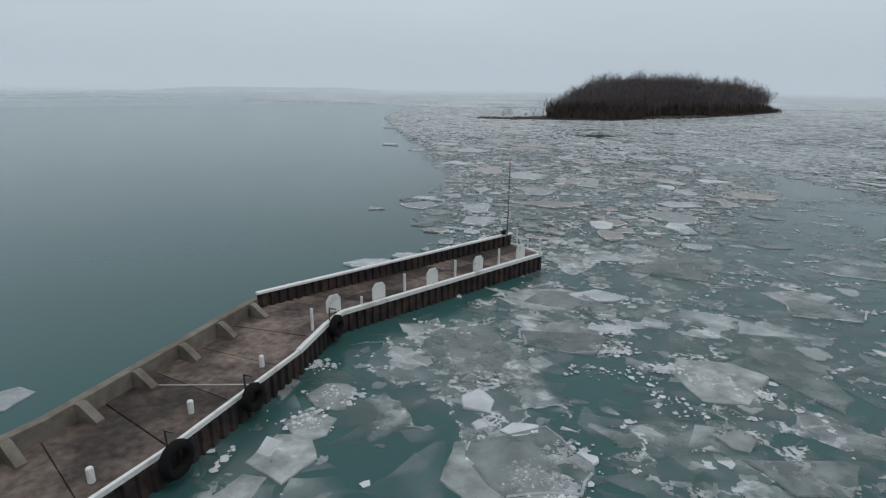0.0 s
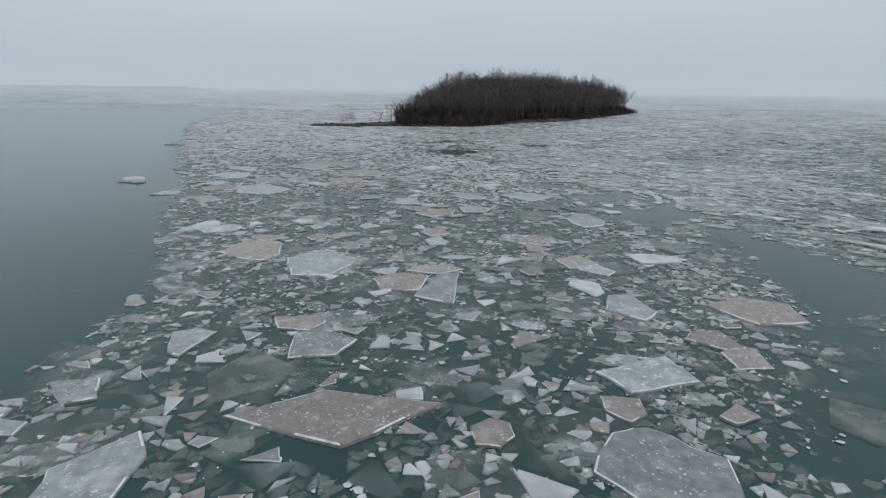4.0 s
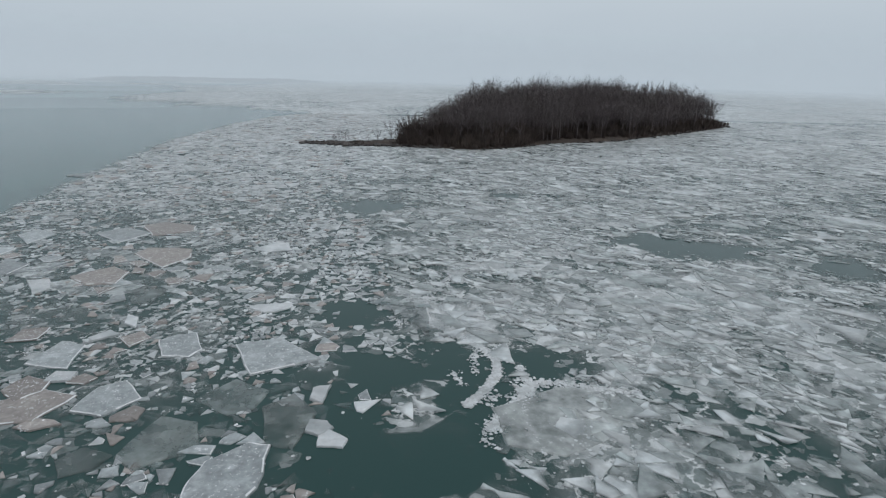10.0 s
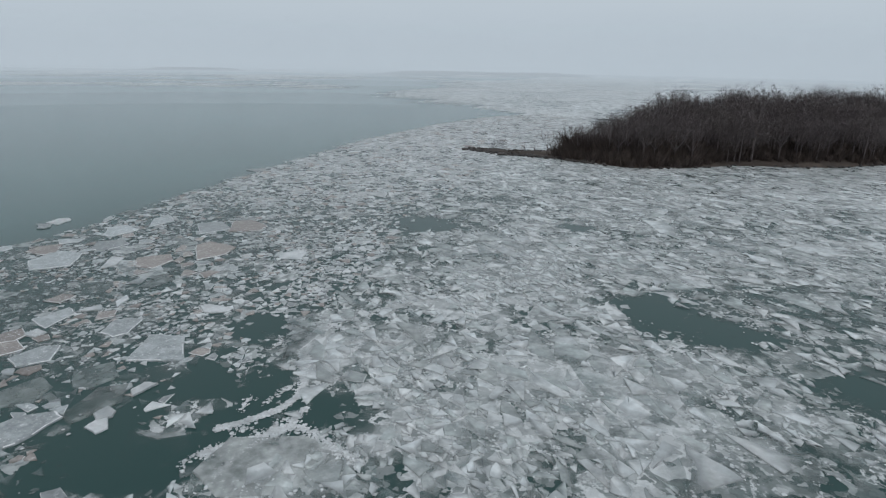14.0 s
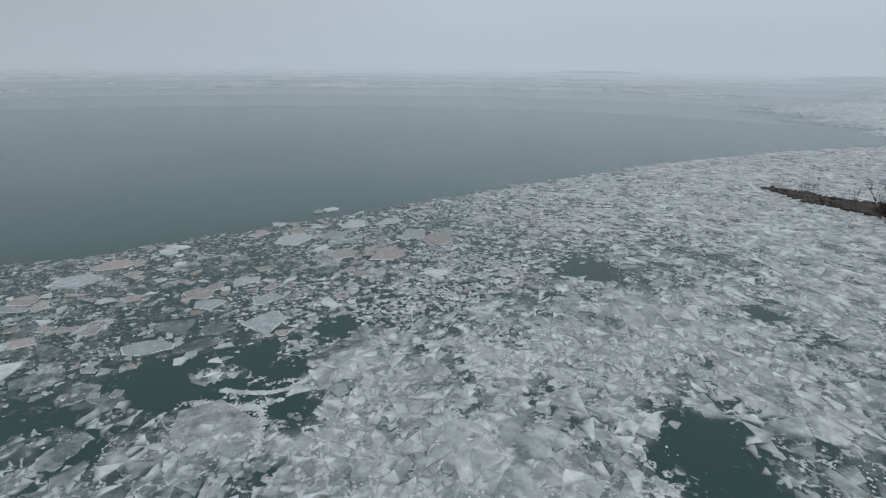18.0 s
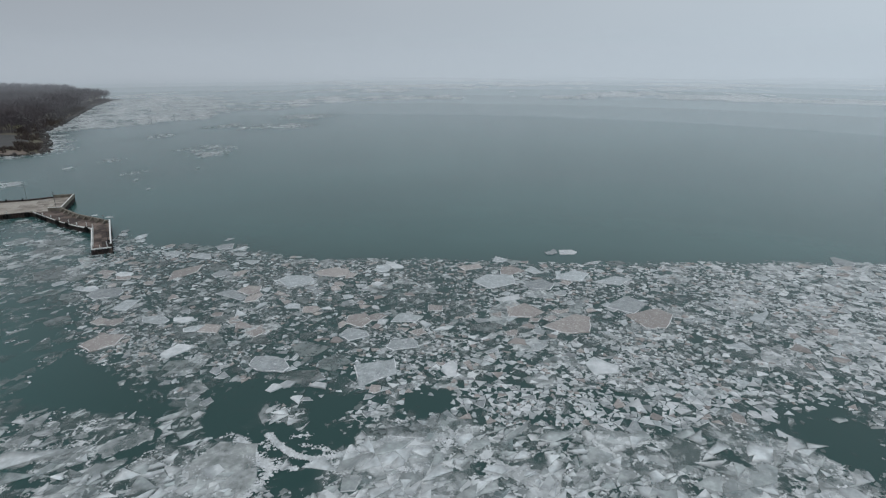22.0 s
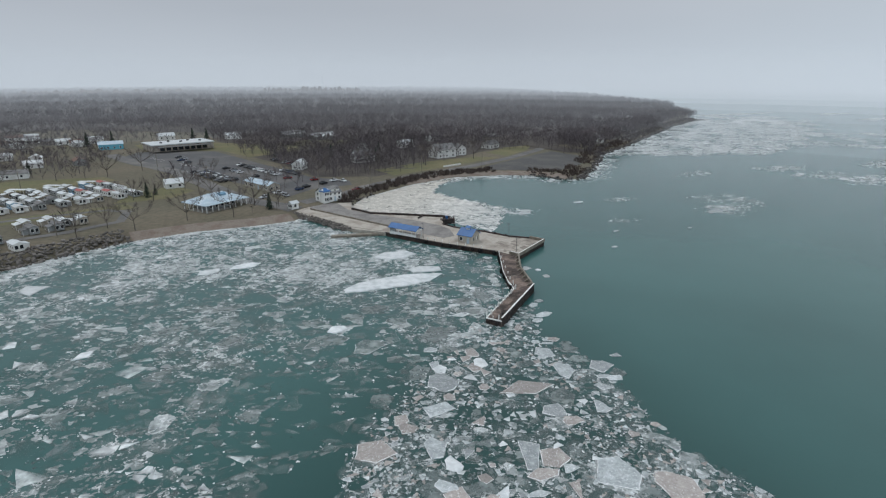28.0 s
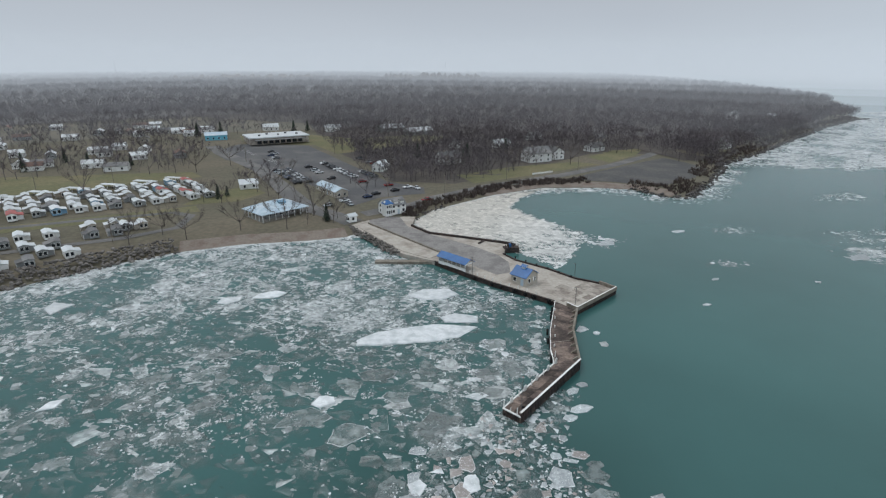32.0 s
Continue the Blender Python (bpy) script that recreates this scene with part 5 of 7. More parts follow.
# the lake: silty green water outside; between the floes clearer, the ice's shade painted in
wx = lines([(-4900, -700, 600), (-700, -100, 60), (-100, 180, 7), (180, 460, 40), (460, 4900, 740)])
wy = lines([(-4900, -200, 470), (-200, -60, 20), (-60, 220, 7), (220, 500, 40), (500, 4900, 550)])
LX, LY = np.meshgrid(wx, wy)
LX, LY = LX.ravel(), LY.ravel()
ICE_SHADED = [(9, 62), (8, 80), (6, 130), (-2, 200), (-12, 330), (30, 420), (300, 420), (300, 130), (140, 104), (90, 98), (60, 96), (40, 84), (24, 64)]
away = np.where(inside(LX, LY, ICE_SHADED), 0, off_line(LX, LY, ICE_SHADED + ICE_SHADED[:1]))
lit_silt = np.clip(away / 28, 0, 1)
kx = len(wx)
me = mesh_of("water", np.stack([LX, LY, np.zeros(len(LX))], 1), [(j * kx + i, j * kx + i + 1, (j + 1) * kx + i + 1, (j + 1) * kx + i) for j in range(len(wy) - 1) for i in range(kx - 1)], M_water)
me.attributes.new("lit_silt", "FLOAT", "POINT").data.foreach_set("value", lit_silt.astype(np.float32))
tagged(new("water", me), label="calm grey-green lake water with faint ripples", category="water", kind="structure")
nt = M_water.node_tree
at, clear, hue = nt.nodes.new("ShaderNodeAttribute"), nt.nodes.new("ShaderNodeMix"), nt.nodes["Principled BSDF"].inputs["Base Color"].links[0].from_socket
at.attribute_name = "lit_silt"
clear.data_type = "RGBA"
# darkened tone between floes: light blocked by the ice, put into the colour
clear.inputs["A"].default_value = (0.020, 0.057, 0.053, 1)
nt.links.new(at.outputs["Fac"], clear.inputs["Factor"])
nt.links.new(hue, clear.inputs["B"])
nt.links.new(clear.outputs["Result"], nt.nodes["Principled BSDF"].inputs["Base Color"])


def jagged(rng, n, ha, hb):
    """An angular outline, flat on some sides, with small nicks along its edges."""
    g0 = rng.uniform(0, 6.28)
    g = sorted(g0 + 2 * math.pi * (i + rng.uniform(-0.33, 0.33)) / n for i in range(n))
    c = [(math.cos(a) * ha * rng.uniform(0.8, 1.2), math.sin(a) * hb * rng.uniform(0.8, 1.2)) for a in g]
    out = []
    for i in range(n):
        (x0, y0), (x1, y1) = c[i], c[(i + 1) % n]
        out.append((x0, y0))
        steps = 3 if math.hypot(x1 - x0, y1 - y0) > 1.2 else 2
        for k in range(1, steps):
            u = k / steps + rng.uniform(-0.08, 0.08)
            j = 0.05 * min(ha, hb)
            out.append((x0 + (x1 - x0) * u + rng.uniform(-j, j), y0 + (y1 - y0) * u + rng.uniform(-j, j)))
    return out


def floe_mesh(name, rng, n, ha, hb, thick, material, edge):
    """A plate with a bevelled, broken rim of a second material."""
    o = jagged(rng, n, ha, hb)
    k = len(o)
    ins = min(0.24, 0.11 * min(ha, hb)) / min(ha, hb)
    V = [(0, 0, thick)]
    for f, z in ((1 - 1.6 * ins, thick), (1 - 0.5 * ins, thick * 1.12), (1.0, thick * 0.7), (1.03, -0.08)):
        V += [(x * f, y * f, z + (rng.uniform(-0.015, 0.03) if f < 1 else 0)) for x, y in o]
    F = [(0, 1 + i, 1 + (i + 1) % k) for i in range(k)]
    mi = [0] * k
    for r in range(3):
        for i in range(k):
            j = (i + 1) % k
            F.append((1 + r * k + i, 1 + (r + 1) * k + i, 1 + (r + 1) * k + j, 1 + r * k + j))
            mi.append(1 if r == 1 and rng.random() < 0.75 else 0)
    me = mesh_of(name, V, F, material)
    me.materials.append(edge)
    me.polygons.foreach_set("material_index", mi)
    return me


def crumb_mesh(name, rng, count, ha, hb, material, lo=0.05, hi=0.22, rim=0.0):
    """Loose lumps of frozen slush."""
    V, F = [], []
    for _ in range(count):
        g, r = rng.uniform(0, 6.28), (rng.uniform(rim, 0.95) if rim else math.sqrt(rng.random()) * 0.9)
        x, y, s, h = math.cos(g) * r * ha, math.sin(g) * r * hb, rng.uniform(lo, hi), rng.uniform(0.3, 0.8)
        k, a = len(V), rng.uniform(0, 6.28)
        V += [(x + s * math.cos(a + q) * rng.uniform(0.6, 1.2), y + s * math.sin(a + q) * rng.uniform(0.6, 1.2), 0) for q in (0, 1.3, 2.6, 3.7, 5.0)] + [(x + s * 0.2, y - s * 0.1, s * h)]
        F += [(k + i, k + (i + 1) % 5, k + 5) for i in range(5)]
    return mesh_of(name, V, F, material)


# floes by kind: heading, then x, y, half width, half length, corners
SANDY_1 = (-13, [(6.8, 100.1, 3.1, 3.5, 7), (19.6, 96, 1.4, 2.4, 3), (22, 91.3, 2.3, 1.7, 5), (24.7, 103.7, 1.6, 2, 5), (14.8, 104.3, 1.4, 1.6, 4), (12.5, 104, 1.4, 1.3, 5), (7.9, 104.5, 1.9, 1.3, 5), (22.6, 97.8, 1, 1.2, 4), (27.3, 113.4, 2.5, 2.6, 5), (34.8, 98.6, 1.5, 1.8, 5), (33.1, 95.6, 1.2, 1.9, 5), (35.1, 90.6, 1.8, 2.2, 4), (29.9, 88.9, 1.2, 1, 5), (31, 92.4, 1.6, 0.7, 4)])
GREY_2 = (-13, [(12.9, 95.3, 3.4, 4.2, 5), (24.4, 121.2, 3.1, 2.6, 4), (12.5, 108.5, 1.1, 1.5, 5), (2.3, 109.7, 2.2, 2.1, 6), (15.6, 99.6, 0.9, 1.6, 5), (24.1, 100, 1.2, 1.8, 5), (24.8, 94.3, 1.6, 0.7, 6), (18.1, 91.6, 1.4, 1.1, 5), (32.2, 114.1, 2.1, 2.4, 5), (43.6, 106, 2.3, 3.6, 7), (42.3, 121, 4.1, 2.9, 4), (53.8, 102.8, 1.4, 0.8, 5)])
WHITE_3 = (-13, [(11.2, 111.3, 1.4, 1.2, 5), (28.6, 92.4, 1.5, 1.9, 3), (42.6, 90.3, 2.8, 1.7, 6)])
SUNKEN_4 = (-13, [(11.1, 100, 2, 1.4, 5), (21.2, 100.8, 1.5, 1.8, 7), (17.3, 94.5, 1, 1, 6), (38.7, 94.2, 2.3, 2.9, 4), (46.6, 92.7, 2.1, 2, 5), (37.6, 88.2, 1.7, 2, 6), (31.6, 90.2, 1.9, 1.9, 5), (27.7, 89.9, 1.2, 0.8, 6), (38.1, 109.4, 2.4, 3, 5), (36.8, 100.9, 1.5, 2, 5)])
GREY_5 = (-13, [(-4.3, 69, 2.5, 2.2, 5), (2.8, 67.6, 2, 3.4, 6), (2.4, 60.5, 2.1, 2.5, 5), (10.9, 55, 0.6, 0.8, 5), (-0.7, 75.3, 1.9, 1.5, 4), (-2.5, 72.3, 1.3, 1.1, 4), (-0.2, 56.9, 1.4, 0.7, 4), (1.6, 55.3, 1.1, 1, 6), (-0.8, 55.3, 0.8, 0.6, 5), (11.9, 78.3, 2.7, 2.1, 5), (4.2, 80.5, 1.7, 2, 5), (21.5, 86.7, 2.4, 4.1, 4), (29.7, 70.9, 2.5, 2.7, 4), (25.3, 62.6, 3.2, 3.5, 6), (24.7, 56.4, 1.2, 1.7, 5), (23.2, 50.4, 1.5, 1.1, 6), (34.1, 80, 1.9, 2.3, 5)])
SUNKEN_6 = (-13, [(-2.8, 60.5, 2, 2.2, 5), (-3.8, 58.5, 1.4, 1.2, 6), (-2.5, 65.1, 2.3, 1.7, 5), (8.4, 62.8, 2, 1.5, 6), (7.9, 58.7, 1.4, 1.6, 6), (7.9, 56.5, 1.1, 0.8, 5), (-6, 72.3, 1.5, 1.8, 5), (5.7, 55.4, 1.1, 1.1, 6), (27.3, 53, 2.2, 1.8, 5), (28.7, 58.3, 1.9, 3.1, 5), (19.9, 51.5, 2, 1.5, 6), (37.3, 64.3, 2.1, 2.3, 5), (30.9, 51.4, 2.2, 2.1, 5), (15.7, 53, 0.9, 0.9, 5), (14, 52.6, 0.7, 1.1, 5)])
SANDY_7 = (-13, [(12.5, 70.3, 5, 2.7, 4), (10, 55.8, 1.1, 0.9, 7), (10.5, 58.9, 0.7, 0.8, 3), (5.9, 63, 0.8, 1, 4), (-2.2, 55.8, 1.5, 1.1, 5), (7.5, 53.8, 0.6, 0.9, 5), (8.6, 53, 0.9, 0.6, 6), (11, 81.9, 1.9, 1.6, 5), (42.5, 77.4, 3, 3.2, 5), (36.2, 73.8, 1.7, 1.7, 5), (17.8, 60.4, 1.4, 1.7, 6), (16, 54.8, 1.6, 2, 5), (18.3, 56.4, 1, 1.4, 4), (17.1, 55.9, 0.7, 0.8, 3), (19.4, 67.3, 1, 1.4, 6), (26.4, 68.1, 1.1, 1.3, 5), (31.6, 66.2, 1.1, 1, 4), (21.9, 61.2, 1, 0.9, 5)])
WHITE_8 = (-13, [(24.4, 58.7, 1.5, 1.8, 5), (16.2, 59.2, 1.3, 2.1, 7)])
SANDY_9 = (126, [(18.7, 88.8, 2.5, 2.6, 5), (25.4, 115.7, 2.3, 1.5, 5), (20, 124.6, 1.6, 2, 4), (29.4, 124.1, 1.6, 1.3, 4), (-2.4, 127.8, 3.4, 2.3, 4), (-1.5, 135.9, 3, 2.4, 5), (-5.8, 142.6, 1.3, 1.1, 4), (3.2, 147.1, 1.8, 1.3, 4), (18, 140.5, 3.5, 3, 5), (20.4, 135.8, 1.5, 1.4, 3), (20.2, 144.7, 1.5, 1.1, 4), (16.8, 146.1, 1.7, 1.1, 4), (21.2, 142.2, 1.4, 0.9, 4), (26.8, 138.8, 1.4, 1.3, 5), (21.3, 148.2, 5.3, 3.3, 5), (16.5, 161.3, 4.7, 3.7, 5), (15.6, 151.3, 1.2, 0.9, 4)])
GREY_10 = (126, [(35.4, 88.5, 2, 1.3, 5), (33.9, 123, 2.7, 1.9, 6), (-8.3, 132.6, 1.7, 1.9, 4), (4.4, 133.8, 4.5, 4.2, 5), (-2.8, 140.6, 1.7, 2.1, 4), (5, 142.1, 3.3, 2.9, 5), (11.5, 157.8, 4, 3.9, 4), (0.2, 156, 4, 2.6, 4), (-9.8, 152.9, 2.9, 1, 4), (-1.1, 148.4, 3.7, 2.9, 6), (30.7, 143.1, 1.7, 1.3, 5), (8.6, 146.2, 1.4, 1.4, 5)])
WHITE_11 = (126, [(26.6, 124.6, 0.9, 1.6, 4), (49.1, 109.5, 1.2, 0.9, 5), (27.5, 127.7, 1.8, 0.8, 4), (-16.1, 147.5, 2.7, 2, 5), (12.9, 136.7, 3, 1.6, 4)])
SUNKEN_12 = (126, [(41.2, 114.8, 2.3, 2.4, 5), (25.5, 134.5, 2.8, 2, 5), (-10.6, 157.2, 2.6, 2, 4)])
SUNKEN_13 = (-2, [(45.5, 111.6, 2.2, 3.3, 5), (34.3, 107.3, 1.4, 1.5, 5)])
WHITE_14 = (-2, [(47.9, 110.9, 1, 1, 5), (47.5, 115.1, 1.1, 1.3, 4), (27.1, 117.4, 1.6, 1, 4), (34.7, 152.1, 3.3, 2.5, 5), (39.7, 131.2, 2.4, 1.4, 6)])
SANDY_15 = (-2, [(28.9, 117, 1.1, 1.1, 5), (29.4, 111.1, 1.5, 0.8, 5)])
SANDY_16 = (165, [(36.5, 71.2, 1.7, 1.8, 5), (1.7, 48.2, 1.2, 1.7, 5)])
GREY_17 = (165, [(-4.1, 73.6, 1.5, 1.6, 4), (-10.2, 66.7, 1.3, 0.9, 4)])
SUNKEN_18 = (165, [(8.1, 75.3, 2.5, 2.8, 5), (18.8, 45, 3.8, 4.3, 4), (7.9, 35.5, 3.6, 1.8, 5)])
FLOES_SANDY = [SANDY_1, SANDY_7, SANDY_9, SANDY_15, SANDY_16]
FLOES_GREY = [GREY_2, GREY_5, GREY_10, GREY_17]
FLOES_SUNKEN = [SUNKEN_4, SUNKEN_6, SUNKEN_12, SUNKEN_13, SUNKEN_18]
FLOES_WHITE = [WHITE_3, WHITE_8, WHITE_11, WHITE_14]

rng = random.Random(21)
TAKEN = []


def lay_floes(rows, material, edge, label, thick, frost, corners=(4, 5, 5, 6, 7), heading=None):
    for x, y, ha, hb, k in rows:
        n, deg = (k, heading) if heading is not None else (rng.choice(corners), k)
        t = thick * rng.uniform(0.7, 1.2)
        ob = new("ice_floe", floe_mesh("ice_floe", rng, n, ha, hb, t, material, edge))
        ob.matrix_world = pose(x, y, 0.03, rng.uniform(-0.6, 0.6), rng.uniform(-0.6, 0.6), deg)
        tagged(ob, label=label, category="ice floe", group="drifting ice floes")
        if frost and ha * hb > 1.5:
            fr = new("frost", crumb_mesh("frost", rng, int(30 + 22 * ha), ha * 0.9, hb * 0.9, M_rime, 0.02, 0.075))
            fr.parent = ob
            fr.location = (0, 0, t)
            tagged(fr, label="scattered white frost", kind="stuff")
        TAKEN.append((x, y, 0.8 * math.sqrt(ha * hb)))


for deg, rows in FLOES_SANDY:
    lay_floes(rows, M_beige, M_rime, "sand-coloured ice floe with a frosted rim", 0.11, True, heading=deg)
for deg, rows in FLOES_GREY:
    lay_floes(rows, M_ice, M_rime, "grey frosted ice floe with a white crumbled rim", 0.11, True, heading=deg)
for deg, rows in FLOES_SUNKEN:
    lay_floes(rows, M_wet, M_wet, "wet grey ice floe lying low in the water", 0.07, False, heading=deg)
for deg, rows in FLOES_WHITE:
    lay_floes(rows, M_white, M_white, "bright white snow-crusted ice floe", 0.13, True, heading=deg)

# smaller plates between them: a sheet broken again and again along straight cracks
def area_of(p):
    return 0.5 * abs(sum(p[i - 1][0] * p[i][1] - p[i][0] * p[i - 1][1] for i in range(len(p))))


def middle(p):
    return sum(q[0] for q in p) / len(p), sum(q[1] for q in p) / len(p)


def crack(p, rng):
    """Break a convex plate in two, roughly across its length."""
    (ax, ay), (bx, by) = max(((a, b) for a in p for b in p), key=lambda e: (e[0][0] - e[1][0]) ** 2 + (e[0][1] - e[1][1]) ** 2)
    g = math.atan2(by - ay, bx - ax) + rng.gauss(0, 0.30)
    nx_, ny_ = math.cos(g), math.sin(g)
    u = rng.uniform(0.33, 0.67)
    off = (ax + (bx - ax) * u) * nx_ + (ay + (by - ay) * u) * ny_
    one, two = [], []
    for a, b in zip(p, p[1:] + p[:1]):
        da, db = a[0] * nx_ + a[1] * ny_ - off, b[0] * nx_ + b[1] * ny_ - off
        (one if da < 0 else two).append(a)
        if (da < 0) != (db < 0):
            v = da / (da - db)
            c = (a[0] + (b[0] - a[0]) * v, a[1] + (b[1] - a[1]) * v)
            one.append(c)
            two.append(c)
    return [q for q in (one, two) if len(q) > 2]


def shards(rng, poly, size, spread=0.7, stretch=1.0, heading=0.0):
    """Convex pieces that fill a polygon; size gives their usual area at a place."""
    ch, sh = math.cos(heading), math.sin(heading)
    flat = [((x * ch + y * sh) / stretch, y * ch - x * sh) for x, y in poly]
    xs, ys = [p[0] for p in flat], [p[1] for p in flat]
    work, coarse = [], []
    x = min(xs)
    while x < max(xs):
        y = min(ys)
        while y < max(ys):
            work.append([(x, y), (x + 37, y), (x + 37, y + 37), (x, y + 37)])
            y += 37
        x += 37
    while work:
        p = work.pop()
        if area_of(p) < 40:
            coarse.append(p)
        else:
            work += crack(p, rng)

    def back(p):
        return [(x * stretch * ch - y * sh, x * stretch * sh + y * ch) for x, y in p]

    C = np.array([middle(back(p)) for p in coarse])
    near = inside(C[:, 0], C[:, 1], poly) | (off_line(C[:, 0], C[:, 1], poly + poly[:1]) < 6)
    S = size(C[:, 0], C[:, 1])
    out = []
    for p, k, a in zip(coarse, near, S):
        if not k:
            continue
        work = [p]
        while work:
            p = work.pop()
            if area_of(p) * stretch < a * math.exp(rng.gauss(0, spread)):
                out.append(back(p))
            else:
                work += crack(p, rng)
    C = np.array([middle(p) for p in out])
    keep = inside(C[:, 0], C[:, 1], poly)
    return [p for p, k in zip(out, keep) if k], C[keep]


def shard_plates(name, polys, material, rng, lift=0.0, tilt=0.0, rim=None, thick=0.12, swell=(0.80, 0.97), turn=14):
    """One mesh of thin plates with nicked, bevelled edges; awash says how far each corner dips under."""
    vs, ts, ms, fs, n = [], [], [], [], 0
    for p in polys:
        cx, cy = middle(p)
        r = math.sqrt(area_of(p) / 3.1)
        g, f = math.radians(rng.gauss(0, turn)), rng.uniform(*swell)
        c, q = math.cos(g) * f, math.sin(g) * f
        o = [((x - cx) * c - (y - cy) * q, (x - cx) * q + (y - cy) * c) for x, y in p]
        if r > 0.38:
            steps = (0.5,) if r < 0.9 else (0.3, 0.66)
            j = 0.07 * r
            o = [e for a, b in zip(o, o[1:] + o[:1]) for e in [a] + [(a[0] + (b[0] - a[0]) * u + rng.uniform(-j, j), a[1] + (b[1] - a[1]) * u + rng.uniform(-j, j)) for u in steps]]
        k = len(o)
        O = np.array(o)
        h = thick * min(1.0, 0.4 + 0.5 * r)
        ins = 1 - min(0.10, 0.05 / max(r, 0.2) + 0.02)
        top = np.concatenate([[[0, 0]], O * ins, O, O * 1.02])
        z = np.concatenate([[h], np.full(k, h), np.full(k, h * 0.55), np.full(k, -0.05)])
        z = z + rng.uniform(0, lift) + top[:, 0] * rng.uniform(-tilt, tilt) + top[:, 1] * rng.uniform(-tilt, tilt)
        vs.append(np.column_stack([top[:, 0] + cx, top[:, 1] + cy, z]))
        a = np.arange(k)
        b = (a + 1) % k
        T = [np.column_stack([np.zeros(k, int), 1 + a, 1 + b])]
        for w in (0, 1):
            i0, i1 = 1 + w * k, 1 + (w + 1) * k
            T += [np.column_stack([i0 + a, i1 + a, i1 + b]), np.column_stack([i0 + a, i1 + b, i0 + b])]
        ts.append(np.concatenate(T) + n)
        run, span = rng.randrange(k), k * rng.choice((0.0, 0.3, 0.6, 1.0)) * (r > 0.45)
        lit = ((a - run) % k < span).astype(int)
        ms.append(np.concatenate([np.zeros(k, int), lit, lit, np.zeros(2 * k, int)]))
        g1 = rng.uniform(0, 6.28)
        dip = np.clip(0.62 + 0.75 * np.cos(2 * np.pi * a / k - g1), 0, 1)
        fs.append(np.concatenate([[0.85], dip, dip, dip]))
        n += 1 + 3 * k
    me = tri_mesh(name, np.concatenate(vs), np.concatenate(ts), material, np.concatenate(ms), rim or M_rime)
    me.attributes.new("awash", "FLOAT", "POINT").data.foreach_set("value", np.concatenate(fs).astype(np.float32))
    return new(name, me)


def lone_shards(polys, choice, label, group, **how):
    for p in polys:
        m, edge = rng.choice(choice)
        tagged(shard_plates("ice_floe", [p], m, rng, rim=edge, **how), label=label, category="ice floe", group=group)


def clear_of(C, polys, taken):
    """Which plates keep off the single floes."""
    r = np.array([math.sqrt(area_of(p)) for p in polys])
    ok = np.ones(len(C), bool)
    for x, y, q in taken:
        ok &= np.hypot(C[:, 0] - x, C[:, 1] - y) > q * 0.95 + 0.3 * r
    return ok


rng = random.Random(31)


def pack_density(x, y):
    d = 0.46 + 0.55 * wave(x, y, 24, 1.0)
    for px, py, pr in POOLS:
        d = d * np.clip((np.hypot(x - px, (y - py) * 1.25) / pr / (0.6 + 0.8 * wave(x, y, 11, 8.0)) - 0.6) * 2, 0.06, 1)
    return d


polys, C = shards(rng, PACK, lambda x, y: 0.30 + 1.6 * wave(x, y, 17, 4.0) ** 2 + 3.0 * np.clip((y - 170) / 120, 0, 1), 1.0)
edge_gap = off_line(C[:, 0], C[:, 1], ICE_EDGE)
ok = clear_of(C, polys, TAKEN) & (np.array([rng.random() for _ in polys]) < pack_density(C[:, 0], C[:, 1]) * np.clip(0.45 + edge_gap / 6, 0, 1) * np.clip(0.3 + off_line(C[:, 0], C[:, 1], PACK_EAST[6:]) / 9, 0, 1))
PACKED = [p for p, k in zip(polys, ok) if k]
big = [p for p in PACKED if area_of(p) > 2.8 and middle(p)[1] < 190][:60]
ids = set(map(id, big))
lone_shards(big, ((M_ice, M_rime), (M_wash, M_wash), (M_beige, M_rime), (M_wash, M_wash)), "broken plate of drifting lake ice", "drifting ice floes")
by = [[], [], [], []]
for p in PACKED:
    if id(p) in ids:
        continue
    a, (x, y) = area_of(p), middle(p)
    far = max(min(1.0, max(0.0, (y - 125) / 100)), min(1.0, max(0.0, (x - 22) / 18)) * min(1.0, max(0.0, (y - 112) / 18)))
    small = 1.0 if a < 0.22 else 0.0
    by[rng.choices((0, 1, 2, 3), (0.18 + 0.15 * far, 0.08, 0.70 - 0.50 * far - 0.12 * small, 0.04 + 0.38 * far + 0.07 * small))[0]].append(p)
for nm, rr, mt in (("grey_plates", by[0], M_ice), ("sandy_plates", by[1], M_beige), ("wet_plates", by[2], M_wash), ("white_plates", by[3], M_white)):
    tagged(shard_plates(nm, rr, mt, rng, 0.03, rim=mt if mt is M_wash else None, thick=0.05 if mt is M_wash else 0.11), label="broken plates of drifting lake ice packed together", category="ice", kind="stuff")


def east_density(x, y):
    c, w = ice_cover(x, y)
    return np.clip(1.25 * c, 0, 1) * np.clip(1.35 - (np.hypot(x - 75, y - 130) / 190), 0.0, 1)


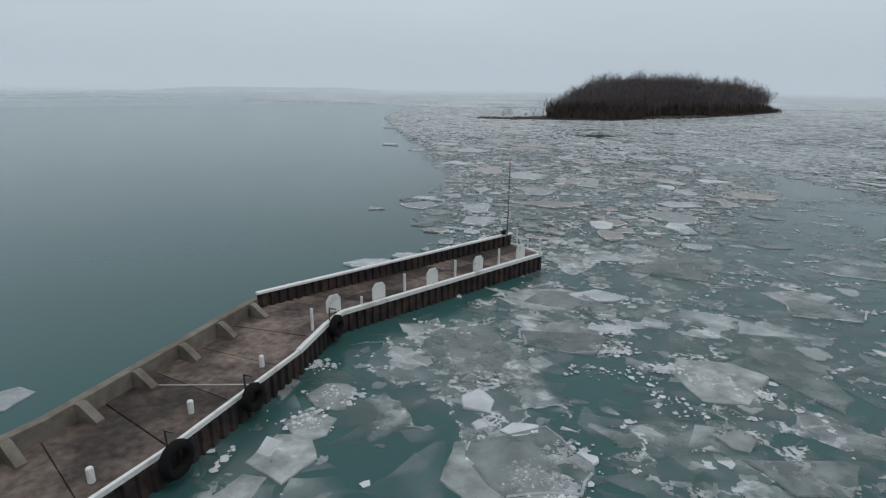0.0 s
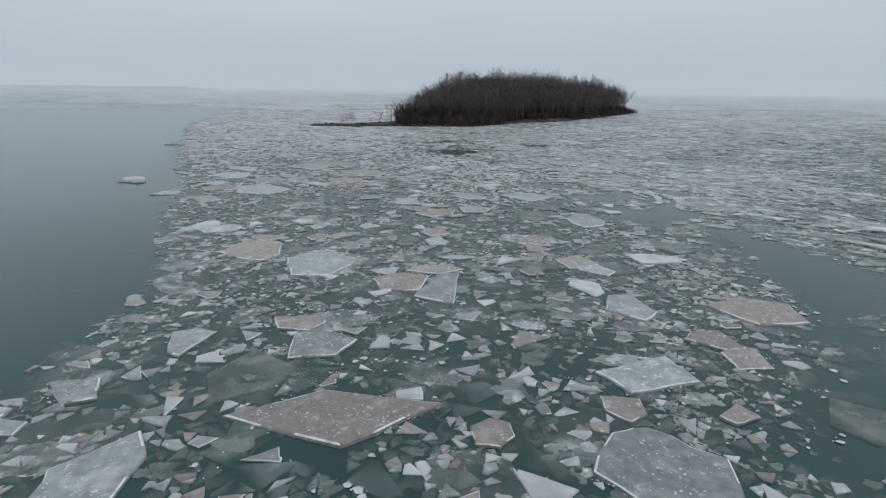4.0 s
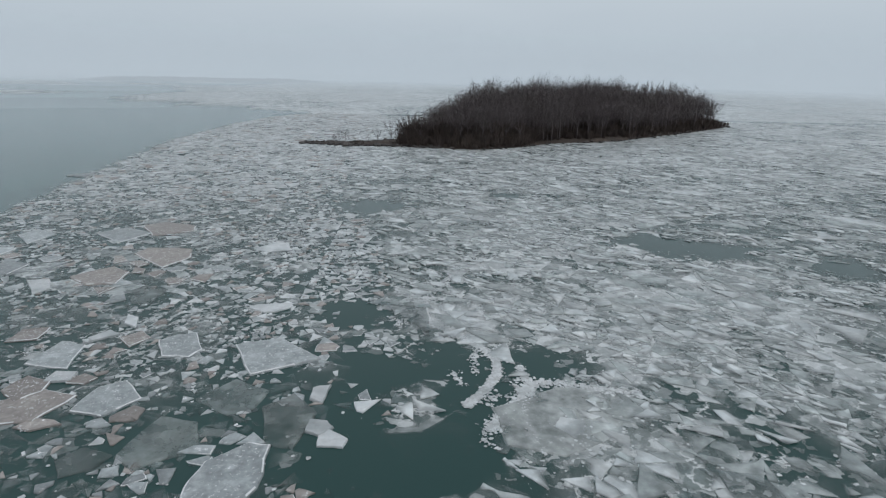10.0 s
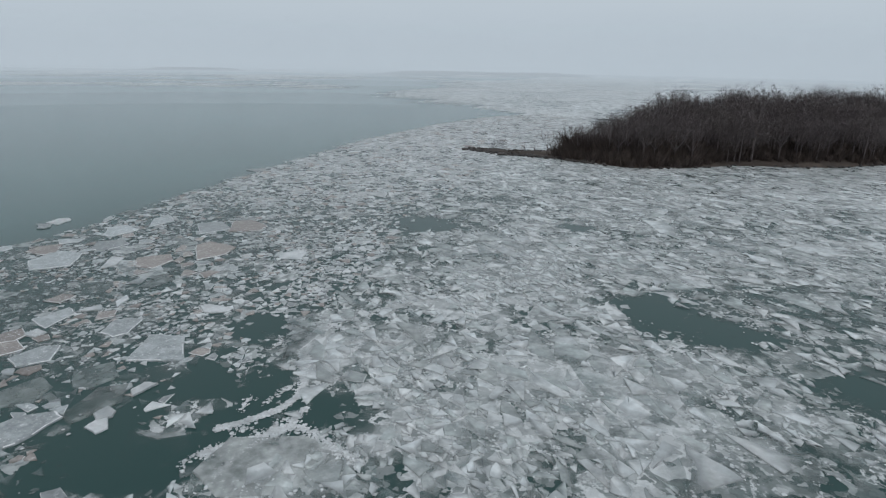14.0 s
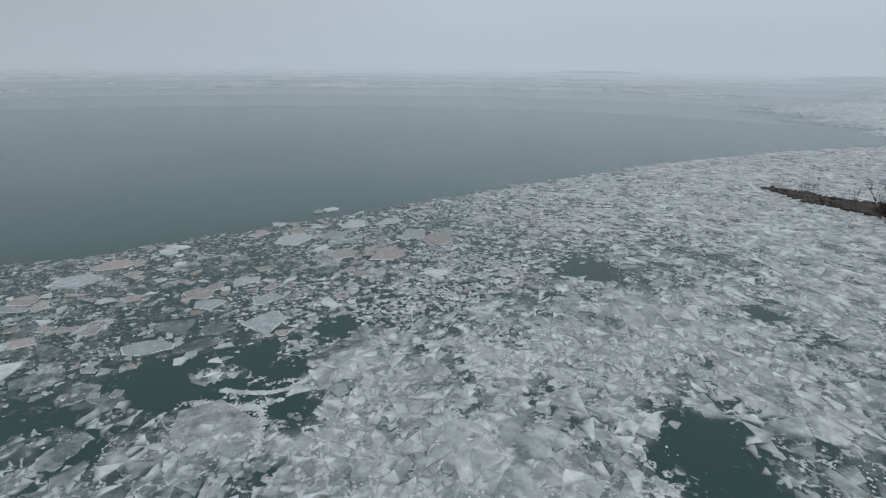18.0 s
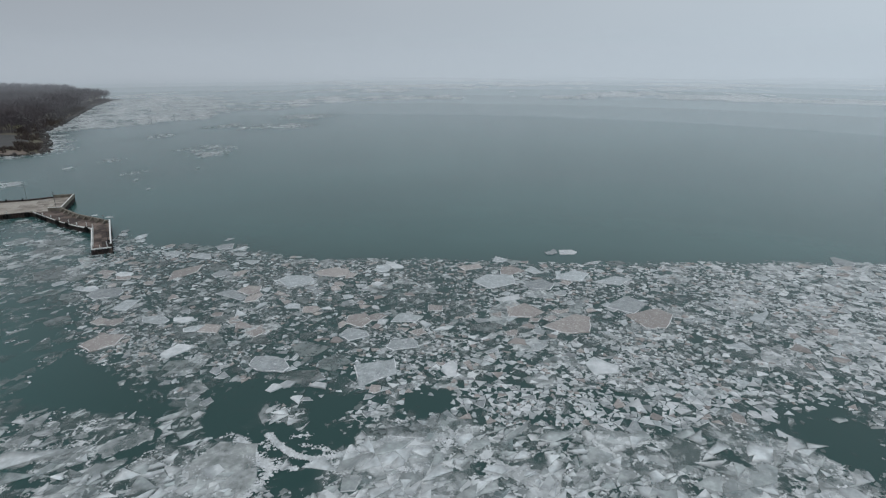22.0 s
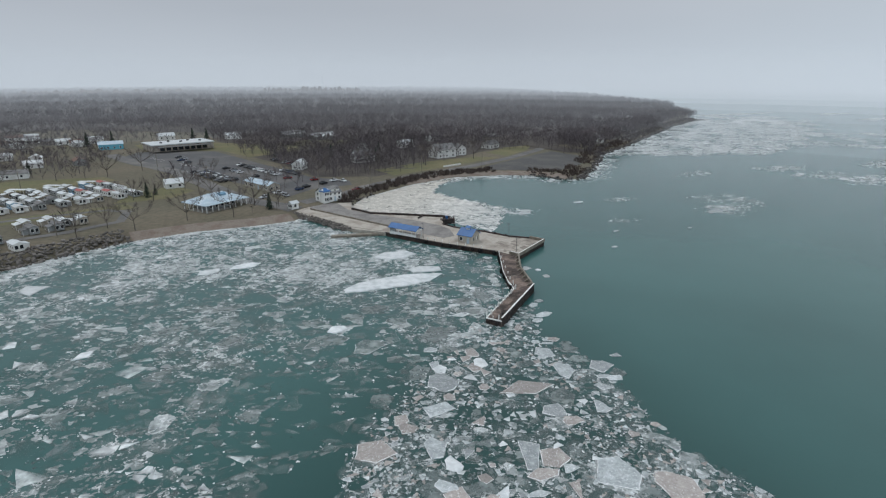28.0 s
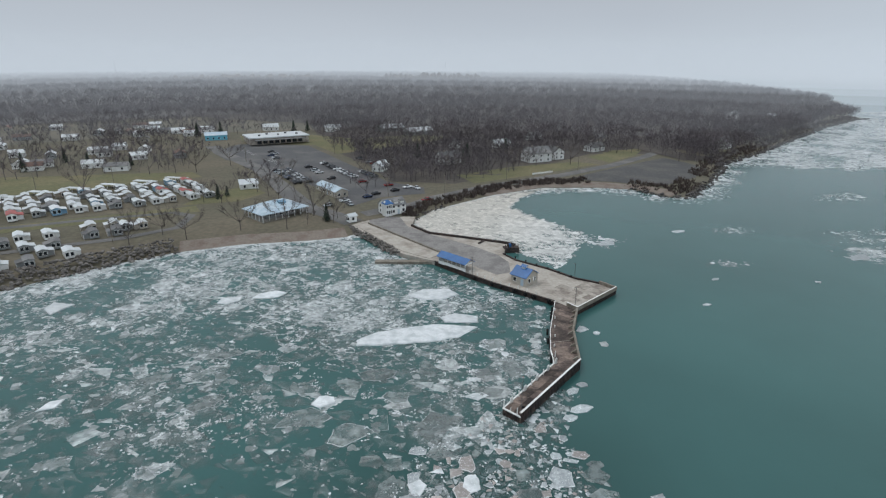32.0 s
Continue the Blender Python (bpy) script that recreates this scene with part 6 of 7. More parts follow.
polys, C = shards(rng, EAST, lambda x, y: 1.0 + 7.5 * wave(x, y, 21, 7.0) ** 2 + 9 * np.clip((np.hypot(x - 75, y - 125) - 60) / 120, 0, 1), 0.9, 1.45, 2.4)
ok = np.array([rng.random() for _ in polys]) < east_density(C[:, 0], C[:, 1])
RAFTED = [p for p, k in zip(polys, ok) if k]
near = [p for p in RAFTED if area_of(p) > 4 and math.hypot(middle(p)[0] - 78, middle(p)[1] - 128) < 50][:70]
ids = set(map(id, near))
lone_shards(near, ((M_crisp, M_crisp), (M_raft, M_crisp), (M_raft, M_raft), (M_wash, M_wash)), "large pale floe of rafted ice, partly awash", "rafted ice floes", lift=0.1, thick=0.08, swell=(0.92, 1.12), turn=9)
by = [[], [], []]
for p in RAFTED:
    if id(p) in ids:
        continue
    x, y = middle(p)
    ridge = math.exp(-(((x - 60 - 0.25 * (y - 130)) / (18.0 if x < 60 else 36.0)) ** 2)) * math.exp(-((y - 138) / 42.0) ** 2)
    far = min(1.0, max(0.0, (y - 160) / 90))
    by[rng.choices((0, 1, 2), ((0.44 - 0.3 * ridge) * (1 - 0.7 * far), 0.38, 0.18 + 0.6 * ridge + 0.8 * far))[0]].append(p)
for nm, rr, mt, li in (("low_plates", by[0], M_wash, 0.03), ("frosted_plates", by[1], M_raft, 0.08), ("rafted_plates", by[2], M_crisp, 0.14)):
    tagged(shard_plates(nm, rr, mt, rng, li, rim=mt, thick=0.06, swell=(0.85, 1.12), turn=10), label="rafted plates of grey-white ice pushed over one another", category="ice", kind="stuff")


def harbour_density(x, y):
    c, w = ice_cover(x, y)
    return np.clip(0.36 + 1.1 * c, 0, 1)


polys, C = shards(rng, HARBOUR, lambda x, y: 1.5 + 13 * wave(x, y, 23, 9.0) ** 1.5, 0.9, 1.7, 2.75)
ok = np.array([rng.random() for _ in polys]) < harbour_density(C[:, 0], C[:, 1])
PANELS = [p for p, k in zip(polys, ok) if k]
near = [p for p in PANELS if area_of(p) > 12][:40]
ids = set(map(id, near))
lone_shards(near, ((M_faint, M_faint), (M_faint, M_faint), (M_wash, M_wash), (M_faint, M_raft)), "wide wet floe of thin ice awash in the harbour", "harbour floes", thick=0.03, swell=(0.85, 1.0), turn=8)
by = [[], [], []]
for p in PANELS:
    if id(p) not in ids:
        by[rng.choices((0, 1, 2), (0.74, 0.19, 0.07))[0]].append(p)
for nm, rr, mt in (("sunken_plates", by[0], M_faint), ("wet_harbour_plates", by[1], M_wash), ("harbour_plates", by[2], M_raft)):
    tagged(shard_plates(nm, rr, mt, rng, 0.02, rim=mt, thick=0.04, swell=(0.75, 1.0), turn=12), label="wet plates of pale ice awash in the harbour", category="ice", kind="stuff")


# bright slivers among the thin harbour ice
polys, C = shards(rng, HARBOUR, lambda x, y: 0.35 + 0.9 * wave(x, y, 13, 2.0), 0.8, 2.2, 2.75)
ok = np.array([rng.random() for _ in polys]) < 0.11 * np.clip(1.6 * ice_cover(C[:, 0], C[:, 1])[0] - 0.15, 0, 1) * np.clip((52 - C[:, 1]) / 40, 0, 1)
tagged(shard_plates("ice_slivers", [p for p, k in zip(polys, ok) if k], M_crisp, rng, 0.03, rim=M_crisp, thick=0.07, turn=15), label="bright slivers of snow-covered ice in the harbour", category="ice", kind="stuff")


def brash(name, P, rng, lo, hi, label):
    """Many small lumps."""
    g = np.random.RandomState(rng.randrange(9999))
    n = len(P)
    s = lo + (hi - lo) * g.rand(n) ** 2.6
    a = g.rand(n, 1) * 6.28 + np.array([0, 1.3, 2.5, 3.8, 5.0]) + g.rand(n, 5) * 0.5
    r = s[:, None] * (0.6 + 0.6 * g.rand(n, 5))
    ring = np.stack([P[:, :1] + np.cos(a) * r, P[:, 1:] + np.sin(a) * r, np.full((n, 5), 0.05)], 2)
    top = np.stack([P[:, 0], P[:, 1], 0.085 + s * (0.05 + 0.3 * g.rand(n))], 1)[:, None]
    V = np.concatenate([ring, top], 1).reshape(-1, 3)
    k = np.arange(n)[:, None] * 6
    T = np.concatenate([np.concatenate([k + i, k + (i + 1) % 5, k + 5], 1) for i in range(5)])
    return tagged(new(name, tri_mesh(name, V, T, M_white)), label=label, category="ice", kind="stuff")


g = np.random.RandomState(4)
P = np.stack([g.uniform(-40, 170, 420000), g.uniform(0, 260, 420000)], 1)
c, w = ice_cover(P[:, 0], P[:, 1])
clump = wave(P[:, 0], P[:, 1], 5.0, 3.3) * wave(P[:, 0], P[:, 1], 14.0, 6.1)
P = P[(g.rand(len(P)) < (1.1 * c + 0.15 * inside(P[:, 0], P[:, 1], PACK) * (0.3 + c)) * 2.2 * np.clip(clump - 0.24, 0, 1) * (1 - 0.85 * inside(P[:, 0], P[:, 1], HARBOUR)) * np.clip(1.3 - np.hypot(P[:, 0] - 60, P[:, 1] - 110) / 170, 0, 1)) & ~inside(P[:, 0], P[:, 1], ISLE)]
# crumbs heaped in lines along the plates' edges
E = []
for group, share, thickly in ((RAFTED, 0.30, 6.0), (PACKED, 0.16, 7.0), (PANELS, 0.24, 5.5)):
    for p in group:
        (cx, cy), a = middle(p), area_of(p)
        if a < 0.8 or rng.random() > 0.75 or math.hypot(cx - 50, cy - 85) > 140:
            continue
        for (x0, y0), (x1, y1) in zip(p, p[1:] + p[:1]):
            if rng.random() > share:
                continue
            d = math.hypot(x1 - x0, y1 - y0)
            u0, u1 = sorted((rng.random(), rng.random()))
            for _ in range(int(d * (u1 - u0) * thickly)):
                u = rng.uniform(u0, u1)
                E.append((x0 + (x1 - x0) * u + rng.gauss(0, 0.10), y0 + (y1 - y0) * u + rng.gauss(0, 0.10)))
P = np.concatenate([P, np.array(E)])
brash("brash_ice", P, rng, 0.035, 0.25, "small crumbs of white brash ice between the plates")
# a thin curl of foam-white slush, and streaks in the harbour
curls = [[(56.5, 114), (58.5, 118.5), (60.5, 121), (60.8, 123.3), (58.6, 125.4)], [(60, 108.5), (60.4, 113), (62.5, 116.5), (62.0, 121)], [(52, 127), (53.5, 131), (57, 135), (59, 141), (57, 148)], [(44, 186), (47, 192), (54, 196)]]
curls += [[(30, 30), (26, 38), (18, 44)], [(52, 12), (44, 20), (38, 30), (29, 33)], [(66, -20), (54, -10), (46, 3), (45, 19)], [(90, -30), (76, -12), (70, 2)], [(40, -40), (30, -30), (24, -18)], [(28, 60), (22, 52), (16, 46)], [(40, 40), (52, 33), (60, 40)], [(14, 20), (6, 26), (2, 20)]]
Q = []
for c in curls:
    for (x0, y0), (x1, y1) in zip(c, c[1:]):
        d = math.hypot(x1 - x0, y1 - y0)
        for _ in range(int(d * (24 if y0 > 100 else 11))):
            u = rng.random()
            wd = rng.gauss(0, 0.26 if y0 > 100 else 0.5) + 0.9 * math.sin(u * d * 0.9 + x0)
            if wave(np.array([x0 + (x1 - x0) * u]), np.array([y0 + (y1 - y0) * u]), 5, 2.0)[0] < 0.4:
                continue
            Q.append((x0 + (x1 - x0) * u + wd * (y1 - y0) / d, y0 + (y1 - y0) * u - wd * (x1 - x0) / d))
for c, n in (([(58.2, 113.3), (59.8, 115.5), (61.1, 118.1), (61.3, 120.5), (60.2, 122.9), (58.8, 124.2)], 150), ([(62.6, 109.0), (62.2, 113.0), (63.6, 116.0), (63.0, 119.5)], 70), ([(50.5, 131), (54, 134.5), (58.5, 134), (61, 131.5), (60.5, 127)], 70)):
    for (x0, y0), (x1, y1) in zip(c, c[1:]):
        d = math.hypot(x1 - x0, y1 - y0)
        for _ in range(int(d * n)):
            u, wd = rng.random(), rng.gauss(0, 0.2)
            Q.append((x0 + (x1 - x0) * u + wd * (y1 - y0) / d, y0 + (y1 - y0) * u - wd * (x1 - x0) / d))
for x, y, wide, n in ((9.6, 30.6, 0.6, 90), (8.9, 27.9, 0.8, 70), (2.1, 16.5, 0.7, 240), (3.2, 15.9, 0.7, 160), (11.0, 25.6, 0.6, 70), (13.2, 24.6, 0.8, 90), (14.6, 23.0, 0.6, 50), (4.0, 18.1, 0.8, 60), (0.6, 24.6, 0.7, 40), (-6.4, 22.6, 0.8, 90), (-8.0, 25.6, 0.6, 40), (-7.6, 20.2, 0.8, 60)):
    for _ in range(int(n * 1.8)):
        Q.append((x + rng.gauss(0, wide * 0.8), y + rng.gauss(0, wide * 0.5)))
for c, n in (([(59.8, 110.3), (60.1, 111.7), (61.2, 113.0), (62.2, 114.6), (63.2, 116.5), (65.0, 116.8), (67.2, 116.3), (69.8, 115.6), (71.8, 115.2)], 70), ([(59.0, 124.4), (56.5, 127.5), (54.9, 131.0), (54.8, 133.9)], 110)):
    for (x0, y0), (x1, y1) in zip(c, c[1:]):
        d = math.hypot(x1 - x0, y1 - y0)
        for _ in range(int(d * n)):
            u, wd = rng.random(), rng.gauss(0, 0.32)
            Q.append((x0 + (x1 - x0) * u + wd * (y1 - y0) / d, y0 + (y1 - y0) * u - wd * (x1 - x0) / d))
# white wash along the beaches
for line, n in (([(90, -61.0), (68, -66.0), (47, -66.4), (34, -67.5)], 14), ([(-4, -100), (-34, -121), (-62, -132), (-90, -127), (-103, -120)], 10)):
    for (x0, y0), (x1, y1) in zip(line, line[1:]):
        d = math.hypot(x1 - x0, y1 - y0)
        for _ in range(int(d * n)):
            u = rng.random()
            Q.append((x0 + (x1 - x0) * u + rng.gauss(0, 0.5), y0 + (y1 - y0) * u + rng.gauss(0.3, 0.45)))
brash("slush_streaks", np.array(Q), rng, 0.05, 0.24, "thin winding streaks of white slush on the water")

lay_floes([(65.3, 111.9, 6.4, 3.9, 35)], M_film, M_film, "large scratched pale floe lying low in the water", 0.07, False, (6, 7))
lay_floes([(6.9, 29.6, 1.8, 2.5, 7), (13.4, 24.5, 2.5, 2.7, 6), (11.8, 19.0, 0.9, 0.8, 5), (24.6, 36.7, 3.0, 1.9, 5), (1.5, 16.9, 3.0, 2.2, 6), (-7.6, 17.6, 1.5, 1.7, 5), (-9.0, 15.6, 1.2, 1.1, 5), (-7.3, 19.9, 1.4, 1.2, 5), (-6.6, 22.4, 1.3, 1.4, 6), (-9.3, 23.3, 0.8, 1.3, 4), (-22.4, 21.5, 1.2, 1.3, 5), (6.4, 36.2, 3.1, 2.2, 6)], M_film, M_film, "cloudy raft of pale ice in the harbour", 0.05, False, heading=0)
lay_floes([(0.6, 22.0, 0.8, 1.1, 5), (2.3, 19.8, 0.8, 0.6, 5), (0.5, 20.0, 0.4, 0.5, 5), (10.2, 36.6, 2.1, 1.2, 5), (-8.6, 18.3, 0.7, 0.8, 4), (4.7, 17.6, 0.6, 0.6, 5), (9.3, 30.9, 1.2, 0.6, 7)], M_white, M_white, "small white snow-crusted floe in the harbour", 0.07, True, heading=0)
lay_floes([(17.8, 25.4, 2.3, 3.6, 5), (13.7, 16.7, 2.8, 1.5, 5), (0.7, 27.6, 2.0, 4.0, 6)], M_wet, M_wet, "wet grey-green plate of ice awash in the harbour", 0.05, False, heading=0)
# the large snow-covered floe in the harbour, and a few white ones
rng = random.Random(8)
lay_floes([(18.5, 10.0, 13.0, 4.4, 4)], M_white, M_white, "long snow-covered white ice floe in the harbour", 0.3, True, (13,))
lay_floes([(6.5, 3.5, 5.5, 3.0, -15), (10.5, -12.5, 7.0, 3.6, 5), (106, -20.5, 3.6, 4.6, 20), (88, 26, 3.0, 1.6, 10), (38.5, 33.5, 2.6, 2.0, 0), (54, -20, 4.5, 2.2, 10), (64, -18, 3.5, 2.0, 20)], M_white, M_white, "white snow-crusted ice floe in the harbour", 0.2, False)
lay_floes([(25, 34.5, 3.0, 2.4, 10), (41.6, 38, 5.0, 3.0, 20), (18, 43, 4.5, 3.6, 30), (2.3, 17.5, 3.0, 2.6, 0), (6.4, 28.8, 3.2, 1.8, -10), (34, 44, 4.2, 3.0, 30), (28, 26, 4.0, 2.4, 0), (60, 12, 4.0, 2.4, 10), (72, 20, 4.2, 2.0, 10), (60, 30, 4.0, 2.4, 30)], M_wet, M_ice, "wet grey-green plate of ice awash in the harbour", 0.08, False)
lay_floes([(-20.5, 14, 1.9, 1.5, 10), (-11, 36.5, 1.2, 0.9, 0), (-8.3, 38.3, 1.6, 1.0, 30), (-7.5, 44, 2.2, 1.5, 10), (-4.7, 46.2, 1.4, 0.9, 0), (-23, 16.5, 1.0, 0.8, 40), (-57.6, 6.6, 1.2, 0.8, 0), (-71, -9, 1.5, 0.8, 20), (-98, -2, 1.0, 0.7, 0), (-55, -46, 3.6, 3.0, 30), (-87, -54, 3.0, 1.4, 10), (-128, -18, 5.0, 2.0, 20), (-14.5, 143.5, 1.4, 1.0, 0), (-21, 205, 3.2, 2.4, 0), (-16, 144.5, 1.6, 0.9, 10)], M_ice, M_white, "single grey-white ice floe adrift on open water", 0.14, False)

# ---- ground surfaces of the village ----
def sheet(name, outline, material, label, lift=0.06, category="pavement", step=6.0):
    """A paved area laid over the ground, following it."""
    xs, ys = [p[0] for p in outline], [p[1] for p in outline]
    gx_, gy_ = np.arange(min(xs), max(xs) + step, step), np.arange(min(ys), max(ys) + step, step)
    bm = bmesh.new()
    f = bm.faces.new([bm.verts.new((x, y, 0)) for x, y in outline])
    for g in gx_:
        bmesh.ops.bisect_plane(bm, geom=bm.verts[:] + bm.edges[:] + bm.faces[:], plane_co=(g, 0, 0), plane_no=(1, 0, 0))
    for g in gy_:
        bmesh.ops.bisect_plane(bm, geom=bm.verts[:] + bm.edges[:] + bm.faces[:], plane_co=(0, g, 0), plane_no=(0, 1, 0))
    bmesh.ops.triangulate(bm, faces=bm.faces[:])
    bm.verts.ensure_lookup_table()
    z = ground_z(np.array([v.co.x for v in bm.verts]), np.array([v.co.y for v in bm.verts]))
    for v, h in zip(bm.verts, z):
        v.co.z = h + lift
    bmesh.ops.recalc_face_normals(bm, faces=bm.faces)
    if bm.faces[:][0].normal.z < 0:
        bmesh.ops.reverse_faces(bm, faces=bm.faces[:])
    ob = part(name, bm, material)
    return tagged(ob, label=label, category=category, kind="structure")


def band(line, wide):
    """The outline of a road of even width along a polyline."""
    P = [Vector(p) for p in line]
    L, R = [], []
    for i, p in enumerate(P):
        a = (p - P[i - 1]).normalized() if i else (P[1] - p).normalized()
        b = (P[i + 1] - p).normalized() if i < len(P) - 1 else a
        t = (a + b).normalized()
        s = Vector((-t.y, t.x)) * (wide / 2)
        L.append(tuple(p + s))
        R.append(tuple(p - s))
    return L + R[::-1]


M_sand = mat("damp_beach_sand", (0.185, 0.155, 0.13), rough=0.95, vary=0.2, scale=1.5, second=(0.14, 0.105, 0.085), second_scale=0.25, amount=0.5, bump=0.4, bump_scale=6)
M_field = mat("dark_gravel_field", (0.065, 0.064, 0.064), rough=0.95, vary=0.2, scale=0.8, second=(0.09, 0.086, 0.08), second_scale=0.08, bump=0.4, bump_scale=3)
M_lawn = mat("olive_lawn", (0.115, 0.112, 0.055), rough=0.95, vary=0.2, scale=0.8, second=(0.15, 0.13, 0.07), second_scale=0.05, bump=0.4, bump_scale=4)
sheet("beach", band([(88, -65.5), (68, -70), (47, -70), (33, -72.5)], 8.0), M_sand, "narrow strip of damp brown beach sand", 0.10, "beach", 3.0)
sheet("bay_beach", band([(-30, -124), (-62, -137), (-90, -132), (-108, -123), (-117, -106)], 7.0), M_sand, "narrow brown beach round the bay", 0.10, "beach", 3.0)
sheet("parking_lot", [(76, -190), (50, -150), (44, -140), (31, -103), (17, -118), (-3, -122), (-4, -134), (12, -150), (18, -168), (38, -224), (56, -274), (104, -286), (114, -252), (101, -224), (79, -199)], M_lot, "large worn asphalt parking lot", 0.07)
sheet("main_road", band([(120, -280), (108, -250), (78, -193), (48, -104), (30, -82)], 9.0), M_asph, "wet grey village road", 0.12, "road")
sheet("coast_road", band([(26, -92), (6, -103), (-8, -116), (-35, -134), (-82, -152), (-118, -172), (-152, -197), (-205, -245)], 6.5), M_asph, "grey coast road round the bay", 0.11, "road")
sheet("gravel_field", [(-80, -142), (-100, -133), (-120, -120), (-146, -136), (-168, -158), (-160, -190), (-120, -167)], M_field, "flat dark gravel field by the bay", 0.09, "field")
for k, o in enumerate(([(-30, -140), (-75, -158), (-112, -176), (-100, -186), (-60, -178), (-25, -160)], [(-120, -180), (-148, -202), (-165, -225), (-140, -222), (-115, -200)], [(-195, -192), (-222, -210), (-235, -222), (-215, -226), (-198, -210)], [(60, -330), (20, -300), (-20, -320), (-50, -300), (-20, -270), (36, -236), (52, -276), (100, -290), (110, -330)], [(92, -140), (78, -150), (68, -135), (78, -120), (100, -118)], [(240, -190), (112, -190), (104, -176), (180, -144), (230, -130)], [(168, -92), (94, -116), (90, -106), (160, -84)])):
    sheet("lawn", o, M_lawn, "dull olive winter lawn", 0.05 + 0.004 * k, "lawn")
sheet("park_lane", band([(175, -88), (128, -100), (100, -106), (92, -100), (93, -84), (108, -74), (150, -60)], 3.6), M_asph, "gravel lane through the trailer park", 0.13, "lane", 4.0)

M_litter = mat("woodland_litter", (0.062, 0.054, 0.049), rough=0.95, vary=0.3, scale=0.5, second=(0.085, 0.073, 0.062), second_scale=0.04, bump=0.5, bump_scale=2)
sheet("woodland_floor", WOODS, M_litter, "brown leaf litter under the bare woods", 0.35, "ground", 45.0)
sheet("woodland_floor", NEARWOOD, M_litter, "brown leaf litter among the houses", 0.045, "ground", 8.0)

# painted lines on the lot
bm = bmesh.new()
for x, y in ((66, -176), (58, -158), (70, -205), (88, -238)):
    for k in range(7):
        q = (x + k * 1.4 - 2, y - k * 3.0)
        z = float(ground_z(np.array([q[0]]), np.array([q[1]]))[0]) + 0.10
        box(bm, -2.2, 2.2, -0.06, 0.06, 0, 0.012, pose(q[0], q[1], z, 0, 0, 21))
tagged(part("parking_lines", bm, M_paint), label="faded white parking lines on asphalt", category="markings", kind="stuff")

# ---- rocks along the shore ----
rng = random.Random(77)
RIP = [(150, -24), (128, -36.5), (116, -45.5), (104, -54), (88, -63)]
rows = []
for x, y, deg in along(RIP, 0.42):
    for k in range(4):
        u = rng.uniform(-6.5, 2.4)
        n = math.radians(deg + 90)
        rows.append((x + math.cos(n) * -u, y + math.sin(n) * -u, min(2.9, max(0.2, 0.45 + (1.6 - u) * 0.36)), rng.uniform(0.4, 0.9)))
for x, y, deg in along([(31.5, -79), (16, -45)], 0.3):
    for k in range(2):
        u = rng.uniform(-0.4, 3.2)
        rows.append((x + 0.91 * u, y - 0.4 * u, 1.4 - u * 0.42, rng.uniform(0.3, 0.75)))
K_big = [mesh_of("boulder", *[v.tolist() for v in stone(rng)], M_rock) for _ in range(8)]
riprap = empty("riprap_bank", pose(0, 0, 0), label="sloping bank of piled grey boulders along the shore", category="rock bank")
pick = [r for r in rows if r[3] > 0.58][:290]
for x, y, z, s in pick:
    ob = new("boulder", K_big[rng.randrange(8)])
    ob.parent = riprap
    ob.matrix_world = pose(x, y, z, rng.uniform(-25, 25), rng.uniform(-25, 25), rng.uniform(0, 360)) @ Matrix.Diagonal((s, s, s, 1))
chosen = set(pick)
ob = grove("rubble", [r for r in rows if r not in chosen], K_stone, M_rock, rng)
ob.parent = riprap
tagged(ob, kind="stuff")
rows = []
for x, y, deg in along(SHORE_BAY[6:] + SHORE_WEST[:7], 1.1):
    for k in range(2):
        rows.append((x + rng.uniform(-2.5, 2.5), y + rng.uniform(-2.5, 2.5), rng.uniform(0.1, 0.8), rng.uniform(0.4, 1.2)))
for x, y, deg in along([(9, -80), (4, -92), (-8, -104)], 0.7):
    rows.append((x + rng.uniform(-1.5, 1.5), y + rng.uniform(-1.5, 1.5), rng.uniform(0.2, 0.9), rng.uniform(0.3, 0.8)))
tagged(grove("shore_rocks", rows, K_stone, M_darkrock, rng), label="dark boulders along the lake shore", category="rocks", kind="stuff")
# brush along the bay and the western shore
rows = []
for line, wide, step in (([(10, -90), (-4, -106), (-32, -128), (-60, -140), (-88, -138)], 4.0, 0.22), ([(-104, -128), (-116, -112), (-126, -113), (-140, -128)], 6.5, 0.25), ([(-150, -140), (-190, -184), (-236, -213), (-306, -266), (-400, -336), (-490, -388)], 6.0, 0.5)):
    for x, y, deg in along(line, step):
        n = math.radians(deg + 90)
        u = rng.uniform(-wide, wide)
        px, py = x + math.cos(n) * u, y + math.sin(n) * u
        z = float(ground_z(np.array([px]), np.array([py]))[0])
        if z > 0.4:
            rows.append((px, py, z - 0.1, rng.uniform(0.2, 0.85)))
tagged(grove("shore_brush", rows, K_bush, M_brush, rng), label="bare brown brush along the shore", category="brush", kind="stuff")

# ---- buildings of the village ----
pav = empty("pavilion", pose(59.7, -96.5, 2.2, 0, 0, 35.3), label="open lakeside pavilion with a pale blue hip roof", category="pavilion")


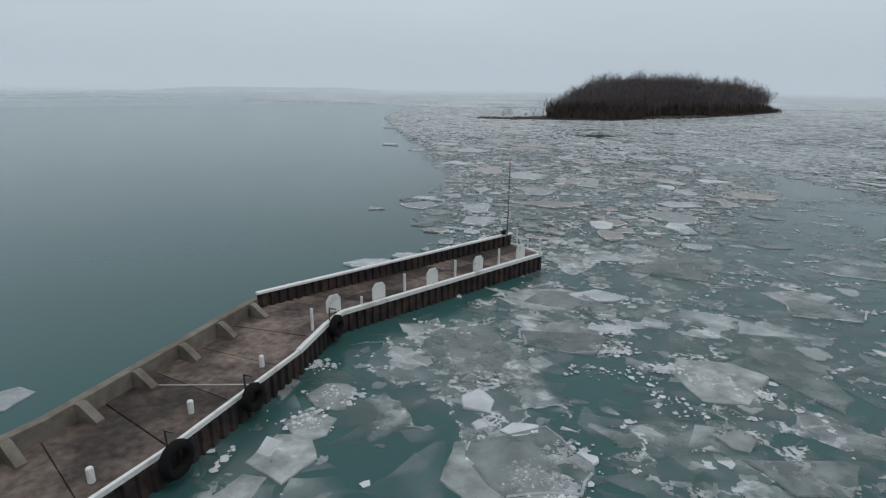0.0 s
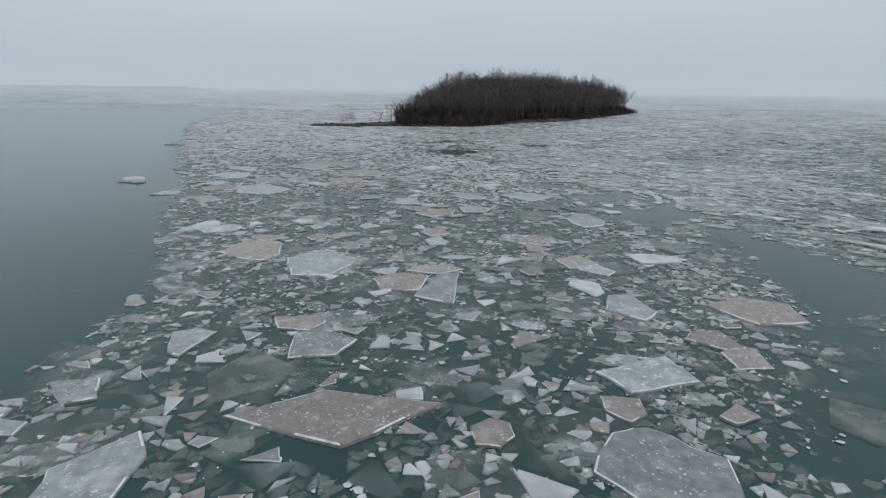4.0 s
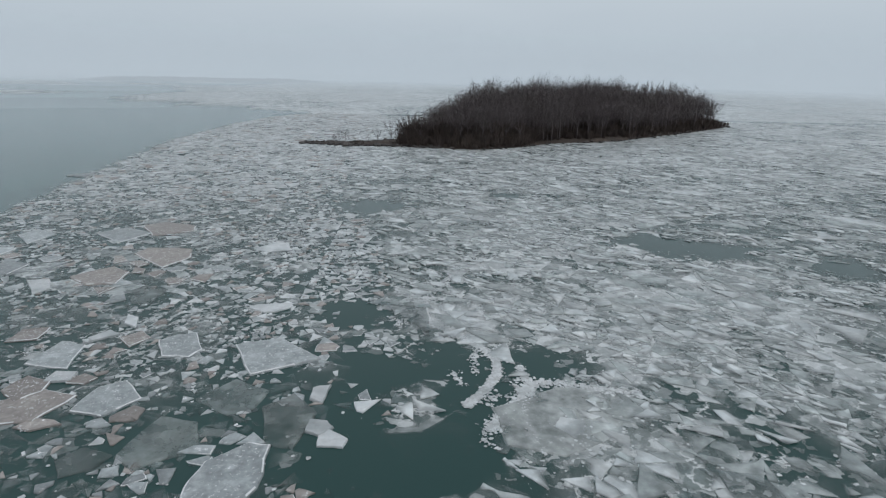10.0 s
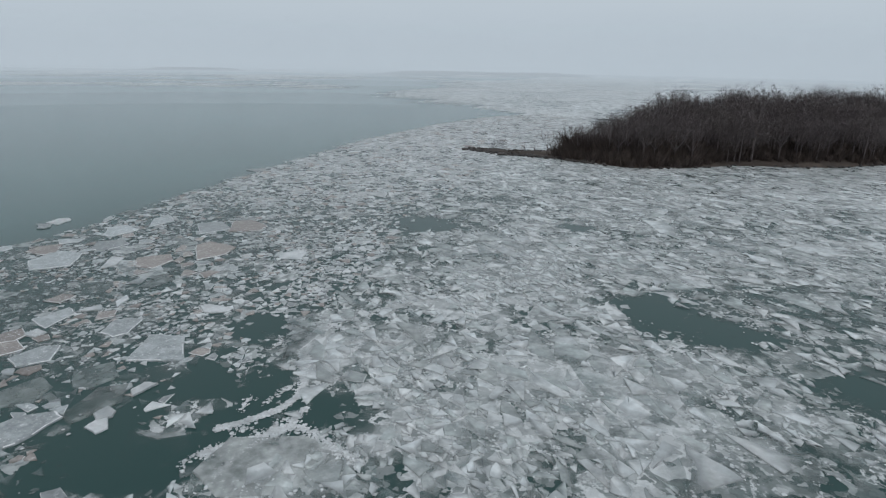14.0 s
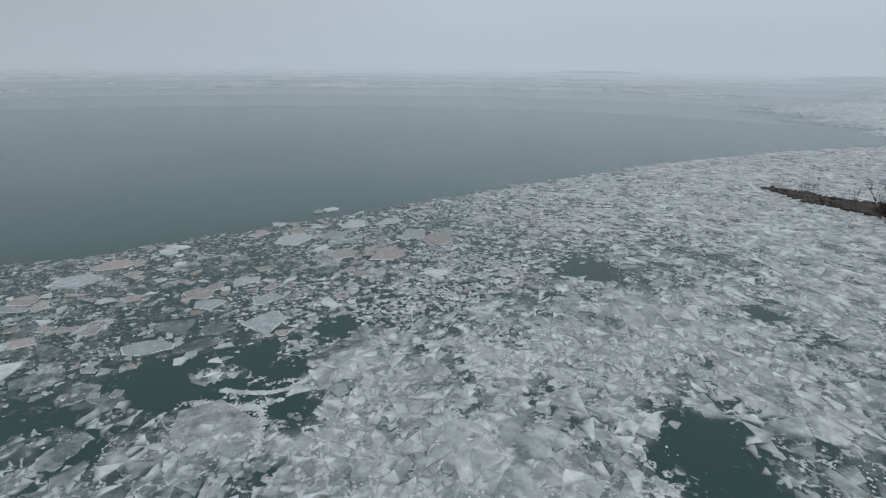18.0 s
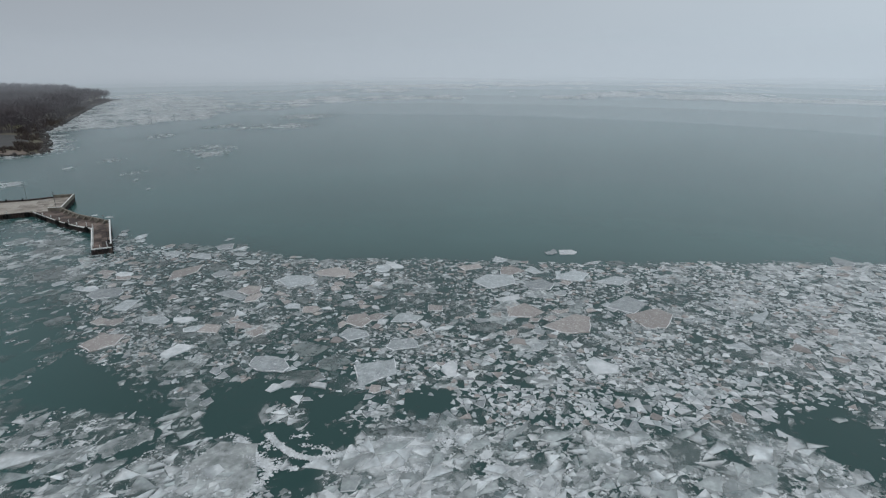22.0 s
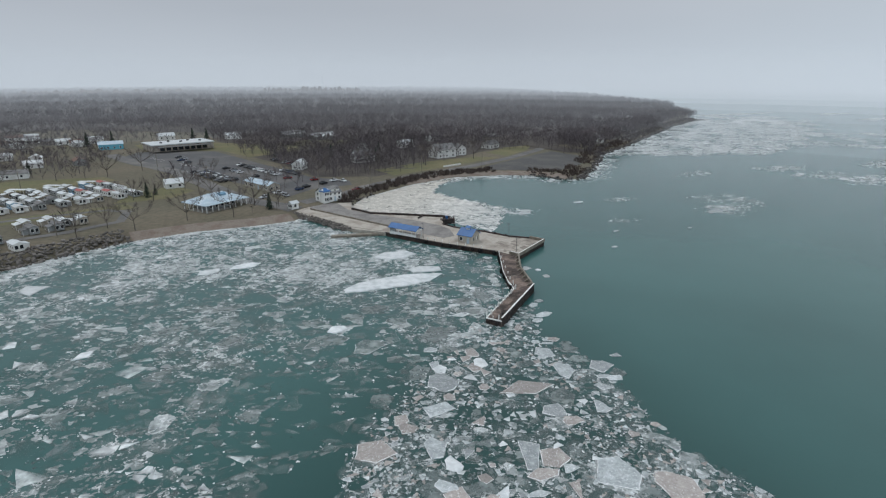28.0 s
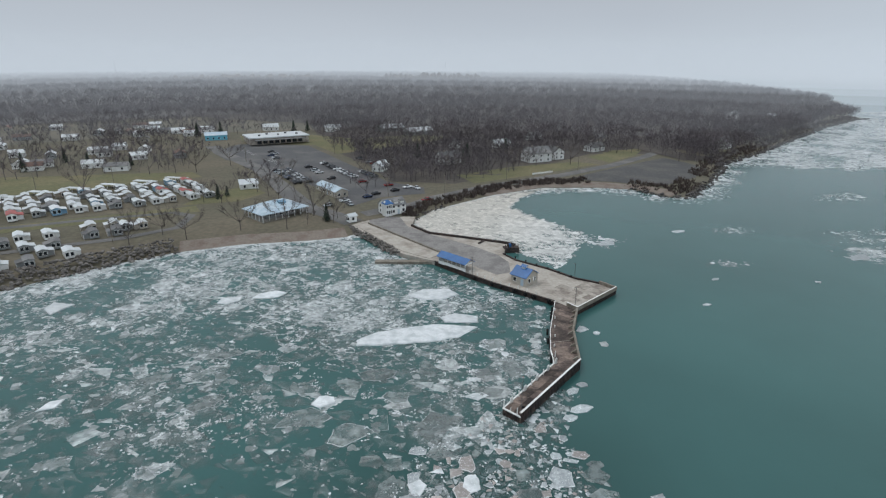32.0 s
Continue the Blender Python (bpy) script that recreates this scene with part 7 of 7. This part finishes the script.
def hip(bm, w, d, z0, z1, ridge):
    a = [bm.verts.new(p) for p in ((-w / 2, -d / 2, z0), (w / 2, -d / 2, z0), (w / 2, d / 2, z0), (-w / 2, d / 2, z0))]
    b = [bm.verts.new(p) for p in ((-w / 2, -d / 2, z0 - 0.25), (w / 2, -d / 2, z0 - 0.25), (w / 2, d / 2, z0 - 0.25), (-w / 2, d / 2, z0 - 0.25))]
    r = [bm.verts.new((-ridge / 2, 0, z1)), bm.verts.new((ridge / 2, 0, z1))]
    bm.faces.new((a[0], a[1], r[1], r[0]))
    bm.faces.new((a[1], a[2], r[1]))
    bm.faces.new((a[2], a[3], r[0], r[1]))
    bm.faces.new((a[3], a[0], r[0]))
    for k in range(4):
        bm.faces.new((b[k], b[(k + 1) % 4], a[(k + 1) % 4], a[k]))
    bm.faces.new(b[::-1])


bm = bmesh.new()
hip(bm, 20.5, 15.5, 3.0, 6.0, 7.0)
part("roof", bm, M_paleblue, pav)
bm = bmesh.new()
walls(bm, 3.0, 2.2, 0.9, 0.6)
dm = part("dormer", bm, mat("faded_blue_roof", (0.14, 0.26, 0.36), rough=0.6, vary=0.15, scale=1.0), pav, "faded blue dormer")
dm.matrix_local = pose(-1.5, 2.0, 4.6)
bm = bmesh.new()
box(bm, -6.5, 6.5, -4.0, 4.0, 0, 2.9)
part("room", bm, M_grey_wall, pav)
bm = bmesh.new()
box(bm, -9.8, 9.8, -7.3, 7.3, -0.4, 0.08)
part("floor", bm, M_pale, pav)
for i in range(8):
    for sy in (-7.0, 7.0):
        bm = bmesh.new()
        box(bm, -0.11, 0.11, -0.11, 0.11, 0, 2.8)
        part("column", bm, M_paint, pav).matrix_local = pose(-9.4 + 18.8 * i / 7, sy, 0.05)
for i in range(1, 5):
    for sx in (-9.4, 9.4):
        bm = bmesh.new()
        box(bm, -0.11, 0.11, -0.11, 0.11, 0, 2.8)
        part("column", bm, M_paint, pav).matrix_local = pose(sx, -7.0 + 14.0 * i / 5, 0.05)
for k in range(5):
    window(pav, -5 + 2.5 * k, -4.0, 1.0, 1.4, 1.3, 0)
    window(pav, -5 + 2.5 * k, 4.0, 1.0, 1.4, 1.3, 180)

office = house("ferry_office", 14.4, -93.5, 205, 9.0, 6.2, 3.9, 2.2, M_white_wall, M_roof_grey, "white two-storey ferry office with a blue gable", "office", cols=4, floors=2)
bm = bmesh.new()
walls(bm, 3.0, 3.0, 5.0, 0.9)
tw = part("tower", bm, M_white_wall, office, "white corner tower")
tw.matrix_local = pose(-3.6, -2.5, 0)
bm = bmesh.new()
hip(bm, 3.6, 3.6, 5.05, 6.4, 0.4)
part("tower_roof", bm, M_blue, tw, "blue roof")
for k in (0.4, 3.0):
    bm = bmesh.new()
    walls(bm, 1.6, 1.6, 1.0, 0.5)
    dm = part("dormer", bm, M_white_wall, office)
    dm.matrix_local = pose(k, -1.9, 4.3)
    bm = bmesh.new()
    gable(bm, 1.6, 1.6, 1.0, 0.5, 0.2, 0.1)
    part("dormer_roof", bm, M_roof_grey, dm)
for k in (-4.4, -3.6, -2.8):
    window(office, k, -4.0, 1.0, 0.6, 1.3, 0)
    window(office, k, -4.0, 3.3, 0.6, 1.1, 0)
house("toll_booth", 30.8, -83.5, 30, 3.2, 2.6, 2.5, 0.7, M_white_wall, M_roof_white, "small white toll booth at the quay's gate", "booth", cols=1)
shed = house("long_shed", 38.5, -130.0, 115, 21.0, 6.0, 2.8, 1.3, M_beige_wall, M_paleblue, "long beige shed with a streaked blue metal roof", "shed", cols=6)
house("cottage", 77, -146, 15, 8.0, 5.0, 2.6, 1.8, M_white_wall, M_roof_white, "small white cottage on the lawn", "cottage", cols=2)
store = empty("store", pose(79, -293, 4.4, 0, 0, 19), label="low flat-roofed store with a white roof and dark front", category="store")
bm = bmesh.new()
box(bm, -20, 20, -12, 12, 0, 4.2)
part("wall", bm, M_conc, store)
bm = bmesh.new()
box(bm, -20.6, 20.6, -12.6, 12.6, 4.2, 4.9)
part("roof", bm, M_roof_white, store)
bm = bmesh.new()
box(bm, -17, 17, 12.0, 15.5, 3.0, 3.4)
part("canopy", bm, M_roof_grey, store)
for k in range(8):
    window(store, -14 + 4 * k, 12.02, 0.6, 2.8, 2.0, 180, M_steel)
for k in range(5):
    bm = bmesh.new()
    box(bm, -0.7, 0.7, -0.6, 0.6, 4.9, 5.8)
    part("roof_unit", bm, M_steel, store).matrix_local = pose(-14 + 6.5 * k, 3 * (-1) ** k, 0)
house("blue_house", 123, -312, 10, 15, 9, 3.6, 1.8, mat("turquoise_siding", (0.12, 0.38, 0.50), rough=0.7, vary=0.08, scale=1.0), M_paleblue, "turquoise wooden house beside the store", "house", cols=4)
for x, y, deg in ((-6, -342, 25), (-26, -318, 25)):
    house("barn", x, y, deg, 21, 10, 3.2, 2.4, M_grey_wall, M_roof_white, "long grey barn with a pale roof", "barn", cols=4)
HOUSES = [(-27, -194, 20, 13, 8, 4.2, 3.0, 0, 0), (13, -180, 60, 9, 6, 3.2, 2.2, 0, 1), (-80, -194, 15, 15, 10, 5.2, 3.4, 0, 0), (-94, -200, 100, 9, 7, 4.5, 2.6, 0, 0), (-130, -224, 30, 12, 8, 3.0, 2.4, 0, 0), (-222, -222, 35, 13, 9, 4.6, 3.2, 0, 0), (-73, -247, 10, 11, 7, 3.2, 2.4, 0, 1), (-107, -280, 40, 11, 8, 3.2, 2.6, 0, 0), (-352, -392, 40, 14, 9, 4.6, 3.0, 0, 0), (-374, -366, 30, 14, 9, 4.6, 3.0, 0, 1), (-486, -402, 20, 13, 9, 4.5, 3.4, 1, 2)]
HOUSES2 = [(-42, -252, 70, 10, 7, 3.2, 2.4, 0, 0), (-150, -262, 20, 11, 8, 3.4, 2.6, 1, 0), (-262, -262, 40, 12, 8, 4.4, 3.0, 1, 0), (-300, -290, 30, 12, 8, 4.4, 3.0, 0, 0), (-420, -385, 35, 12, 8, 4.2, 3.0, 0, 0), (40, -350, 10, 12, 7, 3.2, 2.2, 0, 1), (90, -360, 15, 12, 7, 3.2, 2.2, 0, 1)]
WM, RM = (M_white_wall, M_beige_wall, M_grey_wall), (M_roof_grey, M_roof_white, M_roof_brown)
for x, y, deg, w, d, h, r, a, b in HOUSES + HOUSES2:
    house("house", x, y, deg, w, d, h, r, WM[a], RM[b], ("white", "beige", "grey")[a] + " wooden house with a " + ("grey shingle", "pale metal", "brown shingle")[b] + " roof among bare trees", "house", cols=3, floors=2 if h > 4 else 1, chimney=h > 4)
rng = random.Random(9)
for i in range(46):
    x, y = rng.uniform(125, 340), rng.uniform(-400, -195)
    if x > 330 + (y + 200) * 0.1 or (y > -215 and x < 150):
        continue
    a, b = rng.choice((0, 0, 1, 2)), rng.choice((0, 1, 1, 2))
    house("cottage", x, y, rng.choice((15, 105)) + rng.uniform(-8, 8), rng.uniform(8, 12), rng.uniform(5, 7), 2.8, 1.6, WM[a], RM[b], ("white", "beige", "grey")[a] + " single-storey village cottage", "cottage", cols=2)
for k in range(6):
    u = k / 5.5
    x, y = 178 - 70 * u, -140 - 31 * u
    th = empty("carport", pose(x, y, 2.3, 0, 0, -24), label="long low white carport roof behind the trailers", category="carport", group="carports")
    bm = bmesh.new()
    box(bm, -6, 6, -1.5, 1.5, 2.2, 2.36)
    part("roof", bm, M_roof_white, th)
    for px in (-5.5, -1.8, 1.8, 5.5):
        for py in (-1.3, 1.3):
            bm = bmesh.new()
            box(bm, -0.06, 0.06, -0.06, 0.06, 0, 2.2)
            part("column", bm, M_paint, th).matrix_local = pose(px, py, 0)
fence = empty("fence", pose(-70.8, -156.5, 2.2, 0, 0, 20), label="low white board fence on the lawn", category="fence")
for k in range(7):
    bm = bmesh.new()
    box(bm, -0.9, 0.9, -0.04, 0.04, 0.15, 1.0)
    part("panel", bm, M_paint, fence).matrix_local = pose(-6 + 2 * k, 0, 0)
    bm = bmesh.new()
    box(bm, -0.07, 0.07, -0.07, 0.07, -0.1, 1.1)
    part("post", bm, M_paint, fence).matrix_local = pose(-7 + 2 * k, 0, 0)

# ---- trailer homes ----
def trailer(wall_mat, roof_mat, label, porch_side):
    """A park trailer: body, shallow roof, lean-to porch, windows, door."""
    th = empty("trailer_home", pose(0, 0, -50), label=label, category="trailer home", group="trailer homes in the park")
    bm = bmesh.new()
    walls(bm, 8.6, 3.5, 2.7, 0.55)
    part("body", bm, wall_mat, th).matrix_local = pose(0, 0, 0.35)
    bm = bmesh.new()
    gable(bm, 8.6, 3.5, 3.05, 0.55, 0.18, 0.1)
    part("roof", bm, roof_mat, th)
    s = porch_side
    bm = bmesh.new()
    vs = box(bm, -3.4, 2.6, 1.75, 4.3, 2.55, 2.65)
    for v in vs:
        v.co.z -= 0.16 * (v.co.y - 1.75)
        v.co.y *= s
    bmesh.ops.recalc_face_normals(bm, faces=bm.faces)
    part("porch_roof", bm, roof_mat, th)
    bm = bmesh.new()
    a, b = sorted((1.8 * s, 4.1 * s))
    box(bm, -3.2, 2.4, a, b, 0, 0.4)
    part("porch_floor", bm, M_conc, th)
    bm = bmesh.new()
    a, b = sorted((1.8 * s, 4.05 * s))
    box(bm, 0.2, 2.3, a, b, 0.4, 2.1)
    part("porch_room", bm, wall_mat, th)
    for px in (-3.2, 2.4):
        bm = bmesh.new()
        box(bm, px - 0.06, px + 0.06, 4.0 * s - 0.06, 4.0 * s + 0.06, 0, 2.22)
        part("post", bm, M_paint, th)
    for k in (-0.85, 0.85):
        window(th, 4.3, k, 1.2, 1.15, 1.35, 90)
    window(th, -4.3, 0, 1.3, 1.2, 1.0, -90)
    for k in (-2.6, 0, 2.6):
        window(th, k, -1.75 * s, 1.4, 1.0, 0.8, 0 if s > 0 else 180)
    bm = bmesh.new()
    box(bm, -0.42, 0.42, -0.04, 0.04, 0, 1.95)
    part("door", bm, M_paint, th).matrix_local = pose(-1.5, 1.77 * s, 0.4)
    return th


M_tan = mat("tan_siding", (0.30, 0.26, 0.21), rough=0.75, vary=0.08, scale=1.0, per=0.1)
M_skyblue = mat("faded_blue_siding", (0.16, 0.30, 0.42), rough=0.7, vary=0.08, scale=1.0)
M_redroof = mat("faded_red_roof", (0.30, 0.09, 0.08), rough=0.7, vary=0.1, scale=1.0)
HOMES = [trailer(M_white_wall, M_roof_white, "white park trailer home with a white metal roof and porch", 1), trailer(M_beige_wall, M_roof_white, "beige park trailer home with a white metal roof and porch", -1), trailer(M_grey_wall, M_roof_white, "grey park trailer home with a pale metal roof and porch", 1), trailer(M_tan, M_roof_white, "tan park trailer home with a white roof and porch", -1), trailer(M_grey_wall, M_roof_grey, "grey park trailer home with a dark shingle roof", -1), trailer(M_skyblue, M_roof_white, "faded blue park trailer home with a white roof", 1), trailer(M_white_wall, M_redroof, "white park trailer home with a faded red roof", 1)]
rng = random.Random(61)
back = math.degrees(math.atan2(-34, 19))
seen = set()


def put_home(x, y, deg):
    k = rng.choices(range(7), (5, 4, 4, 3, 2, 1, 1))[0]
    z = float(ground_z(np.array([x]), np.array([y]))[0])
    m = pose(x, y, z - 0.05, 0, 0, deg) @ Matrix.Diagonal((0.82, 0.88, 0.92, 1))
    if k in seen:
        copy_thing(HOMES[k], m)
    else:
        HOMES[k].matrix_world = m
        seen.add(k)


for c in range(12):
    for r in range(5):
        x, y = 162 - 68.5 * c / 10.6 + 19 * (r * 8.6 + 3) / 39, -100 - 27 * c / 10.6 - 34 * (r * 8.6 + 3) / 39
        put_home(x + rng.uniform(-0.5, 0.5), y + rng.uniform(-0.8, 0.8), back + 180 + rng.uniform(-3, 3))
for x, y in ((134, -48), (126.5, -51), (118.5, -58), (142.5, -62), (134, -64), (126, -67), (118.5, -77), (111.5, -79), (150, -73), (141, -76), (133, -78), (122.5, -86), (115.5, -88), (157, -82), (105.5, -86), (111, -84.5), (126.5, -59), (142, -69), (150, -66), (158, -75), (165, -70), (157, -60), (149, -55), (141, -55)):
    put_home(x, y, back + 180 + rng.uniform(-4, 4))
for k, h in enumerate(HOMES):
    if k not in seen:
        h.matrix_world = pose(166 + 7 * k, -96, 2.3, 0, 0, back + 180)

# ---- cars ----
def car(paint, label, pickup=False):
    """A parked car: shaped body, glass cabin, roof, four wheels, lamps."""
    th = empty("car", pose(0, 0, -50), label=label, category="car", group="cars in the parking lot")
    prof = [(-2.2, 0.35), (2.2, 0.35), (2.25, 0.62), (2.1, 0.82), (1.05, 0.95), (-2.1, 1.0), (-2.25, 0.7)]
    bm = bmesh.new()
    A = [bm.verts.new((x, -0.88, z)) for x, z in prof]
    B = [bm.verts.new((x, 0.88, z)) for x, z in prof]
    bm.faces.new(A)
    bm.faces.new(B[::-1])
    for k in range(7):
        bm.faces.new((A[k], A[(k + 1) % 7], B[(k + 1) % 7], B[k]))
    bmesh.ops.recalc_face_normals(bm, faces=bm.faces)
    bmesh.ops.bevel(bm, geom=bm.edges[:], offset=0.06, segments=1, affect="EDGES")
    part("body", bm, paint, th)
    cab = [(1.0, 0.94), (0.35, 1.48), (-0.5 if pickup else -1.3, 1.5), (-0.7 if pickup else -2.0, 0.98)]
    bm = bmesh.new()
    A = [bm.verts.new((x, -0.8 if z < 1.2 else -0.64, z)) for x, z in cab]
    B = [bm.verts.new((x, 0.8 if z < 1.2 else 0.64, z)) for x, z in cab]
    bm.faces.new(A)
    bm.faces.new(B[::-1])
    for k in range(4):
        bm.faces.new((A[k], A[(k + 1) % 4], B[(k + 1) % 4], B[k]))
    bmesh.ops.recalc_face_normals(bm, faces=bm.faces)
    part("cabin_glass", bm, M_glass, th, "dark glass")
    bm = bmesh.new()
    box(bm, -0.55 if pickup else -1.35, 0.4, -0.66, 0.66, 1.48, 1.55)
    part("roof", bm, paint, th)
    for sx in (-1.35, 1.35):
        for sy in (-0.82, 0.82):
            bm = bmesh.new()
            tube(bm, 0, 0, -0.11, 0.11, 0.33, 12)
            part("wheel", bm, M_rubber, th).matrix_local = pose(sx, sy, 0.33, 90)
    return th


cars = [car(mat("%s_car_paint" % n, c, rough=0.25, vary=0.04, scale=1), "parked %s car on wet asphalt" % n, n == "white") for n, c in (("white", (0.6, 0.61, 0.62)), ("silver", (0.36, 0.38, 0.40)), ("black", (0.015, 0.015, 0.017)), ("grey", (0.11, 0.115, 0.12)), ("red", (0.20, 0.02, 0.02)), ("dark blue", (0.02, 0.035, 0.08)))]
placed = set()


def park(x, y, deg, k=None):
    k = rng.choices(range(6), (5, 4, 5, 4, 1, 2))[0] if k is None else k
    z = float(ground_z(np.array([x]), np.array([y]))[0]) + 0.08
    m = pose(x, y, z, 0, 0, deg + rng.choice((0, 180)) + rng.uniform(-3, 3))
    if k in placed:
        copy_thing(cars[k], m)
    else:
        cars[k].matrix_world = m
        placed.add(k)


ux, uy = -0.37, 0.93
for base, off, n, keep in (((68, -184), 0, 13, 0.85), ((68, -184), 5.6, 13, 0.8), ((66, -190), 14, 14, 0.55), ((62, -196), 19.5, 16, 0.85), ((52, -206), 31, 12, 0.45), ((36, -170), 14, 6, 0.7), ((80, -232), 4, 7, 0.3), ((90, -246), 12, 6, 0.3)):
    for k in range(n):
        if rng.random() > keep:
            continue
        s = 2.9 * k
        park(base[0] + ux * s - uy * off, base[1] + uy * s + ux * off, 21)
for x, y, k in ((-0.5, -131.5, 0), (3.5, -134, 0), (-2, -110.5, 4), (10, -128, 2), (19, -123, 2), (23, -118, 5), (33, -112, 0), (31, -106, 1), (24, -150, 4), (40, -105, 1), (12, -140, 4)):
    park(x, y, rng.choice((20, 110, 30)), k)
for k, c in enumerate(cars):
    if k not in placed:
        c.matrix_world = pose(30 + 3 * k, -145, 2.5)

# ---- poles and masts ----
rng = random.Random(3)
for x, y, h in ((110, -70, 8), (48, -118, 9), (62, -150, 9), (14, -118, 9), (-12, -122, 9), (-48, -146, 9), (170, -152, 9), (142, -165, 9), (38, -238, 11), (20, -196, 9), (88, -214, 9), (-92, -160, 9)):
    z = float(ground_z(np.array([x]), np.array([y]))[0])
    th = empty("utility_pole", pose(x, y, z, 0, 0, rng.uniform(0, 90)), label="weathered wooden utility pole with a crossarm", category="pole", group="utility poles")
    bm = bmesh.new()
    tube(bm, 0, 0, -0.3, h, 0.14, 8)
    part("pole", bm, M_wallc, th)
    bm = bmesh.new()
    box(bm, -1.0, 1.0, -0.06, 0.06, h - 0.7, h - 0.55)
    part("crossarm", bm, M_wallc, th)
for x, y, h in ((-300, -1720, 42), (640, -1640, 44)):
    th = empty("radio_mast", pose(x, y, 10), label="slender steel lattice radio mast above the woods", category="radio mast")
    for sx, sy in ((-1, -1), (1, -1), (0, 1)):
        bm = bmesh.new()
        box(bm, sx * 1.0 - 0.2, sx * 1.0 + 0.2, sy - 0.2, sy + 0.2, 0, h)
        part("leg", bm, M_steel, th)
    for k in range(8):
        bm = bmesh.new()
        box(bm, -1.2, 1.2, -1.2, 1.2, 5 * k + 2, 5 * k + 2.3)
        part("brace", bm, M_steel, th)
